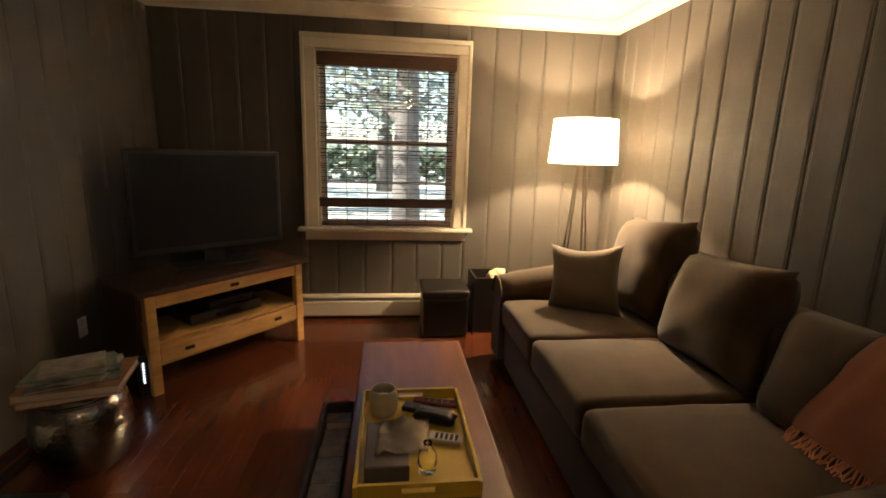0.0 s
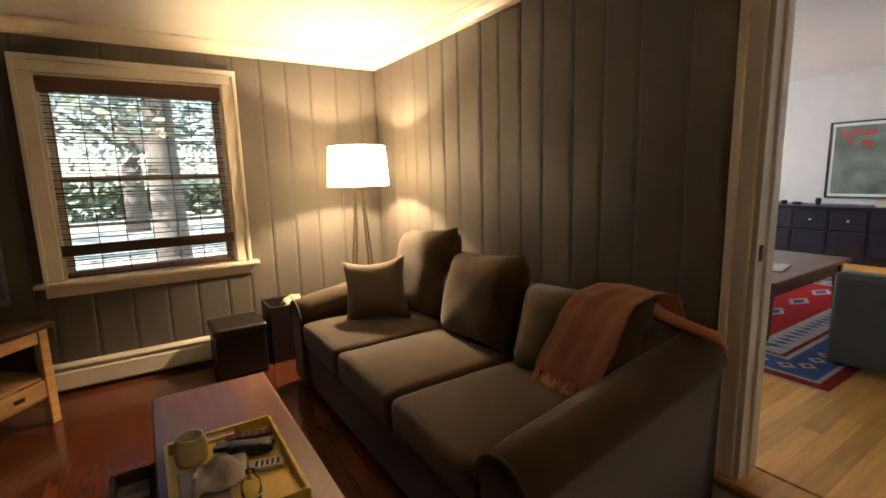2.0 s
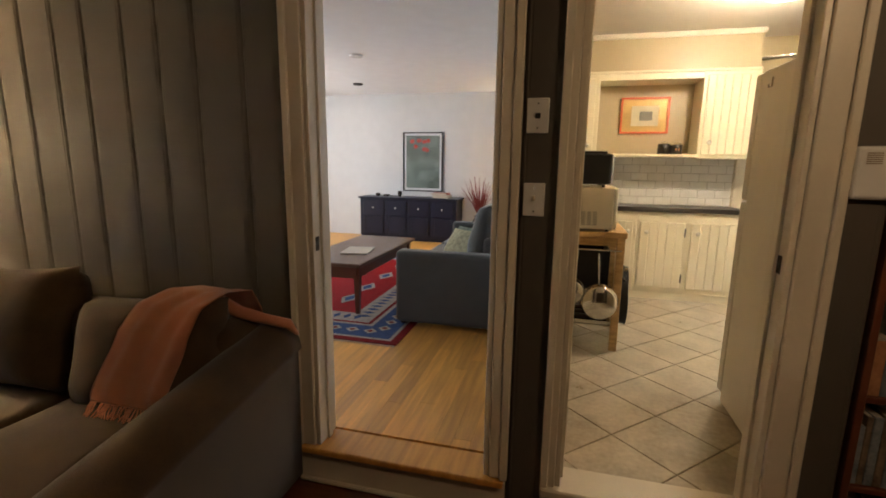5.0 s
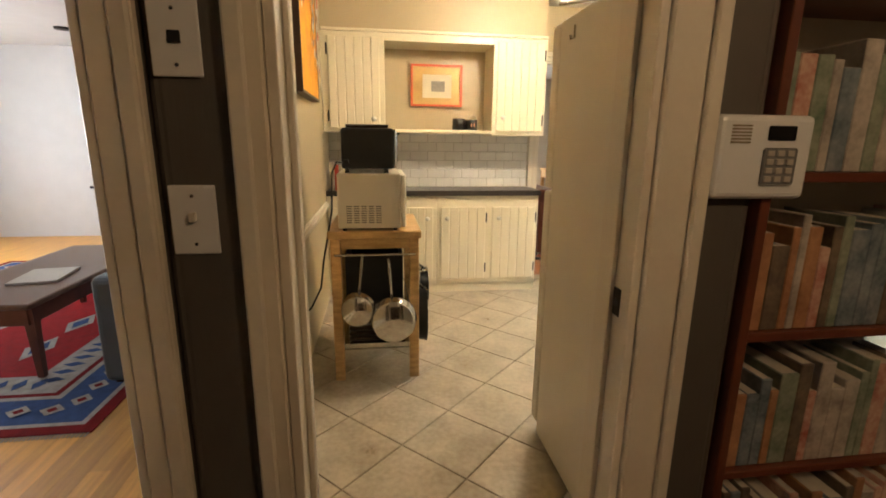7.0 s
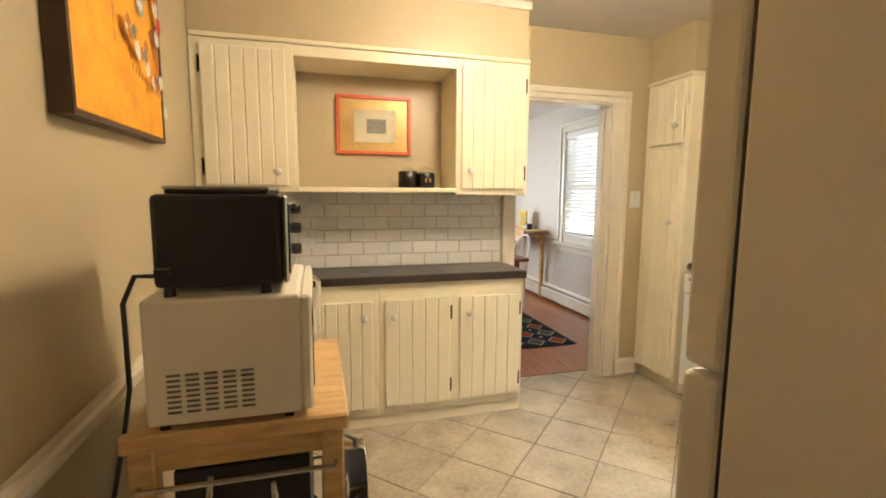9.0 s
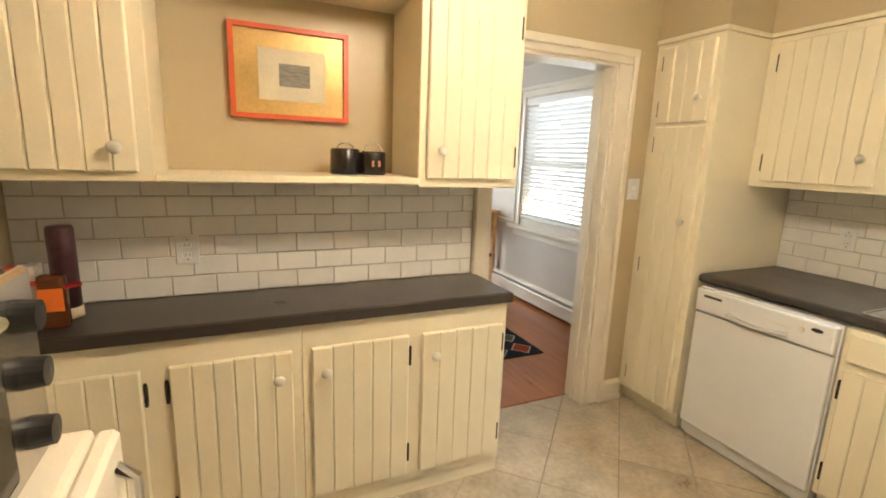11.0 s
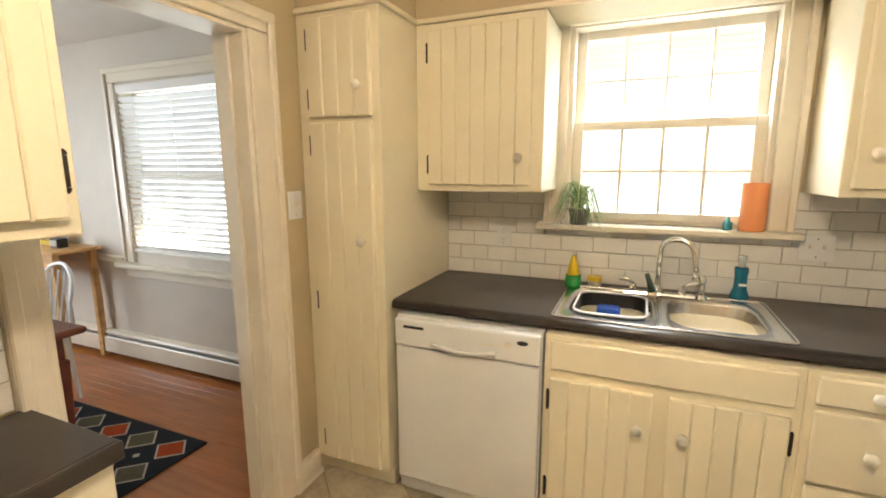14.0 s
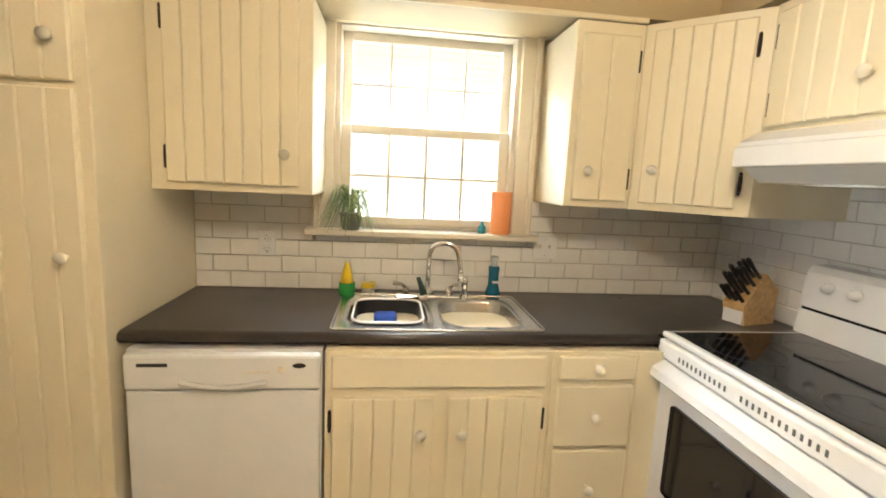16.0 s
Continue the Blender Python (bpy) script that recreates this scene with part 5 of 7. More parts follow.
# ---------- kitchen things ----------
cr = thing("chair_rail", pose(4.0, KN, 0.95), "cream chair rail on the tan kitchen wall", "moulding", kind="structure")
bm = extrude_profile([(0.0, 0.0), (-0.012, 0.004), (-0.016, 0.02), (-0.026, 0.034), (-0.026, 0.05), (-0.014, 0.056), (-0.010, 0.068), (0.0, 0.07)], 6.10 - 3.37)
bm.transform(pose(3.37, 1.212, 0.90))
part("length", bm, TRIM, cr, world=True)
ROOM = DINING
cr2 = thing("chair_rail", pose(9.5, KS, 0.93), "cream chair rail on the dining room wall", "moulding", kind="structure")
bm = extrude_profile([(0.0, 0.0), (-0.012, 0.004), (-0.02, 0.03), (-0.02, 0.045), (0.0, 0.055)], 1.7)
bm.transform(pose(10.38, KS, 0.925, 0, 0, 180))
part("length", bm, TRIM, cr2, world=True)
ROOM = EAST
sk = thing("baseboard", pose(KE, -1.3, K), "cream baseboard beside the pantry", "baseboard", kind="structure")
bm = extrude_profile([(0.0, 0.0), (-0.028, 0.0), (-0.028, 0.02), (-0.016, 0.03), (-0.016, 0.10), (-0.008, 0.115), (0.0, 0.12)], 0.135)
bm.transform(pose(KE, -1.235, K, 0, 0, -90))
part("length", bm, TRIM, sk, world=True)

ROOM = room(1, 0.34, 1, 0.022) @ pose(0, 0, 0.085)
# painting on the north wall
pa = thing("painting", pose(4.89, KN, 1.90), "orange abstract canvas in a dark wooden float frame", "painting")
ORANGE = surf("orange_canvas", (0.75, 0.30, 0.015), 0.7, var=0.15, scale=10, col2=(0.85, 0.40, 0.03), bump=0.3)
part("canvas", box(4.575, KN - 0.048, 1.60, 5.205, KN - 0.002, 2.30, 0.003), ORANGE, pa, world=True)
bm = bmesh.new()
for a in ((4.56, 1.585, 4.574, 2.315), (5.206, 1.585, 5.22, 2.315)):
    box(a[0], KN - 0.05, a[1], a[2], KN - 0.001, a[3], bm=bm)
box(4.574, KN - 0.05, 1.585, 5.206, KN - 0.001, 1.5995, bm=bm)
box(4.574, KN - 0.05, 2.3005, 5.206, KN - 0.001, 2.315, bm=bm)
part("frame", bm, DARKWOOD, pa, world=True)
rp = random.Random(21)
SPL = [surf("paint_" + n, c, 0.6) for n, c in (("red", (0.5, 0.04, 0.02)), ("white", (0.7, 0.66, 0.6)), ("grey", (0.16, 0.17, 0.2)), ("ochre", (0.45, 0.16, 0.02)))]
SPL.append(surf("paint_sage", (0.36, 0.38, 0.24), 0.6, var=0.3, scale=30))


def dab(pts, layer, material):
    """One brush mark on the canvas: an outline in x and z."""
    b = bmesh.new()
    b.faces.new([b.verts.new((x, KN - 0.0492 - 0.0005 * layer, z)) for x, z in pts])
    part("brush_mark", b, material, pa, world=True)


def patch(x, z, w, h, layer, material):
    dab([(x + w * math.cos(k * math.pi / 6) * rp.uniform(0.55, 1), z + h * math.sin(k * math.pi / 6) * rp.uniform(0.55, 1)) for k in range(12)], layer, material)


dab([(4.66, 2.28), (4.80, 2.28), (4.78, 2.16), (4.735, 2.02), (4.70, 2.10)], 1, SPL[0])
dab([(5.10, 1.93), (5.195, 1.98), (5.195, 1.78), (5.15, 1.84)], 2, SPL[3])
for i in range(9):
    patch(4.64 + rp.uniform(0, 0.09), 2.02 + 0.028 * i, 0.028, 0.03, 3 + i, SPL[(1, 2, 3)[i % 3]])
for i in range(14):
    patch(5.02 + rp.uniform(-0.03, 0.05), 1.98 + 0.022 * i, 0.04, 0.045, 12 + i, SPL[(4, 1, 4, 2)[i % 4]])
for i in range(8):
    patch(5.13 + rp.uniform(0, 0.05), 1.92 + 0.045 * i, 0.03, 0.04, 26 + i, SPL[(1, 0, 1, 3)[i % 4]])
for i in range(16):
    patch(4.86 + 0.018 * i + rp.uniform(-0.02, 0.02), 1.90 - 0.012 * i + rp.uniform(-0.05, 0.05), 0.024, 0.028, 34 + i, SPL[(1, 3, 3, 2, 1)[i % 5]])
for x, z0, z1 in ((4.75, 1.80, 1.92), (4.86, 1.95, 2.10), (4.93, 2.08, 2.26), (4.885, 2.0, 2.24)):
    dab([(x - 0.005, z1), (x + 0.006, z1), (x + 0.003, z0), (x - 0.003, z0)], 50, SPL[3])
for i in range(11):
    dab([(4.86 + 0.024 * i, 1.775 - 0.004 * i), (4.872 + 0.024 * i, 1.775 - 0.004 * i), (4.872 + 0.024 * i, 1.755 - 0.004 * i), (4.86 + 0.024 * i, 1.757 - 0.004 * i)], 51, SPL[3])

ROOM = EAST
# framed print in the niche
fp = thing("framed_print", pose(6.25, 0.43, 1.85), "small grey print in a gold mat and orange-red frame", "picture")
REDF = surf("orange_red_frame", (0.62, 0.10, 0.025), 0.4)
GOLD = surf("gold_mat", (0.55, 0.36, 0.12), 0.35, 0.35, var=0.25, scale=5)
FY0, FY1, FZ0, FZ1 = 0.165, 0.561, 1.727, 2.062
bm = bmesh.new()
for a in ((FY0, FZ0, FY0 + 0.017, FZ1), (FY1 - 0.017, FZ0, FY1, FZ1), (FY0 + 0.017, FZ0, FY1 - 0.017, FZ0 + 0.017), (FY0 + 0.017, FZ1 - 0.017, FY1 - 0.017, FZ1)):
    box(KE - 0.028, a[0], a[1], KE - 0.002, a[2], a[3], bm=bm)
part("frame", bm, REDF, fp, world=True)
part("mat", box(KE - 0.015, FY0 + 0.017, FZ0 + 0.017, KE - 0.002, FY1 - 0.017, FZ1 - 0.017), GOLD, fp, world=True)
part("inner_mat", box(KE - 0.017, 0.248, 1.797, KE - 0.0152, 0.470, 1.983), surf("ivory_card", (0.66, 0.60, 0.44), 0.7), fp, world=True)
part("print", box(KE - 0.0185, 0.300, 1.849, KE - 0.0172, 0.403, 1.931), surf("grey_engraving", (0.20, 0.19, 0.165), 0.7, var=0.25, scale=26, stretch=(1, 1, 5), col2=(0.27, 0.255, 0.22)), fp, world=True)

cn = thing("canister", pose(6.13, 0.20, UZ + 0.027), "black painted canister with a flower and wire handle", "canister")
BLK2 = surf("black_lacquer", (0.012, 0.010, 0.009), 0.25)
part("body", lathe([(0.0, 0.0), (0.050, 0.0), (0.052, 0.01), (0.050, 0.09), (0.046, 0.096), (0.0, 0.097)], 24, at=(6.13, 0.205, UZ + 0.027)), BLK2, cn, world=True, smooth=True)
part("handle", tube([(6.13, 0.205 + 0.03 * math.cos(a), UZ + 0.122 + 0.022 * math.sin(a)) for a in [k * math.pi / 8 for k in range(9)]], 0.003, 6), CHROME, cn, world=True)
cn2 = thing("canister", pose(6.12, 0.12, UZ + 0.027), "black painted jar with an orange flower", "canister")
part("body", lathe([(0.0, 0.0), (0.044, 0.0), (0.047, 0.01), (0.046, 0.08), (0.042, 0.088), (0.0, 0.089)], 24, at=(6.11, 0.112, UZ + 0.027)), BLK2, cn2, world=True, smooth=True)
b = bmesh.new()
for k in range(6):
    a = k * math.pi / 3
    lathe([(0.0, 0.0), (0.007, 0.0008), (0.0, 0.0016)], 8, bm=b, at=(0.011 * math.cos(a), 0.011 * math.sin(a), 0))
b.transform(Matrix.Translation((6.0655, 0.112, UZ + 0.07)) @ pose(0, 0, 0, 0, -90, 0))
part("flower", b, surf("faded_orange_paint", (0.45, 0.2, 0.1), 0.6), cn2, world=True)
part("handle", tube([(6.11, 0.112 + 0.035 * math.cos(a), UZ + 0.112 + 0.035 * math.sin(a)) for a in [k * math.pi / 8 for k in range(9)]], 0.0025, 6), CHROME, cn2, world=True)

# things at the end of the east counter
TE = 1.0505
pm = thing("pepper_mill", pose(6.14, 1.03, TE), "tall dark wooden pepper mill on the counter", "pepper mill")
part("body", lathe([(0.0, 0.0), (0.036, 0.0), (0.036, 0.03), (0.034, 0.035)], 24, at=(6.14, 1.03, TE)), surf("cream_base", (0.6, 0.5, 0.35), 0.5), pm, world=True, smooth=True)
part("tube", lathe([(0.034, 0.0355), (0.034, 0.29), (0.03, 0.30), (0.0, 0.30)], 24, at=(6.14, 1.03, TE)), surf("plum_label", (0.06, 0.02, 0.025), 0.4, var=0.4, scale=40), pm, world=True, smooth=True)
ob_ = thing("spice_packet", pose(6.05, 1.06, TE), "orange paper packet tied with a red ribbon", "packet")
part("packet", box(6.02, 1.00, TE, 6.06, 1.065, TE + 0.17, 0.012, 2), surf("amber_glass", (0.10, 0.03, 0.01), 0.2), ob_, world=True)
part("label", box(6.0165, 1.005, TE + 0.06, 6.0195, 1.06, TE + 0.13), surf("orange_label", (0.75, 0.16, 0.02), 0.5), ob_, world=True)
part("ribbon", tube([(6.03, 0.965, TE + 0.14), (6.03, 1.0, TE + 0.13), (6.03, 1.035, TE + 0.14), (6.03, 1.08, TE + 0.15)], 0.008, 6), surf("red_ribbon", (0.4, 0.02, 0.02), 0.5), ob_, world=True)
for i, (y, c, h) in enumerate(((1.115, (0.45, 0.06, 0.04), 0.20), (1.15, (0.5, 0.45, 0.36), 0.22), (1.09, (0.55, 0.5, 0.42), 0.19))):
    jj = thing("spice_jar", pose(6.02 + 0.07 * (i == 2), y, TE), ("red" if i == 0 else "pale") + " spice box standing on the counter", "spice box", "spice boxes on the counter")
    part("box", box(5.995 + 0.075 * (i == 2), y - 0.013, TE, 6.055 + 0.075 * (i == 2), y + 0.013, TE + h, 0.003), surf("spice_card", c, 0.5, var=0.3, scale=40), jj, world=True)

ROOM = HOUSE
# butcher-block cart
ca = thing("kitchen_cart", pose(5.0, 0.88, K), "maple butcher-block kitchen cart with wire racks", "kitchen cart")
X0, X1, Y0, Y1 = 4.71, 5.26, 0.60, 1.045
CTZ = 0.995
part("top", box(X0 - 0.012, Y0 - 0.012, CTZ - 0.04, X1 + 0.012, Y1 + 0.012, CTZ, 0.005), MAPLE, ca, world=True)
for x in (X0, X1 - 0.05):
    for y in (Y0, Y1 - 0.05):
        part("leg", box(x, y, K, x + 0.05, y + 0.05, CTZ - 0.0405, 0.004), MAPLE, ca, world=True)
for x in (X0 + 0.012, X1 - 0.032):
    part("end_rail", box(x, Y0 + 0.0505, CTZ - 0.095, x + 0.02, Y1 - 0.0505, CTZ - 0.041), MAPLE, ca, world=True)
for y in (Y0 + 0.012, Y1 - 0.032):
    part("side_rail", box(X0 + 0.0505, y, CTZ - 0.095, X1 - 0.0505, y + 0.02, CTZ - 0.041), MAPLE, ca, world=True)
part("towel_bar", tube([(X0 - 0.002, Y0 + 0.02, CTZ - 0.12), (X0 - 0.018, Y0 + 0.02, CTZ - 0.12), (X0 - 0.018, Y1 - 0.02, CTZ - 0.12), (X0 - 0.002, Y1 - 0.02, CTZ - 0.12)], 0.006, 8), STEEL, ca, world=True)
for z in (K + 0.172, K + 0.40):
    bm = bmesh.new()
    for i in range(12):
        y = Y0 + 0.05 + (Y1 - Y0 - 0.1) * i / 11
        tube([(X0 + 0.02, y, z), (X1 - 0.02, y, z)], 0.003, 6, bm=bm)
    for x in (X0 + 0.02, X1 - 0.02):
        tube([(x, Y0 + 0.045, z), (x, Y1 - 0.045, z)], 0.005, 6, bm=bm)
    part("wire_rack", bm, STEEL, ca, world=True)
part("lower_slat_shelf", box(X0 + 0.01, Y0 + 0.051, K + 0.18, X1 - 0.01, Y1 - 0.051, K + 0.205), STEEL, ca, world=True)
by = thing("storage_bin", pose(5.0, 0.9, K + 0.37), "black storage crate on the cart's rack", "crate")
part("bottom", box(4.78, 0.68, K + 0.406, 5.20, 0.98, K + 0.415), BLACK, by, world=True)
for a in ((4.78, 0.68, 4.79, 0.98), (5.19, 0.68, 5.20, 0.98), (4.79, 0.68, 5.19, 0.69), (4.79, 0.97, 5.19, 0.98)):
    part("side", box(a[0], a[1], K + 0.4155, a[2], a[3], K + 0.68, 0.002), BLACK, by, world=True)
by2 = thing("baking_sheet", pose(5.0, 0.9, K + 0.14), "stack of dark baking pans on the cart's lower shelf", "baking pan")
for i in range(3):
    part("pan", box(4.745, 0.67, K + 0.206 + i * 0.03, 5.21, 0.97, K + 0.232 + i * 0.03, 0.01), IRON, by2, world=True)


def frying_pan(m, r, depth, inside, label, metal=STEEL, lid=False):
    """A pan hung from its handle: local z is the pan's axis, handle along +y."""
    t = thing("saucepan", m, label, "pan", "pans hanging on the cart")
    prof = [(0.0, 0.0), (r * 0.86, 0.0), (r * 0.95, 0.01), (r, depth), (r + 0.004, depth + 0.002), (r - 0.004, depth), (r * 0.92, 0.012), (0.0, 0.006)]
    part("bowl", lathe(prof, 36), metal, t, smooth=True)
    reach = 0.03 if lid else 0.06
    back = 0.2 if lid else 0.95
    part("handle", tube([(0, r * 0.98, depth * 0.75), (0, r + reach, depth * back), (0, r + reach * 2.5, depth * back), (0, r + reach * 3.5, depth * back * 0.95)], [0.008, 0.007, 0.010, 0.006], 8), STEEL, t, smooth=True)
    for x in (-0.012, 0.012):
        part("rivet", lathe([(0, 0), (0.005, 0), (0.004, 0.003), (0, 0.004)], 8, at=(x, r * 0.93, 0.012)), STEEL, t)
    return t


MIRR = surf("polished_steel", (0.62, 0.61, 0.58), 0.14, 1.0, var=0.1, scale=10, bump=0.02)
frying_pan(pose(X0 - 0.045, 0.918, 0.615, 0, 0, 90) @ pose(0, 0, 0, 90, 0, 0) @ pose(0, -0.03, -0.01, 0, 0, 6), 0.086, 0.06, None, "polished steel saucepan hanging from the cart rail", MIRR)
frying_pan(pose(X0 - 0.055, 0.735, 0.565, 0, 0, 90) @ pose(0, 0, 0, 90, 0, 0) @ pose(0, -0.04, -0.012, 0, 0, -4), 0.118, 0.06, None, "polished steel saute pan hanging from the cart rail", MIRR)
frying_pan(pose(5.14, Y0 + 0.002, 0.56, 90, 0, 0), 0.125, 0.085, None, "polished steel frying pan on the cart's side", MIRR, True)
frying_pan(pose(4.86, Y0 - 0.001, 0.49, 90, 0, 0), 0.15, 0.045, None, "black non-stick frying pan on the cart's side", BLACK, True)

ROOM = room(1, -0.085, 1, -0.10)
mw = thing("microwave_oven", pose(5.0, 0.9, CTZ), "white microwave oven on the butcher-block cart", "microwave")
part("case", box(4.785, 0.79, CTZ + 0.014, 5.23, 1.10, CTZ + 0.285, 0.008, 2), FRIDGE_M, mw, world=True)
d_ = part("door", box(4.787, 0.765, CTZ + 0.018, 5.228, 0.7895, CTZ + 0.281, 0.006), FRIDGE_M, mw, world=True)
part("window", box(4.82, 0.7625, CTZ + 0.06, 5.10, 0.7655, CTZ + 0.24), BLACK_GLASS, d_, world=True)
part("handle", tube([(5.19, 0.766, CTZ + 0.25), (5.19, 0.748, CTZ + 0.235), (5.19, 0.748, CTZ + 0.07), (5.19, 0.766, CTZ + 0.05)], 0.008, 8), CHROME, d_, world=True)
for r in range(8):
    for c_ in range(5):
        part("vent_slot", box(4.7832, 0.888 + c_ * 0.036, CTZ + 0.042 + r * 0.0115, 4.7855, 0.914 + c_ * 0.036, CTZ + 0.0465 + r * 0.0115), SLOT, mw, world=True)
for x in (4.80, 5.18):
    for y in (0.81, 1.06):
        part("foot", box(x, y, CTZ + 0.0003, x + 0.02, y + 0.02, CTZ + 0.0138), BLACK, mw, world=True)
to = thing("toaster_oven", pose(5.0, 0.92, CTZ + 0.285), "black toaster oven with a steel rack on top", "toaster oven")
TZ2 = CTZ + 0.285
part("case", box(4.80, 0.822, TZ2 + 0.02, 5.17, 1.075, TZ2 + 0.215, 0.012, 2), BLACK, to, world=True)
fd = part("front", box(4.80, 0.810, TZ2 + 0.022, 5.17, 0.8215, TZ2 + 0.213, 0.004), STEEL, to, world=True)
part("glass_door", box(4.82, 0.8065, TZ2 + 0.04, 5.08, 0.8105, TZ2 + 0.195, 0.003), BLACK_GLASS, fd, world=True)
part("door_bar", tube([(4.84, 0.797, TZ2 + 0.19), (5.06, 0.797, TZ2 + 0.19)], 0.006, 8), STEEL, fd, world=True)
for z in (0.06, 0.12, 0.175):
    bm = lathe([(0.0, 0.0), (0.016, 0.0), (0.014, 0.018), (0.0, 0.019)], 16)
    bm.transform(Matrix.Translation((5.125, 0.810, TZ2 + z)) @ pose(0, 0, 0, 90))
    part("dial", bm, BLACK, fd, world=True)
for x in (4.82, 5.14):
    for y in (0.86, 1.05):
        part("foot", lathe([(0, 0.0003), (0.012, 0.0003), (0.010, 0.0195), (0, 0.0198)], 10, at=(x, y, TZ2)), BLACK, to, world=True)
part("plug", box(4.775, 1.04, TZ2 + 0.05, 4.80, 1.065, TZ2 + 0.065), BLACK, to, world=True)
rk = thing("baking_tray", pose(5.0, 0.92, TZ2 + 0.216), "black baking tray lying on the toaster oven", "tray")
part("tray", box(4.82, 0.85, TZ2 + 0.2155, 5.15, 1.05, TZ2 + 0.225, 0.003), IRON, rk, world=True)
part("rim", tube([(4.82, 0.85, TZ2 + 0.228), (5.15, 0.85, TZ2 + 0.228), (5.15, 1.05, TZ2 + 0.228), (4.82, 1.05, TZ2 + 0.228)], 0.004, 6, closed=True), STEEL, rk, world=True)
co = thing("power_cord", pose(5.15, 1.16, K), "black power cord hanging behind the cart", "cord")
part("cord", tube([(4.79, 1.07, TZ2 + 0.05), (4.765, 1.095, TZ2 + 0.055), (4.77, 1.12, TZ2 + 0.0), (4.80, 1.13, CTZ + 0.10), (4.81, 1.15, CTZ), (4.815, 1.18, 0.85), (4.81, 1.20, 0.70), (4.80, 1.25, 0.60), (4.79, 1.30, 0.55)], 0.005, 6), BLACK, co, world=True, smooth=True)
part("plug", box(4.775, 1.270, 0.535, 4.805, 1.311, 0.565, 0.004), BLACK, co, world=True)

ROOM = room(1, -0.17, 1, 0.0) @ pose(0, 0, -0.015)
# pan and tongs on the refrigerator
pn = thing("wok", pose(4.05, -0.05, K + 1.691), "dark steel pan with a long handle on the refrigerator", "pan")
part("bowl", lathe([(0.0, 0.0), (0.09, 0.0), (0.13, 0.045), (0.134, 0.047), (0.128, 0.045), (0.085, 0.005), (0, 0.004)], 28, at=(3.98, -0.02, K + 1.691)), IRON, pn, world=True, smooth=True)
part("handle", tube([(4.10, 0.02, K + 1.73), (4.22, 0.07, K + 1.745), (4.34, 0.13, K + 1.76)], [0.009, 0.007, 0.010], 8), STEEL, pn, world=True)
tg = thing("tongs", pose(4.2, 0.05, K + 1.691), "steel kitchen tongs lying on the refrigerator", "tongs")
part("arm", tube([(4.05, 0.06, K + 1.70), (4.33, 0.11, K + 1.70)], 0.007, 6), STEEL, tg, world=True)
part("arm", tube([(4.05, 0.05, K + 1.70), (4.33, 0.05, K + 1.70)], 0.007, 6), STEEL, tg, world=True)
mg = thing("magnet_hook", pose(4.2, 0.141, K + 1.63), "small clear hook on the refrigerator's side", "hook")
part("hook", tube([(4.16, 0.143, K + 1.65), (4.16, 0.143, K + 1.61), (4.16, 0.155, K + 1.605), (4.16, 0.157, K + 1.618)], 0.004, 6), STEEL, mg, world=True)

ROOM = HOUSE
# ceiling light
cl = thing("ceiling_light", pose(5.1, -0.25, CK), "round white glass kitchen ceiling light", "ceiling light")
part("base_ring", lathe([(0.0, -0.0005), (0.15, -0.0005), (0.15, -0.025), (0.0, -0.025)], 32, at=(5.1, -0.25, CK)), WHITE, cl, world=True)
part("glass_bowl", lathe([(0.135, -0.026), (0.13, -0.06), (0.09, -0.095), (0.0, -0.11)], 32, at=(5.1, -0.25, CK)), glow("lit_opal_glass", (1.0, 0.85, 0.6), 5.0), cl, world=True, smooth=True)

rl_ = thing("ceiling_light", pose(1.8, -0.15, CE), "plain round ceiling light at the back of the den", "ceiling light")
part("base_ring", lathe([(0.0, -0.0005), (0.13, -0.0005), (0.13, -0.02), (0.0, -0.02)], 28, at=(1.8, -0.15, CE)), WHITE, rl_, world=True)
part("stem", tube([(1.8, -0.15, CE - 0.02), (1.8, -0.15, CE - 0.06)], 0.01, 8), WHITE, rl_, world=True)

ROOM = SOUTH
# sink, faucet and things round it
si = thing("kitchen_sink", pose(4.95, -1.77, TOP), "double-bowl stainless steel sink set in the counter", "sink")
RZ = TOP + 0.004
SOX0, SOX1, SOY0, SOY1 = 4.575, 5.33, -2.0, -1.55
bowls = ((4.63, 4.93), (4.985, 5.285))


def rrect(x0, y0, x1, y1, r, n=6):
    pts = []
    for cx, cy, a0 in ((x1 - r, y1 - r, 0), (x0 + r, y1 - r, 90), (x0 + r, y0 + r, 180), (x1 - r, y0 + r, 270)):
        for k in range(n + 1):
            a = radians(a0 + 90 * k / n)
            pts.append((cx + r * math.cos(a), cy + r * math.sin(a)))
    return pts


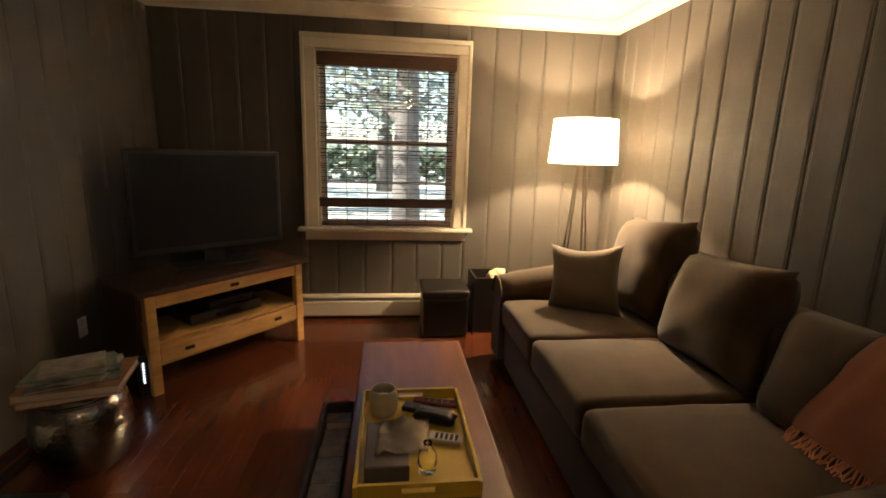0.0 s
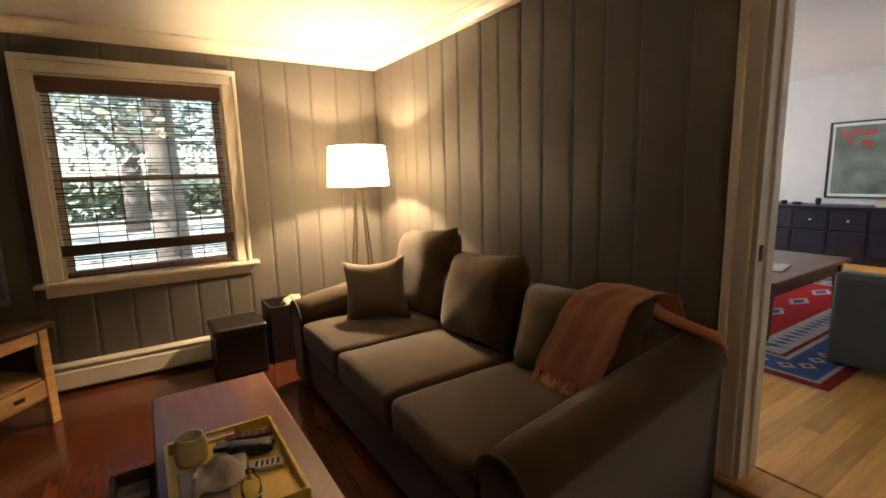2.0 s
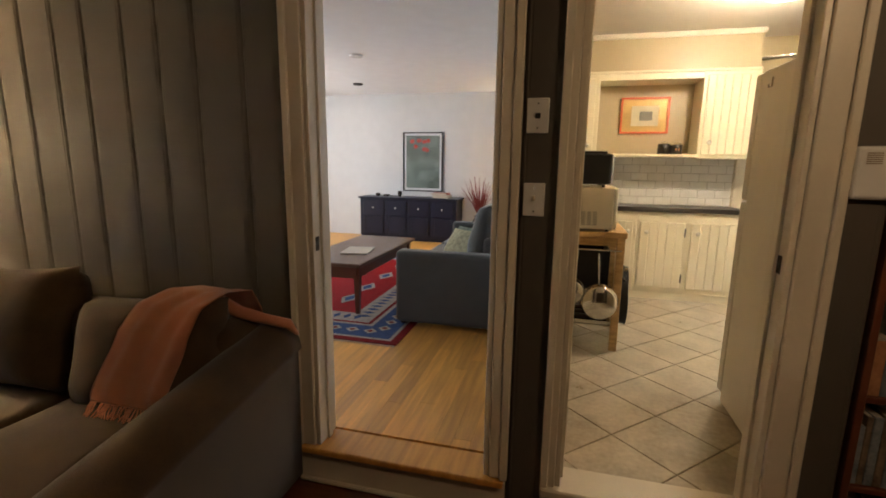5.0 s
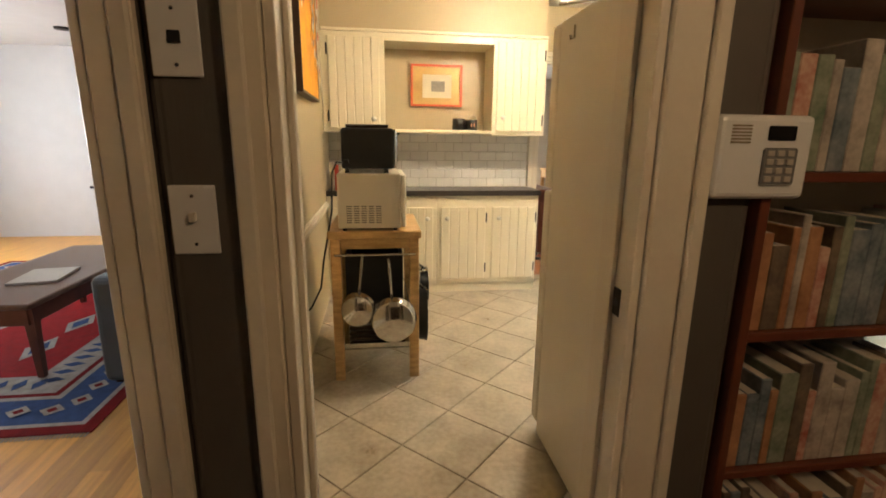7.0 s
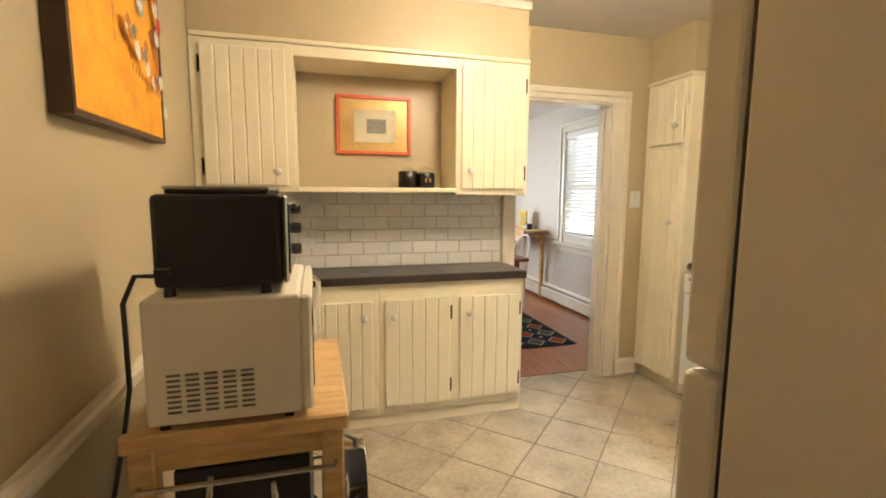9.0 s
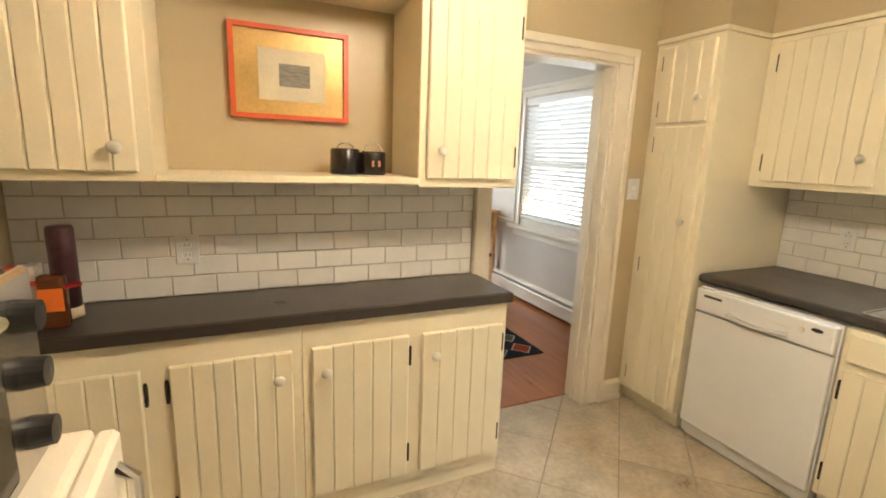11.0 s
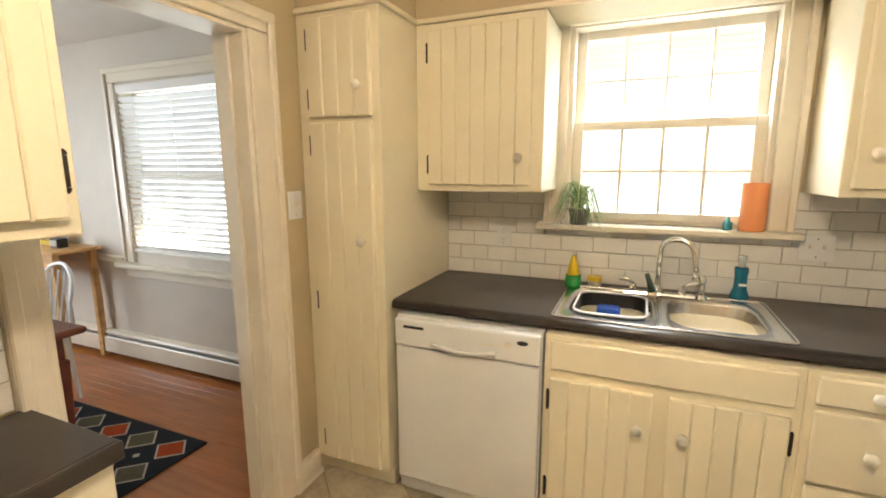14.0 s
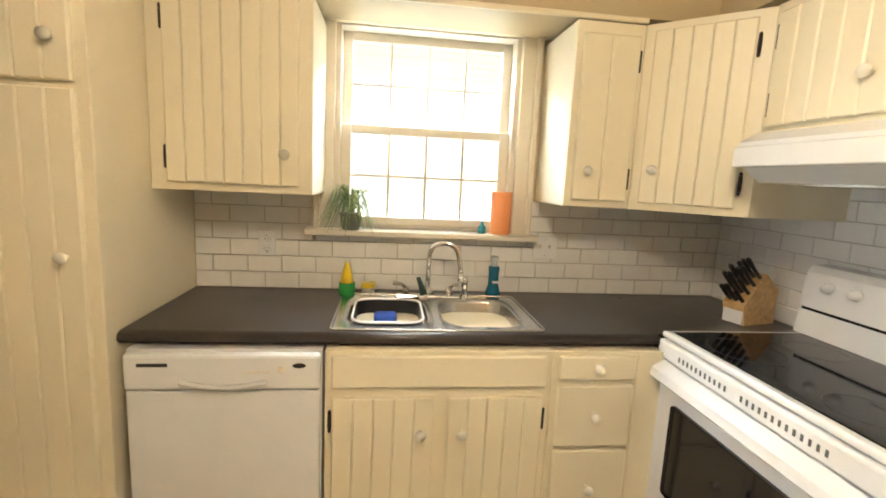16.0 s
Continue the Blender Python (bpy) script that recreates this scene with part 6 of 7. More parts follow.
for a, b_ in bowls:
    bm = bmesh.new()
    mid = 4.9575
    ox0, ox1 = (SOX0, mid) if a < 4.9 else (mid, SOX1)
    outer = []
    inner = rrect(a, -1.93, b_, -1.585, 0.09)
    cx, cy = (a + b_) / 2, -1.76
    for x, y in inner:
        dx, dy = x - cx, y - cy
        s_ = min(((ox1 - cx) if dx > 0 else (cx - ox0)) / max(abs(dx), 1e-6), ((SOY1 - cy) if dy > 0 else (cy - SOY0)) / max(abs(dy), 1e-6))
        outer.append((cx + dx * s_, cy + dy * s_))
    rings = [[bm.verts.new((x, y, RZ - 0.0025)) for x, y in outer], [bm.verts.new((x, y, RZ)) for x, y in inner]]
    for zz, sc in ((-0.012, 0.97), (-0.12, 0.93), (-0.15, 0.86), (-0.158, 0.6)):
        rings.append([bm.verts.new((cx + (x - cx) * sc, cy + (y - cy) * sc, RZ + zz)) for x, y in inner])
    for q, w_ in zip(rings, rings[1:]):
        n_ = len(q)
        for k in range(n_):
            bm.faces.new((q[k], q[(k + 1) % n_], w_[(k + 1) % n_], w_[k]))
    bm.faces.new(rings[-1])
    bmesh.ops.recalc_face_normals(bm, faces=bm.faces)
    bmesh.ops.reverse_faces(bm, faces=bm.faces)
    part("bowl", bm, STEEL, si, world=True, smooth=True)
bm = bmesh.new()
rim = rrect(SOX0, SOY0, SOX1, SOY1, 0.02, 3)
tube([(x, y, RZ - 0.001) for x, y in rim], 0.005, 6, bm=bm, closed=True)
part("rim", bm, STEEL, si, world=True, smooth=True)
for a, b_ in bowls:
    part("drain", lathe([(0, 0), (0.04, 0), (0.038, 0.003), (0.02, 0.001), (0, 0.001)], 20, at=((a + b_) / 2, -1.76, RZ - 0.1575)), CHROME, si, world=True)

fa = thing("faucet", pose(4.97, -1.96, RZ), "chrome gooseneck faucet with two lever handles", "faucet")
part("deck_plate", box(4.82, -1.985, RZ + 0.0005, 5.10, -1.94, RZ + 0.014, 0.006, 2), CHROME, fa, world=True)
arc = [(4.965, -1.962, RZ + 0.014), (4.965, -1.962, RZ + 0.14), (4.962, -1.955, RZ + 0.20)]
for k in range(1, 9):
    a = math.pi * (1 - k / 8.6)
    arc.append((4.905 - 0.060 * math.cos(a), -1.925 + 0.03 * (k / 8), RZ + 0.205 + 0.055 * math.sin(a)))
arc += [(4.838, -1.885, RZ + 0.165), (4.835, -1.883, RZ + 0.13)]
part("spout", tube(arc, 0.011, 12), CHROME, fa, world=True, smooth=True)
part("spray_head", tube([(4.835, -1.883, RZ + 0.135), (4.832, -1.88, RZ + 0.10)], [0.013, 0.016], 12), CHROME, fa, world=True, smooth=True)
part("collar", lathe([(0, 0.0145), (0.026, 0.0145), (0.024, 0.03), (0.014, 0.05), (0, 0.05)], 18, at=(4.965, -1.962, RZ)), CHROME, fa, world=True, smooth=True)
for x, s_ in ((5.06, 1), (4.87, -1)):
    h_ = part("handle", lathe([(0, 0.0145), (0.018, 0.0145), (0.014, 0.045), (0, 0.05)], 14, at=(x, -1.962, RZ)), CHROME, fa, world=True, smooth=True)
    part("lever", tube([(x, -1.962, RZ + 0.045), (x + 0.02 * s_, -1.955, RZ + 0.062), (x + 0.055 * s_, -1.95, RZ + 0.068)], [0.008, 0.008, 0.010], 8), CHROME, h_, world=True, smooth=True)
sp = thing("side_sprayer", pose(4.80, -1.965, RZ), "chrome side sprayer beside the faucet", "sprayer")
part("base", lathe([(0, 0.0005), (0.02, 0.0005), (0.016, 0.02), (0, 0.02)], 14, at=(4.80, -1.965, RZ)), CHROME, sp, world=True)
part("wand", lathe([(0.011, 0.0205), (0.013, 0.06), (0.015, 0.085), (0.010, 0.10), (0, 0.10)], 14, at=(4.80, -1.965, RZ)), CHROME, sp, world=True, smooth=True)
sb = thing("scrub_brush", pose(4.995, -1.93, RZ), "dark green dish brush leaning on the faucet", "brush")
part("head", box(4.965, -1.945, RZ + 0.0005, 5.005, -1.905, RZ + 0.022, 0.008), surf("cream_bristle", (0.55, 0.5, 0.4), 0.9), sb, world=True)
part("grip", tube([(4.985, -1.925, RZ + 0.022), (4.995, -1.93, RZ + 0.06), (5.01, -1.935, RZ + 0.10)], [0.016, 0.012, 0.009], 8), surf("dark_green_plastic", (0.02, 0.05, 0.04), 0.4), sb, world=True, smooth=True)


def soap(name, x, y, z, prof, colours, label, cap=None):
    t = thing(name, pose(x, y, z), label, "bottle")
    for nm, (lo, hi), mt_ in colours:
        p_ = [q for q in prof if lo <= q[1] <= hi]
        part(nm, lathe([(0, p_[0][1])] + p_ + [(0, p_[-1][1])], 20, at=(x, y, z)), mt_, t, world=True, smooth=True)
    return t


GRN, YEL = surf("green_soap", (0.02, 0.30, 0.06), 0.2), surf("yellow_plastic", (0.72, 0.52, 0.02), 0.3)
soap("dish_soap", 5.315, -1.99, TOP + 0.0005, [(0.032, 0.0), (0.036, 0.02), (0.034, 0.06), (0.030, 0.0601), (0.022, 0.10), (0.012, 0.135), (0.010, 0.15), (0.006, 0.151), (0.006, 0.165)], [("liquid", (0, 0.0600), GRN), ("upper", (0.0601, 0.15), YEL), ("cap", (0.151, 0.17), surf("clear_cap", (0.7, 0.7, 0.6), 0.3))], "green and yellow dish soap bottle by the sink")
sg = thing("soap_tub", pose(5.225, -2.03, TOP), "small tub with a yellow lid by the sink", "tub")
part("tub", lathe([(0, 0.0005), (0.028, 0.0005), (0.030, 0.03), (0, 0.03)], 18, at=(5.225, -2.035, TOP)), surf("milky_plastic", (0.5, 0.48, 0.38), 0.4), sg, world=True, smooth=True)
part("lid", lathe([(0, 0.0305), (0.033, 0.0305), (0.033, 0.048), (0, 0.05)], 18, at=(5.225, -2.035, TOP)), YEL, sg, world=True)
BLU = surf("blue_plastic", (0.01, 0.12, 0.20), 0.25)
soap("hand_soap", 4.655, -2.03, TOP + 0.0005, [(0.034, 0.0), (0.034, 0.02), (0.024, 0.05), (0.023, 0.10), (0.026, 0.13), (0.024, 0.14), (0.012, 0.141), (0.012, 0.165), (0.018, 0.18), (0.016, 0.19)], [("bottle", (0, 0.14), BLU), ("pump", (0.141, 0.2), surf("clear_pump", (0.55, 0.6, 0.6), 0.2))], "blue hand soap bottle with a clear cap")
tagged(part("label_mark", box(4.635, -2.0055, TOP + 0.065, 4.665, -2.0035, TOP + 0.075), WHITE, bpy.data.objects["hand_soap"], world=True), "pale printed bar")
bk = thing("dish_basket", pose(5.14, -1.75, RZ), "black and white wire dish basket in the sink", "dish basket")
ring = rrect(5.005, -1.90, 5.265, -1.60, 0.06)
part("top_wire", tube([(x, y, RZ + 0.008) for x, y in ring], 0.005, 6, closed=True), WHITE, bk, world=True, smooth=True)
bm = bmesh.new()
rings = []
for sc, zz in ((1.0, 0.004), (0.95, -0.09), (0.9, -0.098), (0.4, -0.099)):
    rings.append([bm.verts.new((5.135 + (x - 5.135) * sc, -1.75 + (y + 1.75) * sc, RZ + zz)) for x, y in ring])
for q, w_ in zip(rings, rings[1:]):
    for k in range(len(q)):
        bm.faces.new((q[k], q[(k + 1) % len(q)], w_[(k + 1) % len(q)], w_[k]))
bm.faces.new(rings[-1])
part("tub", bm, BLACK, bk, world=True)
spg = thing("sponge", pose(5.15, -1.74, RZ - 0.09), "blue sponge in the dish basket", "sponge")
part("foam", box(5.10, -1.83, RZ - 0.0975, 5.19, -1.76, RZ - 0.02, 0.012, 2), surf("blue_foam", (0.01, 0.06, 0.35), 0.9, bump=1.0, bscale=200), spg, world=True)

# window sill
SZ = WIN_K[1] + 0.0005
pl = thing("spider_plant", pose(5.31, KS + 0.045, SZ), "spider plant in a small dark pot on the sill", "plant")
part("pot", lathe([(0, 0.0), (0.038, 0.0), (0.05, 0.07), (0.052, 0.075), (0.046, 0.075), (0.04, 0.06), (0, 0.06)], 20, at=(5.31, KS + 0.045, SZ)), surf("grey_clay", (0.15, 0.15, 0.13), 0.7), pl, world=True, smooth=True)
LEAF = surf("spider_leaf", (0.13, 0.24, 0.08), 0.45, var=0.3, scale=60, col2=(0.30, 0.40, 0.20))
rl = random.Random(5)
for i in range(84):
    a = rl.uniform(0, 2 * math.pi)
    L_ = rl.uniform(0.08, 0.19)
    up_ = rl.uniform(0.05, 0.14)
    b = bmesh.new()
    prev = None
    for k in range(8):
        u = k / 7
        r_ = L_ * u * (0.75 if math.sin(a) < 0 else 1)
        x = 5.31 + r_ * math.cos(a)
        y = KS + 0.05 + 0.55 * r_ * math.sin(a)
        z = SZ + 0.07 + up_ * math.sin(min(1, u * 1.25) * math.pi * 0.75) * 1.2 - 0.13 * u * u
        w_ = 0.005 * (1 - u) + 0.0008
        q = (b.verts.new((x - w_ * math.sin(a), y + w_ * math.cos(a), z)), b.verts.new((x, y, z - w_ * 0.5)), b.verts.new((x + w_ * math.sin(a), y - w_ * math.cos(a), z)))
        if prev:
            b.faces.new((prev[0], prev[1], q[1], q[0]))
            b.faces.new((prev[1], prev[2], q[2], q[1]))
        prev = q
    part("leaf", b, LEAF, pl, world=True, smooth=True)
cdl = thing("pillar_candle", pose(4.63, KS + 0.03, SZ), "tall orange pillar candle on the window sill", "candle")
part("candle", lathe([(0, 0.0), (0.046, 0.0), (0.047, 0.01), (0.047, 0.195), (0.044, 0.20), (0.02, 0.192), (0, 0.192)], 28, at=(4.63, KS + 0.03, SZ)), surf("orange_wax", (0.75, 0.28, 0.10), 0.5, var=0.05), cdl, world=True, smooth=True)
sb2 = thing("small_bottle", pose(4.71, KS + 0.03, SZ), "small turquoise bottle on the window sill", "bottle")
part("body", lathe([(0, 0), (0.018, 0), (0.018, 0.03), (0.008, 0.04), (0.008, 0.055), (0, 0.056)], 14, at=(4.715, KS + 0.03, SZ)), surf("turquoise_glass", (0.05, 0.30, 0.36), 0.2), sb2, world=True, smooth=True)

# knife block
kb = thing("knife_block", pose(3.700, -1.730, TOP, 0, 0, 105), "light wooden knife block full of black-handled knives", "knife block")
part("block", extrude_profile([(0.125, 0.0), (-0.05, 0.0), (-0.065, 0.085), (0.045, 0.215), (0.13, 0.145)], 0.085), MAPLE, kb)
part("front_label", box(0.004, -0.062, 0.004, 0.081, -0.055, 0.06), WHITE, kb)
rk_ = random.Random(5)
for i in range(3):
    for j in range(4):
        x, u = 0.018 + i * 0.025, 0.12 + j * 0.25
        y, z = -0.065 + 0.110 * u, 0.085 + 0.130 * u
        g = rk_.uniform(0.75, 1.15) * (0.8 if j == 0 else 1.0)
        part("knife_handle", tube([(x, y, z), (x, y - 0.035 * g, z + 0.03 * g), (x + rk_.uniform(-0.003, 0.003), y - 0.075 * g, z + 0.072 * g), (x, y - 0.082 * g, z + 0.078 * g)], [0.008, 0.0075, 0.010, 0.006], 8), BLACK, kb, smooth=True)

ROOM = HOUSE
# ---------- living room ----------
rg = thing("area_rug", pose(6.0, 3.2, K), "red oriental rug with blue and ivory borders", "rug")
RX0, RX1, RY0, RY1 = 4.38, 7.6, 2.06, 4.6
RM = {n: surf("rug_" + n, c, 0.95, var=0.25, scale=25, bump=0.8, bscale=260, spec=0.1) for n, c in (("red", (0.32, 0.012, 0.015)), ("blue", (0.05, 0.09, 0.22)), ("ivory", (0.42, 0.38, 0.34)), ("dark_red", (0.20, 0.01, 0.012)))}
for i, (inset, col) in enumerate(((0.0, "dark_red"), (0.06, "ivory"), (0.085, "blue"), (0.30, "ivory"), (0.33, "dark_red"), (0.36, "ivory"), (0.55, "red"))):
    part(("border", "stripe", "band", "stripe", "stripe", "band", "field")[i], box(RX0 + inset, RY0 + inset, K + 0.0005, RX1 - inset, RY1 - inset, K + 0.006 + 0.0008 * i), RM[col], rg, world=True)
bm_i, bm_b, bm_d = bmesh.new(), bmesh.new(), bmesh.new()


def diamond(bm, x, y, w, h, z):
    bm.faces.new([bm.verts.new(p) for p in ((x - w, y, z), (x, y - h, z), (x + w, y, z), (x, y + h, z))])


zt = K + 0.0125
for k in range(20):
    t_ = (k + 0.5) / 20
    for yy in (RY0 + 0.19, RY1 - 0.19):
        diamond(bm_i, RX0 + 0.2 + (RX1 - RX0 - 0.4) * t_, yy, 0.055, 0.05, zt)
        diamond(bm_d, RX0 + 0.2 + (RX1 - RX0 - 0.4) * t_, yy, 0.025, 0.024, zt + 0.0006)
for k in range(15):
    t_ = (k + 0.5) / 15
    for xx in (RX0 + 0.19, RX1 - 0.19):
        diamond(bm_i, xx, RY0 + 0.2 + (RY1 - RY0 - 0.4) * t_, 0.05, 0.055, zt)
        diamond(bm_d, xx, RY0 + 0.2 + (RY1 - RY0 - 0.4) * t_, 0.024, 0.025, zt + 0.0006)
for k in range(26):
    t_ = (k + 0.5) / 26
    for yy in (RY0 + 0.455, RY1 - 0.455):
        diamond(bm_b, RX0 + 0.45 + (RX1 - RX0 - 0.9) * t_, yy, 0.03, 0.06, zt)
for k in range(18):
    t_ = (k + 0.5) / 18
    for xx in (RX0 + 0.455, RX1 - 0.455):
        diamond(bm_b, xx, RY0 + 0.45 + (RY1 - RY0 - 0.9) * t_, 0.06, 0.03, zt)
for x in (5.3, 5.7, 6.2, 6.7):
    for y in (2.85, 3.35, 3.85):
        diamond(bm_i, x, y, 0.17, 0.08, zt)
        diamond(bm_b, x, y, 0.10, 0.045, zt + 0.0006)
for bm, n_ in ((bm_i, "ivory"), (bm_b, "blue"), (bm_d, "dark_red")):
    tagged(part("motif", bm, RM[n_], rg, world=True), kind="stuff")
bm = bmesh.new()
for k in range(150):
    y = RY0 + 0.01 + k * (RY1 - RY0 - 0.02) / 150
    box(RX0 - 0.03, y, K + 0.0005, RX0 - 0.0005, y + 0.007, K + 0.003, bm=bm)
tagged(part("fringe", bm, RM["ivory"], rg, world=True), kind="stuff")

lt = thing("coffee_table", pose(5.6, 2.9, K), "long brown wooden coffee table on a red rug", "coffee table")
LX0, LX1, LY0, LY1, LZ = 4.83, 6.25, 2.53, 3.15, 0.625
TBR = surf("walnut_brown", (0.13, 0.06, 0.032), 0.35, var=0.25, stretch=(1, 6, 1))
part("tabletop", box(LX0, LY0, LZ - 0.03, LX1, LY1, LZ, 0.006), TBR, lt, world=True)
part("apron", box(LX0 + 0.05, LY0 + 0.05, LZ - 0.13, LX1 - 0.05, LY1 - 0.05, LZ - 0.0305), RED_WOOD, lt, world=True)
for x in (LX0 + 0.06, LX1 - 0.12):
    for y in (LY0 + 0.03, LY1 - 0.09):
        part("leg", tube([(x + 0.03, y + 0.03, K + 0.012), (x + 0.03, y + 0.03, K + 0.25), (x + 0.03, y + 0.03, LZ - 0.031)], [0.022, 0.03, 0.04], 4), RED_WOOD, lt, world=True)
bkk = book(pose(5.35, 2.78, LZ + 0.0005, 0, 0, 10), 0.32, 0.24, 0.012, surf("pale_magazine", (0.5, 0.46, 0.4), 0.4), "magazines on the living room table", "pale magazine lying on the coffee table")

ROOM = room(1, 0, 1, -0.05)
gs = thing("sofa", pose(5.7, 1.85, K), "blue-grey upholstered sofa with its arm to the doorway", "sofa")
GX0, GX1 = 4.77, 6.75
part("base", box(GX0 + 0.12, 1.46, K + 0.09, GX1 - 0.12, 2.22, K + 0.30, 0.02), GREY_SOFA, gs, world=True)
part("backrest", box(GX0 + 0.13, 1.40, K + 0.25, GX1 - 0.13, 1.62, K + 0.70, 0.05, 3), GREY_SOFA, gs, world=True)
for x in (GX0, GX1 - 0.14):
    part("arm", box(x, 1.41, K + 0.03, x + 0.14, 2.26, K + 0.59, 0.035, 3), GREY_SOFA, gs, world=True, smooth=False)
for i in range(3):
    x = GX0 + 0.15 + i * 0.565
    part("seat_cushion", box(x, 1.62, K + 0.30, x + 0.55, 2.26, K + 0.44, 0.04, 3), GREY_SOFA, gs, world=True)
    bm = pillow_mesh(0.56, 0.52, 0.24, 10, 0.5, seed=i)
    bm.transform(pose(x + 0.28, 1.68, K + 0.43) @ pose(0, 0, 0, 12))
    part("back_cushion", bm, GREY_SOFA, gs, world=True, smooth=True)
for x in (GX0 + 0.05, GX1 - 0.1):
    for y in (1.46, 2.18):
        part("foot", box(x, y, K, x + 0.05, y + 0.05, K + 0.0295), DARKWOOD, gs, world=True)
for i, (x, c) in enumerate(((5.02, (0.35, 0.34, 0.22)), (5.18, (0.16, 0.2, 0.17)))):
    pq = thing("throw_pillow", pose(x, 1.85, K + 0.45), ("pale green" if i == 0 else "grey-green") + " patterned throw pillow on the sofa", "pillow")
    bm = pillow_mesh(0.40, 0.32, 0.13, 10, 0.6, seed=i + 4)
    bm.transform(pose(x + 0.08, 1.86, K + 0.445, 0, 0, 60) @ pose(0, 0, 0, 38))
    part("cushion", bm, surf("green_cotton", c, 0.9, var=0.4, scale=30), pq, world=True, smooth=True)

ROOM = room(1, 0, 1, -0.12)
ds = thing("dresser", pose(8.7, 3.45, K), "long navy painted dresser against the far wall", "dresser")
DX, DY0, DY1, DZ = 8.52, 2.72, 4.33, 0.875
part("body", box(DX, DY0, K + 0.06, 8.96, DY1, DZ - 0.03, 0.006), NAVY, ds, world=True)
part("plinth", box(DX + 0.03, DY0 + 0.02, K, 8.95, DY1 - 0.02, K + 0.0595), NAVY, ds, world=True)
part("top", box(DX - 0.03, DY0 - 0.03, DZ - 0.0295, 8.965, DY1 + 0.03, DZ, 0.008), NAVY, ds, world=True)
for i in range(4):
    y0 = DY0 + 0.04 + i * (DY1 - DY0 - 0.08) / 4
    for z0, z1 in ((K + 0.10, K + 0.38), (K + 0.40, DZ - 0.05)):
        d_ = part("drawer_front", box(DX - 0.014, y0 + 0.012, z0, DX - 0.0005, y0 + 0.365, z1, 0.006), NAVY, ds, world=True)
        if z0 > 0.5:
            bm = lathe([(0, 0), (0.012, 0), (0.015, 0.012), (0, 0.02)], 12)
            bm.transform(Matrix.Translation((DX - 0.0145, y0 + 0.19, (z0 + z1) / 2)) @ pose(0, 0, 0, 0, -90, 0))
            part("knob", bm, KNOB, d_, world=True)
        else:
            for a_ in (0.03, 0.31):
                part("stile", box(DX - 0.020, y0 + a_, z0 + 0.01, DX - 0.0145, y0 + a_ + 0.035, z1 - 0.01), NAVY, d_, world=True)
for i, (y, h, c) in enumerate(((3.0, 0.05, (0.5, 0.42, 0.36)), (3.02, 0.03, (0.42, 0.1, 0.08)))):
    book(pose(8.70, y, DZ + 0.0005 + 0.051 * i, 0, 0, 85), 0.26, 0.19, h, surf("dresser_book", c, 0.5), "books on the dresser", "book lying on the navy dresser")
for i, (y, r, h) in enumerate(((4.10, 0.04, 0.05), (3.95, 0.06, 0.03), (3.72, 0.035, 0.09))):
    o_ = thing("bowl", pose(8.72, y, DZ), "small dark ornament bowl on the navy dresser", "bowl", "ornaments on the dresser")
    part("bowl", lathe([(0, 0.0005), (r * 0.6, 0.0005), (r, h * 0.6), (r * 0.8, h), (r * 0.7, h), (0, h * 0.4)], 18, at=(8.72, y, DZ)), IRON, o_, world=True, smooth=True)

lp = thing("framed_poster", pose(8.95, 3.39, 1.4), "tall dark green landscape poster in a black frame", "picture")
PY0, PY1, PZ0, PZ1 = 3.06, 3.74, 0.955, 1.912
bm = bmesh.new()
for a in ((PY0, PZ0, PY0 + 0.02, PZ1), (PY1 - 0.02, PZ0, PY1, PZ1), (PY0 + 0.02, PZ0, PY1 - 0.02, PZ0 + 0.02), (PY0 + 0.02, PZ1 - 0.02, PY1 - 0.02, PZ1)):
    box(8.94, a[0], a[1], 8.966, a[2], a[3], bm=bm)
part("frame", bm, BLACK, lp, world=True)
part("mat", box(8.955, PY0 + 0.02, PZ0 + 0.02, 8.966, PY1 - 0.02, PZ1 - 0.02), WHITE, lp, world=True)
part("sheet", box(8.9525, PY0 + 0.055, PZ0 + 0.055, 8.9548, PY1 - 0.055, PZ1 - 0.055), surf("poster_print", (0.03, 0.06, 0.05), 0.3, var=0.6, scale=4, col2=(0.16, 0.2, 0.17)), lp, world=True)
for i in range(7):
    y, z = rp.uniform(3.2, 3.6), rp.uniform(1.62, 1.8)
    b = bmesh.new()
    b.faces.new([b.verts.new((8.9515, y + 0.05 * math.cos(a) * rp.uniform(.6, 1), z + 0.035 * math.sin(a))) for a in [k * math.pi / 4 for k in range(8)]])
    part("red_mark", b, SPL[0], lp, world=True)
part("glazing", box(8.947, PY0 + 0.02, PZ0 + 0.02, 8.949, PY1 - 0.02, PZ1 - 0.02), PANE, lp, world=True).visible_shadow = False

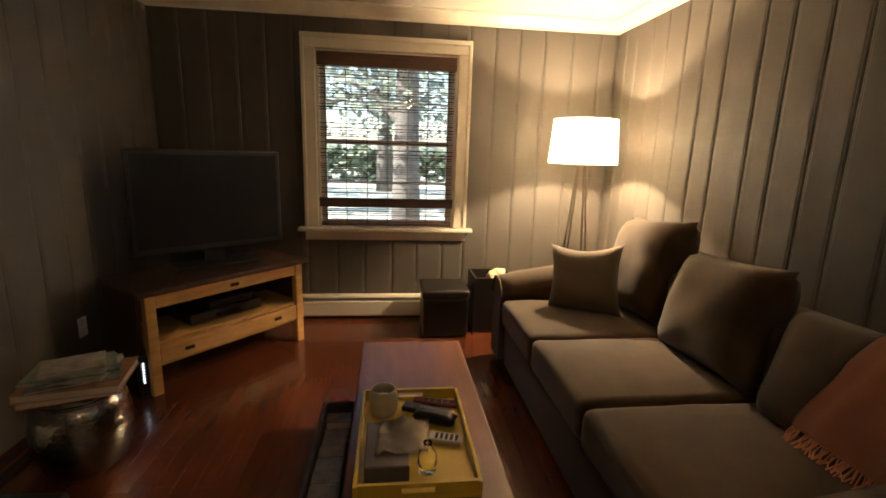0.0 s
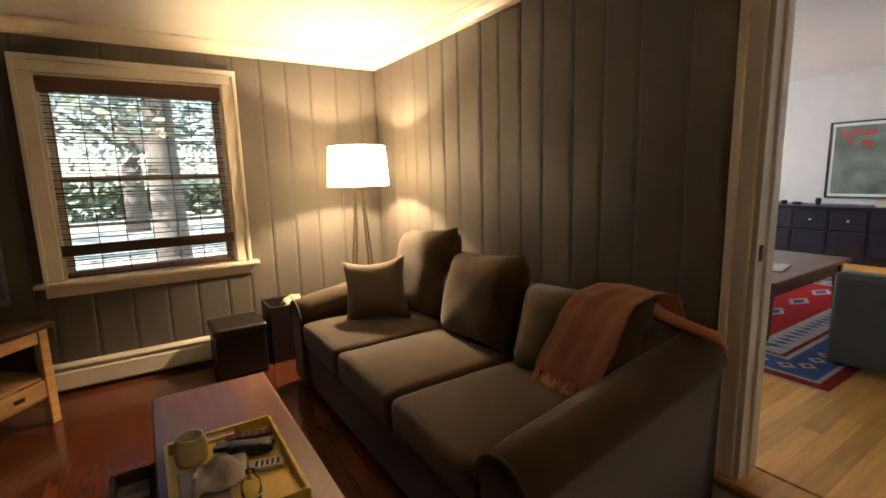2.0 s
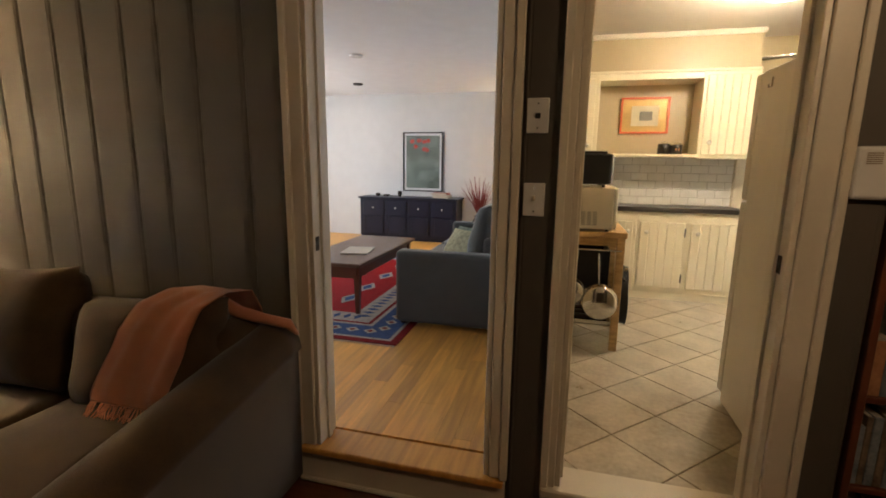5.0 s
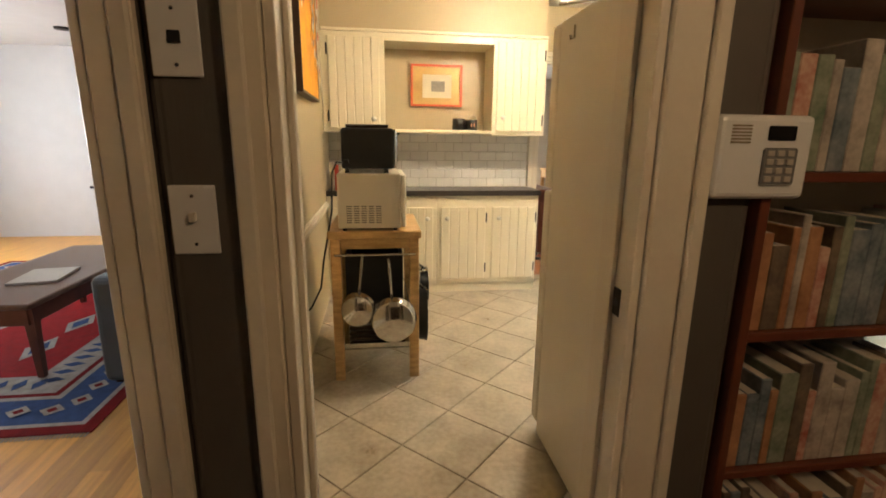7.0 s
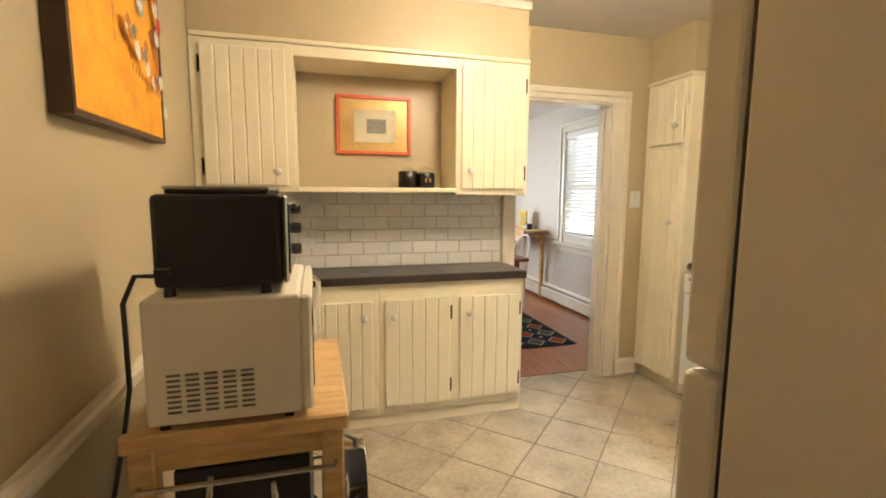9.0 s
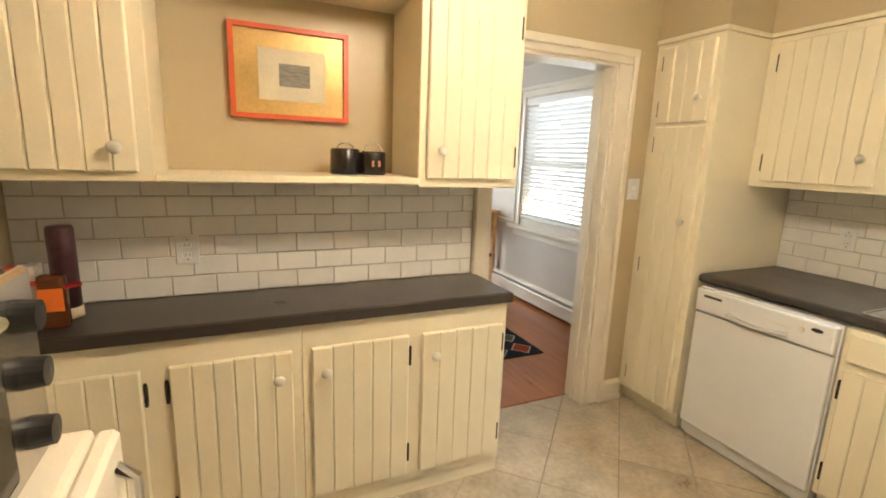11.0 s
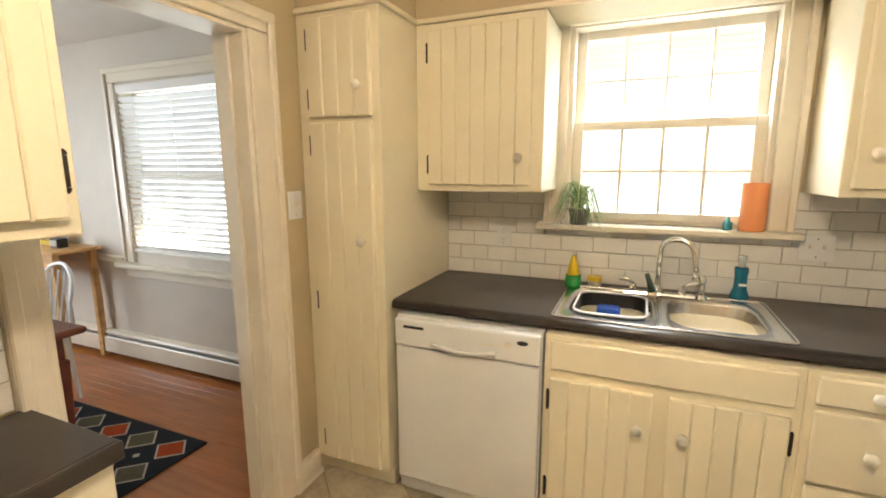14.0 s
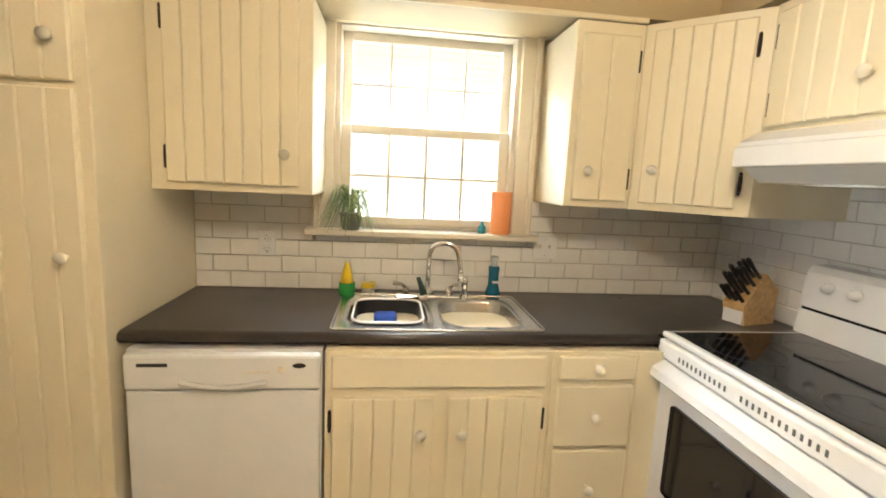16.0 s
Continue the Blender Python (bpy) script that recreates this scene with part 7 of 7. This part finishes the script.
vs_ = thing("dried_grass_vase", pose(8.62, 2.38, K), "tall vase of dark red dried grasses", "vase")
part("vase", lathe([(0, 0.0), (0.10, 0.0), (0.14, 0.15), (0.13, 0.32), (0.07, 0.42), (0.08, 0.45), (0.07, 0.45), (0, 0.40)], 24, at=(8.62, 2.38, K)), surf("dark_ceramic", (0.06, 0.03, 0.02), 0.3), vs_, world=True, smooth=True)
RG = surf("red_dried_grass", (0.16, 0.02, 0.016), 0.8, var=0.4)
for i in range(60):
    a, sp_ = rl.uniform(0, 2 * math.pi), rl.uniform(0.05, 0.30)
    h = rl.uniform(0.75, 1.05)
    part("stalk", tube([(8.62, 2.38, K + 0.42), (8.62 + 0.4 * sp_ * math.cos(a), 2.38 + 0.4 * sp_ * math.sin(a), K + 0.65), (8.62 + 0.8 * sp_ * math.cos(a), 2.38 + sp_ * math.sin(a), K + h)], [0.004, 0.006, 0.002], 4), RG, vs_, world=True)

et = thing("side_table", pose(8.45, 1.87, K), "small dark side table behind the sofa", "side table")
part("top", lathe([(0, 0.55), (0.25, 0.55), (0.25, 0.575), (0, 0.575)], 28, at=(8.45, 1.87, K)), DARKWOOD, et, world=True)
part("pedestal", lathe([(0, 0.0), (0.16, 0.0), (0.15, 0.03), (0.03, 0.08), (0.03, 0.5), (0.06, 0.5495), (0, 0.5495)], 20, at=(8.45, 1.87, K)), DARKWOOD, et, world=True)
tl = thing("table_lamp", pose(8.45, 1.87, K + 0.575), "lit table lamp with a cream shade and turned bronze base", "table lamp")
part("base", lathe([(0, 0.0005), (0.09, 0.0005), (0.085, 0.03), (0.03, 0.06), (0.05, 0.14), (0.07, 0.20), (0.03, 0.28), (0.022, 0.34), (0.05, 0.40), (0.02, 0.46), (0.012, 0.60), (0, 0.60)], 24, at=(8.45, 1.87, K + 0.575)), surf("antique_bronze", (0.22, 0.12, 0.05), 0.35, 0.8), tl, world=True, smooth=True)
b2 = bmesh.new()
for r, zz in ((0.18, 1.40), (0.12, 1.76)):
    for k in range(36):
        b2.verts.new((8.45 + r * math.cos(2 * math.pi * k / 36), 1.87 + r * math.sin(2 * math.pi * k / 36), zz))
b2.verts.ensure_lookup_table()
for k in range(36):
    b2.faces.new((b2.verts[k], b2.verts[(k + 1) % 36], b2.verts[36 + (k + 1) % 36], b2.verts[36 + k]))
part("shade", b2, shade_cloth("cream_linen", (0.75, 0.58, 0.34), 0.3), tl, "glowing cream fabric shade", world=True, smooth=True)
for x, y in ((6.27, 3.31), (7.93, 4.06)):
    sd = thing("ceiling_fixture", pose(x, y, CK - 0.04), "small round fixture on the living room ceiling" if x < 7 else "dark round ceiling fixture in the living room", "ceiling fixture")
    part("disc", lathe([(0, -0.0005), (0.07, -0.0005), (0.065, -0.02), (0, -0.022)], 24, at=(x, y, CK - 0.04)), WHITE if x < 7 else IRON, sd, world=True)

ROOM = DINING
# ---------- dining room ----------
vb = thing("venetian_blind", pose(7.99, KS + 0.02, 1.06), "white slatted blind lowered over the dining window", "blind")
BW = WIN_D[2] - WIN_D[0] - 0.05
part("head_rail", box(WIN_D[0] + 0.02, KS - 0.03, 2.13, WIN_D[2] - 0.02, KS + 0.02, 2.185, 0.004), BLINDW, vb, world=True)
bm = box(-BW / 2, -0.024, -0.0013, BW / 2, 0.024, 0.0013)
sl0 = part("slat", bm, BLINDW, vb)
zz, first = 1.06, True
while zz < 2.12:
    m = pose(7.99 - 7.99, 0.0, zz - 1.06, 40, 0, 0)
    m.translation = (0, -0.022, zz - 1.06)
    if first:
        sl0.matrix_basis = m
        first = False
    else:
        again(sl0, m, vb)
    zz += 0.041
part("bottom_rail", box(WIN_D[0] + 0.025, KS - 0.022, 1.025, WIN_D[2] - 0.025, KS + 0.02, 1.045, 0.004), BLINDW, vb, world=True)
for x in (7.62, 7.99, 8.36):
    part("ladder_cord", tube([(x, KS + 0.022, 1.03), (x, KS + 0.022, 2.13)], 0.0015, 5), BLINDW, vb, world=True)
part("cord", tube([(7.52, KS + 0.03, 2.13), (7.52, KS + 0.035, 1.75)], 0.002, 5), BLINDW, vb, world=True)
part("cord_tassel", lathe([(0, 0), (0.008, 0), (0.006, 0.03), (0, 0.032)], 8, at=(7.52, KS + 0.035, 1.72)), IRON, vb, world=True)

ROOM = room(1, 0.055, 1, -0.09)
dg = thing("area_rug", pose(7.9, -0.9, K), "dark navy rug with orange and ivory diamonds", "rug")
Q = {n: surf("kilim_" + n, c, 0.95, var=0.2, scale=30, bump=0.8, bscale=260, spec=0.1) for n, c in (("navy", (0.018, 0.022, 0.03)), ("orange", (0.30, 0.055, 0.02)), ("ivory", (0.42, 0.38, 0.32)), ("olive", (0.09, 0.09, 0.06)))}
part("field", box(7.12, -1.46, K + 0.0005, 9.2, 0.3, K + 0.008), Q["navy"], dg, world=True)
bms = {n: bmesh.new() for n in ("orange", "ivory", "olive")}
for i in range(9):
    for j in range(8):
        x, y = 7.24 + i * 0.225, -1.34 + j * 0.21
        if x > 9.1 or y > 0.22:
            continue
        diamond(bms["ivory"], x, y, 0.10, 0.092, K + 0.0086)
        diamond(bms["orange" if (i + j) % 2 == 0 else "olive"], x, y, 0.086, 0.078, K + 0.0092)
        diamond(bms["ivory"], x + 0.1125, y + 0.105, 0.022, 0.02, K + 0.0086)
for n_, bm in bms.items():
    tagged(part("diamond", bm, Q[n_], dg, world=True), kind="stuff")

ROOM = room(1, 0.11, 1, -0.05)
dt = thing("dining_table", pose(8.0, -0.5, K), "dark red-brown wooden dining table", "dining table")
part("tabletop", box(7.27, -1.125, 0.90, 9.0, -0.10, 0.93, 0.008), RED_WOOD, dt, world=True)
part("apron", box(7.34, -1.06, 0.78, 8.94, -0.16, 0.8995, 0.003), RED_WOOD, dt, world=True)
for x in (7.335, 8.81):
    for y in (-1.075, -0.27):
        lg = box(x, y, K + 0.0095, x + 0.14, y + 0.12, 0.7795, 0.006)
        for v in lg.verts:
            if v.co.z < K + 0.03:
                v.co.x = x + 0.07 + (v.co.x - x - 0.07) * 0.7
                v.co.y = y + 0.06 + (v.co.y - y - 0.06) * 0.7
        part("leg", lg, RED_WOOD, dt, world=True)
ROOM = DINING
ch = thing("windsor_chair", pose(8.55, -1.37, K + 0.009), "white painted spindle-back dining chair", "chair")
part("seat", box(-0.21, -0.20, 0.43, 0.21, 0.20, 0.46, 0.012), WHITE, ch)
for x in (-0.16, 0.16):
    for y in (-0.15, 0.15):
        part("leg", tube([(x * 1.15, y * 1.15, 0.0), (x, y, 0.4295)], [0.012, 0.018], 8), WHITE, ch)
hoop = [(-0.2, -0.18, 0.46)] + [(0.2 * math.cos(math.pi * (1 - k / 12)), -0.18 - 0.08 * math.sin(math.pi * k / 12), 0.62 + 0.22 * math.sin(math.pi * k / 12)) for k in range(13)] + [(0.2, -0.18, 0.46)]
part("hoop", tube(hoop, 0.012, 8), WHITE, ch, smooth=True)
for i in range(5):
    x = -0.12 + i * 0.06
    part("spindle", tube([(x, -0.18, 0.46), (x * 1.1, -0.245, 0.80)], 0.006, 6), WHITE, ch)
ROOM = room(1, 0.22, 1, -0.12)
dk = thing("writing_desk", pose(9.0, -1.85, K), "small honey pine desk against the dining wall", "desk")
part("top", box(8.66, -2.03, 1.02, 9.6, -1.70, 1.045, 0.005), PINE, dk, world=True)
part("front_rail", box(8.72, -1.74, 0.90, 9.54, -1.72, 1.0195), PINE, dk, world=True)
for x in (8.70, 9.52):
    for y in (-2.01, -1.76):
        part("leg", box(x, y, K, x + 0.045, y + 0.045, 1.0195, 0.003), PINE, dk, world=True)
ph = thing("desk_clock", pose(8.86, -1.86, 1.045), "small black desk clock on the pine desk", "clock")
part("case", box(8.81, -1.89, 1.0455, 8.92, -1.82, 1.12, 0.010, 2), BLACK, ph, world=True)
part("face", box(8.825, -1.819, 1.06, 8.905, -1.816, 1.105), GREYP, ph, world=True)
yb = thing("telephone_book", pose(9.12, -1.9, 1.045), "yellow book propped upright on the desk", "book")
part("cover", box(9.04, -1.93, 1.0455, 9.22, -1.90, 1.28, 0.003), surf("yellow_cover", (0.65, 0.45, 0.03), 0.5), yb, world=True)
for i in range(7):
    part("printed_bar", box(9.06, -1.8995, 1.08 + i * 0.025, 9.20, -1.8985, 1.087 + i * 0.025), DARKWOOD, yb, world=True)

ROOM = HOUSE
# ---------- outside ----------
# pale second colour paints the glare of sunlit grass into the lawn
GRASS = surf("lawn", (0.24, 0.27, 0.17), 0.9, var=0.35, scale=1.2, col2=(0.52, 0.52, 0.44), bump=1.0, bscale=60)
g_ = part("ground", box(-60, -60, -0.9, 70, 90, -0.6), GRASS)
tagged(g_, "lawn round the house with bright sun painted in as pale patches", "ground", kind="structure")
BARK = surf("grey_bark", (0.15, 0.13, 0.11), 0.9, var=0.4, stretch=(4, 4, 0.6), bump=1.0, bscale=30)
LEAFS = [surf("tree_leaf", c, 0.5, var=0.4, scale=20) for c in ((0.17, 0.21, 0.14), (0.23, 0.27, 0.19), (0.13, 0.16, 0.14))]


def tree(x, y, h, r, spread, seed, leaves=900):
    rt = random.Random(seed)
    t = thing("tree", pose(x, y, -0.6), "leafy green tree with a grey trunk on the lawn", "tree", "trees round the house")
    pts = [(x + 0.1 * noise.noise((seed, k, 0)), y, -0.6 + h * k / 6) for k in range(7)]
    part("trunk", tube(pts, [r * (1.25 - 0.13 * k) for k in range(7)], 12), BARK, t, world=True, smooth=True)
    limbs = []
    for k in range(8):
        a, z0 = rt.uniform(0, 6.28), -0.6 + h * rt.uniform(0.35, 0.9)
        e = (x + spread * math.cos(a) * rt.uniform(0.5, 0.9), y + spread * math.sin(a) * rt.uniform(0.5, 0.9), z0 + rt.uniform(0.3, 1.6))
        part("limb", tube([(x, y, z0), ((x + e[0]) / 2, (y + e[1]) / 2, (z0 + e[2]) / 2 + 0.2), e], [r * 0.4, r * 0.25, r * 0.08], 6), BARK, t, world=True)
        limbs += [e, ((x + e[0]) / 2, (y + e[1]) / 2, (z0 + e[2]) / 2 + 0.2)]
    for c in range(3):
        vs, fs = [], []
        for i in range(leaves):
            bx_, by_, bz_ = rt.choice(limbs)
            px, py, pz = bx_ + rt.gauss(0, spread * 0.24), by_ + rt.gauss(0, spread * 0.24), bz_ + rt.gauss(0, spread * 0.2)
            s_ = rt.uniform(0.07, 0.16)
            a, q = rt.uniform(0, 6.28), rt.uniform(-0.8, 0.8)
            u = Vector((math.cos(a), math.sin(a), q)).normalized() * s_
            w = u.orthogonal().normalized() * s_ * 0.5
            p = Vector((px, py, pz))
            n0 = len(vs)
            vs += [p - u, p + w, p + u, p - w]
            fs.append((n0, n0 + 1, n0 + 2, n0 + 3))
        me = bpy.data.meshes.new("crown")
        me.from_pydata(vs, [], fs)
        me.materials.append(LEAFS[c])
        o = new("crown", me)
        o.parent = t
        o.matrix_parent_inverse = PLACE[t].inverted()
        PLACE[o] = PLACE[t]
        tagged(o, kind="stuff")
    return t


tree(1.75, 10.2, 6.5, 0.24, 2.6, 1, 380)
tree(-1.2, 16.5, 8.0, 0.3, 3.6, 2, 900)
tree(4.8, 18.0, 8.0, 0.3, 3.6, 3, 900)
tree(-6.5, 20.0, 8.5, 0.3, 4.2, 4, 900)
tree(1.2, 24.0, 9.0, 0.35, 4.6, 5, 900)
tree(9.0, 22.0, 8.5, 0.3, 4.2, 6, 900)
hd2 = thing("hedge", pose(0, 30, -0.6), "dense green hedge at the end of the lawn", "hedge")
vs, fs = [], []
rt = random.Random(77)
for i in range(9000):
    p = Vector((rt.uniform(-25, 30), 32 + rt.uniform(-0.8, 0.8), -0.6 + 2.0 * rt.random() ** 0.7 + 0.5 * noise.noise((i * 0.01, 0, 0))))
    s_ = rt.uniform(0.2, 0.4)
    a, q = rt.uniform(0, 6.28), rt.uniform(-0.8, 0.8)
    u = Vector((math.cos(a), math.sin(a), q)).normalized() * s_
    w = u.orthogonal().normalized() * s_ * 0.6
    n0 = len(vs)
    vs += [p - u, p + w, p + u, p - w]
    fs.append((n0, n0 + 1, n0 + 2, n0 + 3))
me = bpy.data.meshes.new("foliage")
me.from_pydata(vs, [], fs)
me.materials.append(LEAFS[0])
o = new("foliage", me)
o.parent = hd2
o.matrix_parent_inverse = PLACE[hd2].inverted()
tagged(o, kind="stuff")

ROOM = SOUTH
# porch roof outside the kitchen window
PORCH = surf("pale_grey_porch_paint", (0.34, 0.37, 0.36), 0.6, var=0.06)
po = thing("porch_roof", pose(5.0, -3.1, 2.4), "white boarded porch ceiling outside the kitchen window", "porch roof")
part("deck", box(3.4, -4.2, 2.50, 6.6, -2.4, 2.56), PORCH, po, world=True)
bm = box(3.4, 0, 0, 6.6, 0.19, 0.012)
p0 = part("plank", bm, PORCH, po)
for i in range(9):
    m = Matrix.Translation((-5.0, -4.2 + i * 0.2 + 3.1, 2.486 - 2.4))
    if i == 0:
        p0.matrix_basis = m
    else:
        again(p0, m, po)
for x in (3.6, 6.4):
    part("post", box(x - 0.06, -4.2, -0.6, x + 0.06, -4.08, 2.485, 0.006), WHITE, po, world=True)

ROOM = HOUSE

# ---------- floor boards and tiles ----------
def piece_mesh(name, w, h, t, chamfer, material):
    """A slab in local x 0..w, y 0..h, top at z=0, with its upper edges eased."""
    b = bmesh.new()
    lo = [b.verts.new(p) for p in ((0, 0, -t), (w, 0, -t), (w, h, -t), (0, h, -t))]
    mi = [b.verts.new(p) for p in ((0, 0, -chamfer), (w, 0, -chamfer), (w, h, -chamfer), (0, h, -chamfer))]
    hi = [b.verts.new(p) for p in ((chamfer, chamfer, 0), (w - chamfer, chamfer, 0), (w - chamfer, h - chamfer, 0), (chamfer, h - chamfer, 0))]
    b.faces.new(hi)
    for q, s_ in ((lo, mi), (mi, hi)):
        for k in range(4):
            b.faces.new((q[k], q[(k + 1) % 4], s_[(k + 1) % 4], s_[k]))
    bmesh.ops.recalc_face_normals(b, faces=b.faces)
    me = bpy.data.meshes.new(name)
    b.to_mesh(me)
    b.free()
    me.materials.append(material)
    return me


def lay(name, me, m, parent):
    o = new(name, me)
    o.parent = parent
    o.matrix_parent_inverse = PLACE[parent].inverted()
    o.matrix_basis = m
    return o


ob_f = bpy.data.objects
# diagonal kitchen tiles
S_ = 0.33
tm = piece_mesh("tile", S_ - 0.005, S_ - 0.005, 0.008, 0.002, TILE_F)
flk = ob_f["floor_kitchen"]
for i in range(-18, 19):
    for j in range(-18, 19):
        x, y = 6.235 + (i - j) * S_ * math.sqrt(0.5), -0.912 + (i + j) * S_ * math.sqrt(0.5)
        cx, cy = x, y + S_ * math.sqrt(0.5)
        reach = S_ * math.sqrt(0.5)
        if cx + reach < 3.36 or cx - reach > 6.60 or cy - reach > 1.21 or cy + reach < -2.3 or (cx < 5.9 and cy < -1.95):
            continue
        m = pose(x, y, K - 0.0002, 0, 0, 45) @ pose(0.003, 0.003, 0)
        if cx - reach > 3.36 and cx + reach < 6.608 and cy + reach < 1.21:
            lay("tile", tm, m, flk)
            continue
        b = bmesh.new()
        b.from_mesh(tm)
        b.transform(m)
        for co, no in (((6.608, 0, 0), (1, 0, 0)), ((3.345, 0, 0), (-1, 0, 0)), ((0, 1.216, 0), (0, 1, 0))):
            bmesh.ops.bisect_plane(b, geom=list(b.verts) + list(b.edges) + list(b.faces), plane_co=co, plane_no=no, clear_outer=True)
        if len(b.faces) > 2:
            part("tile", b, TILE_F, flk, world=True)
        else:
            b.free()
# subway tiles
THh = 0.0762


def splash(parent, m, length, rows, TW, hole=None, flip=0):
    """Running-bond tiles: local x along, z up; face at -y."""
    gb_ = box(0, -0.0035, 0, length, -0.0004, hole[2] if hole else rows * THh)
    if hole:
        box(0, -0.0035, hole[2] + 0.0002, hole[0], -0.0004, rows * THh, bm=gb_)
        box(hole[1], -0.0035, hole[2] + 0.0002, length, -0.0004, rows * THh, bm=gb_)
    gb_.transform(m)
    part("grout_bed", gb_, GROUT, parent, world=True)
    cut = {}
    for r in range(rows):
        x = -TW / 2 if (r + flip) % 2 else 0.0
        while x < length - 0.02:
            a, b_ = max(x, 0), min(x + TW, length)
            x += TW
            z0, z1 = r * THh, (r + 1) * THh
            pieces = [(a, b_, z0, z1)]
            if hole and b_ > hole[0] and a < hole[1] and z1 > hole[2]:
                pieces = [(a, min(b_, hole[0]), z0, z1), (max(a, hole[1]), b_, z0, z1), (max(a, hole[0]), min(b_, hole[1]), z0, hole[2])]
            for a_, e_, p0_, p1_ in pieces:
                if e_ - a_ < 0.015 or p1_ - p0_ < 0.015:
                    continue
                key = (round(e_ - a_, 3), round(p1_ - p0_, 3))
                if key not in cut:
                    cut[key] = piece_mesh("tile", key[0] - 0.003, key[1] - 0.003, 0.006, 0.0022, SUBWAY)
                o = new("tile", cut[key])
                o.parent = parent
                o.matrix_parent_inverse = PLACE[parent].inverted()
                o.matrix_basis = m @ Matrix.Translation((a_ + 0.0015, -0.0085, p0_ + 0.0015)) @ Matrix(((1, 0, 0, 0), (0, 0, -1, 0), (0, 1, 0, 0), (0, 0, 0, 1)))


splash(wall_ke, pose(KE, KN - 0.001, TE, 0, 0, -90), KN + 0.385, 6, 0.152 / 1.099)
splash(wall_ks, pose(5.98, KS, TOP, 0, 0, 180), 5.98 - KW - 0.002, 6, 0.152 / 1.035, hole=(5.98 - 5.478, 5.98 - 4.482, WIN_K[1] - 0.031 - TOP))
splash(wall_kw, pose(KW, KS + 0.01, TOP, 0, 0, 90), 1.95, 8, 0.152 / 1.107, flip=1)

# den strip floor
fld = ob_f["floor_den"]
rf = random.Random(31)


def strips(parent, material, x0, y0, x1, y1, w, z, along, limit):
    """Hardwood strips with staggered ends; the nearest ones singly, the rest joined."""
    cache = {}
    rest = bmesh.new()
    n = 0
    u = y0 if along == "x" else x0
    end = y1 if along == "x" else x1
    while u < end - 0.005:
        s0, s1 = (x0, x1) if along == "x" else (y0, y1)
        p = s0 - rf.uniform(0, 1.0)
        while p < s1:
            ln_ = rf.choice((0.6, 0.8, 1.0, 1.3, 1.6))
            a, b_ = max(p, s0), min(p + ln_, s1)
            p += ln_
            if b_ - a < 0.03:
                continue
            key = round(b_ - a, 3)
            wd = min(w, end - u) - 0.0004
            key = (key, round(wd, 4))
            if key not in cache:
                cache[key] = piece_mesh("plank", b_ - a - 0.0004, wd, 0.011, 0.0006, material)
            m = pose(a, u, z) if along == "x" else pose(u + wd, a, z, 0, 0, 90)
            lay("plank", cache[key], m, parent)
            n += 1
        u += w
    rest.free()
    return n


strips(fld, FLOOR_DEN, WX0 + 0.005, 1.4, EX - 0.005, NY - 0.005, 0.083, 0.0, "y", 300)
tagged(slab("floor_den_rear", WX0, SY, -0.012, EX, 1.398, -0.0005, FLOOR_DEN, "dark red-brown hardwood at the back of the den"))
strips(ob_f["floor_living"], FLOOR_OAK, EX + 0.14, 1.262, 6.6, 3.28, 0.083, K - 0.0005, "x", 300)
slab("floor_living_rear", 6.601, 1.262, K - 0.012, 8.97, 6.05, K - 0.001, FLOOR_OAK, "honey oak floor of the far living room")
slab("floor_living_side", EX + 0.14, 3.28, K - 0.012, 6.6, 6.05, K - 0.001, FLOOR_OAK, "honey oak floor beside the rug")
strips(ob_f["floor_dining"], FLOOR_DIN, 6.62, -2.16, 9.6, -0.4, 0.065, K - 0.0005, "x", 300)
slab("floor_dining_rear", 6.62, -0.335, K - 0.012, 10.36, 1.21, K - 0.001, FLOOR_DIN, "polished oak floor at the back of the dining room")
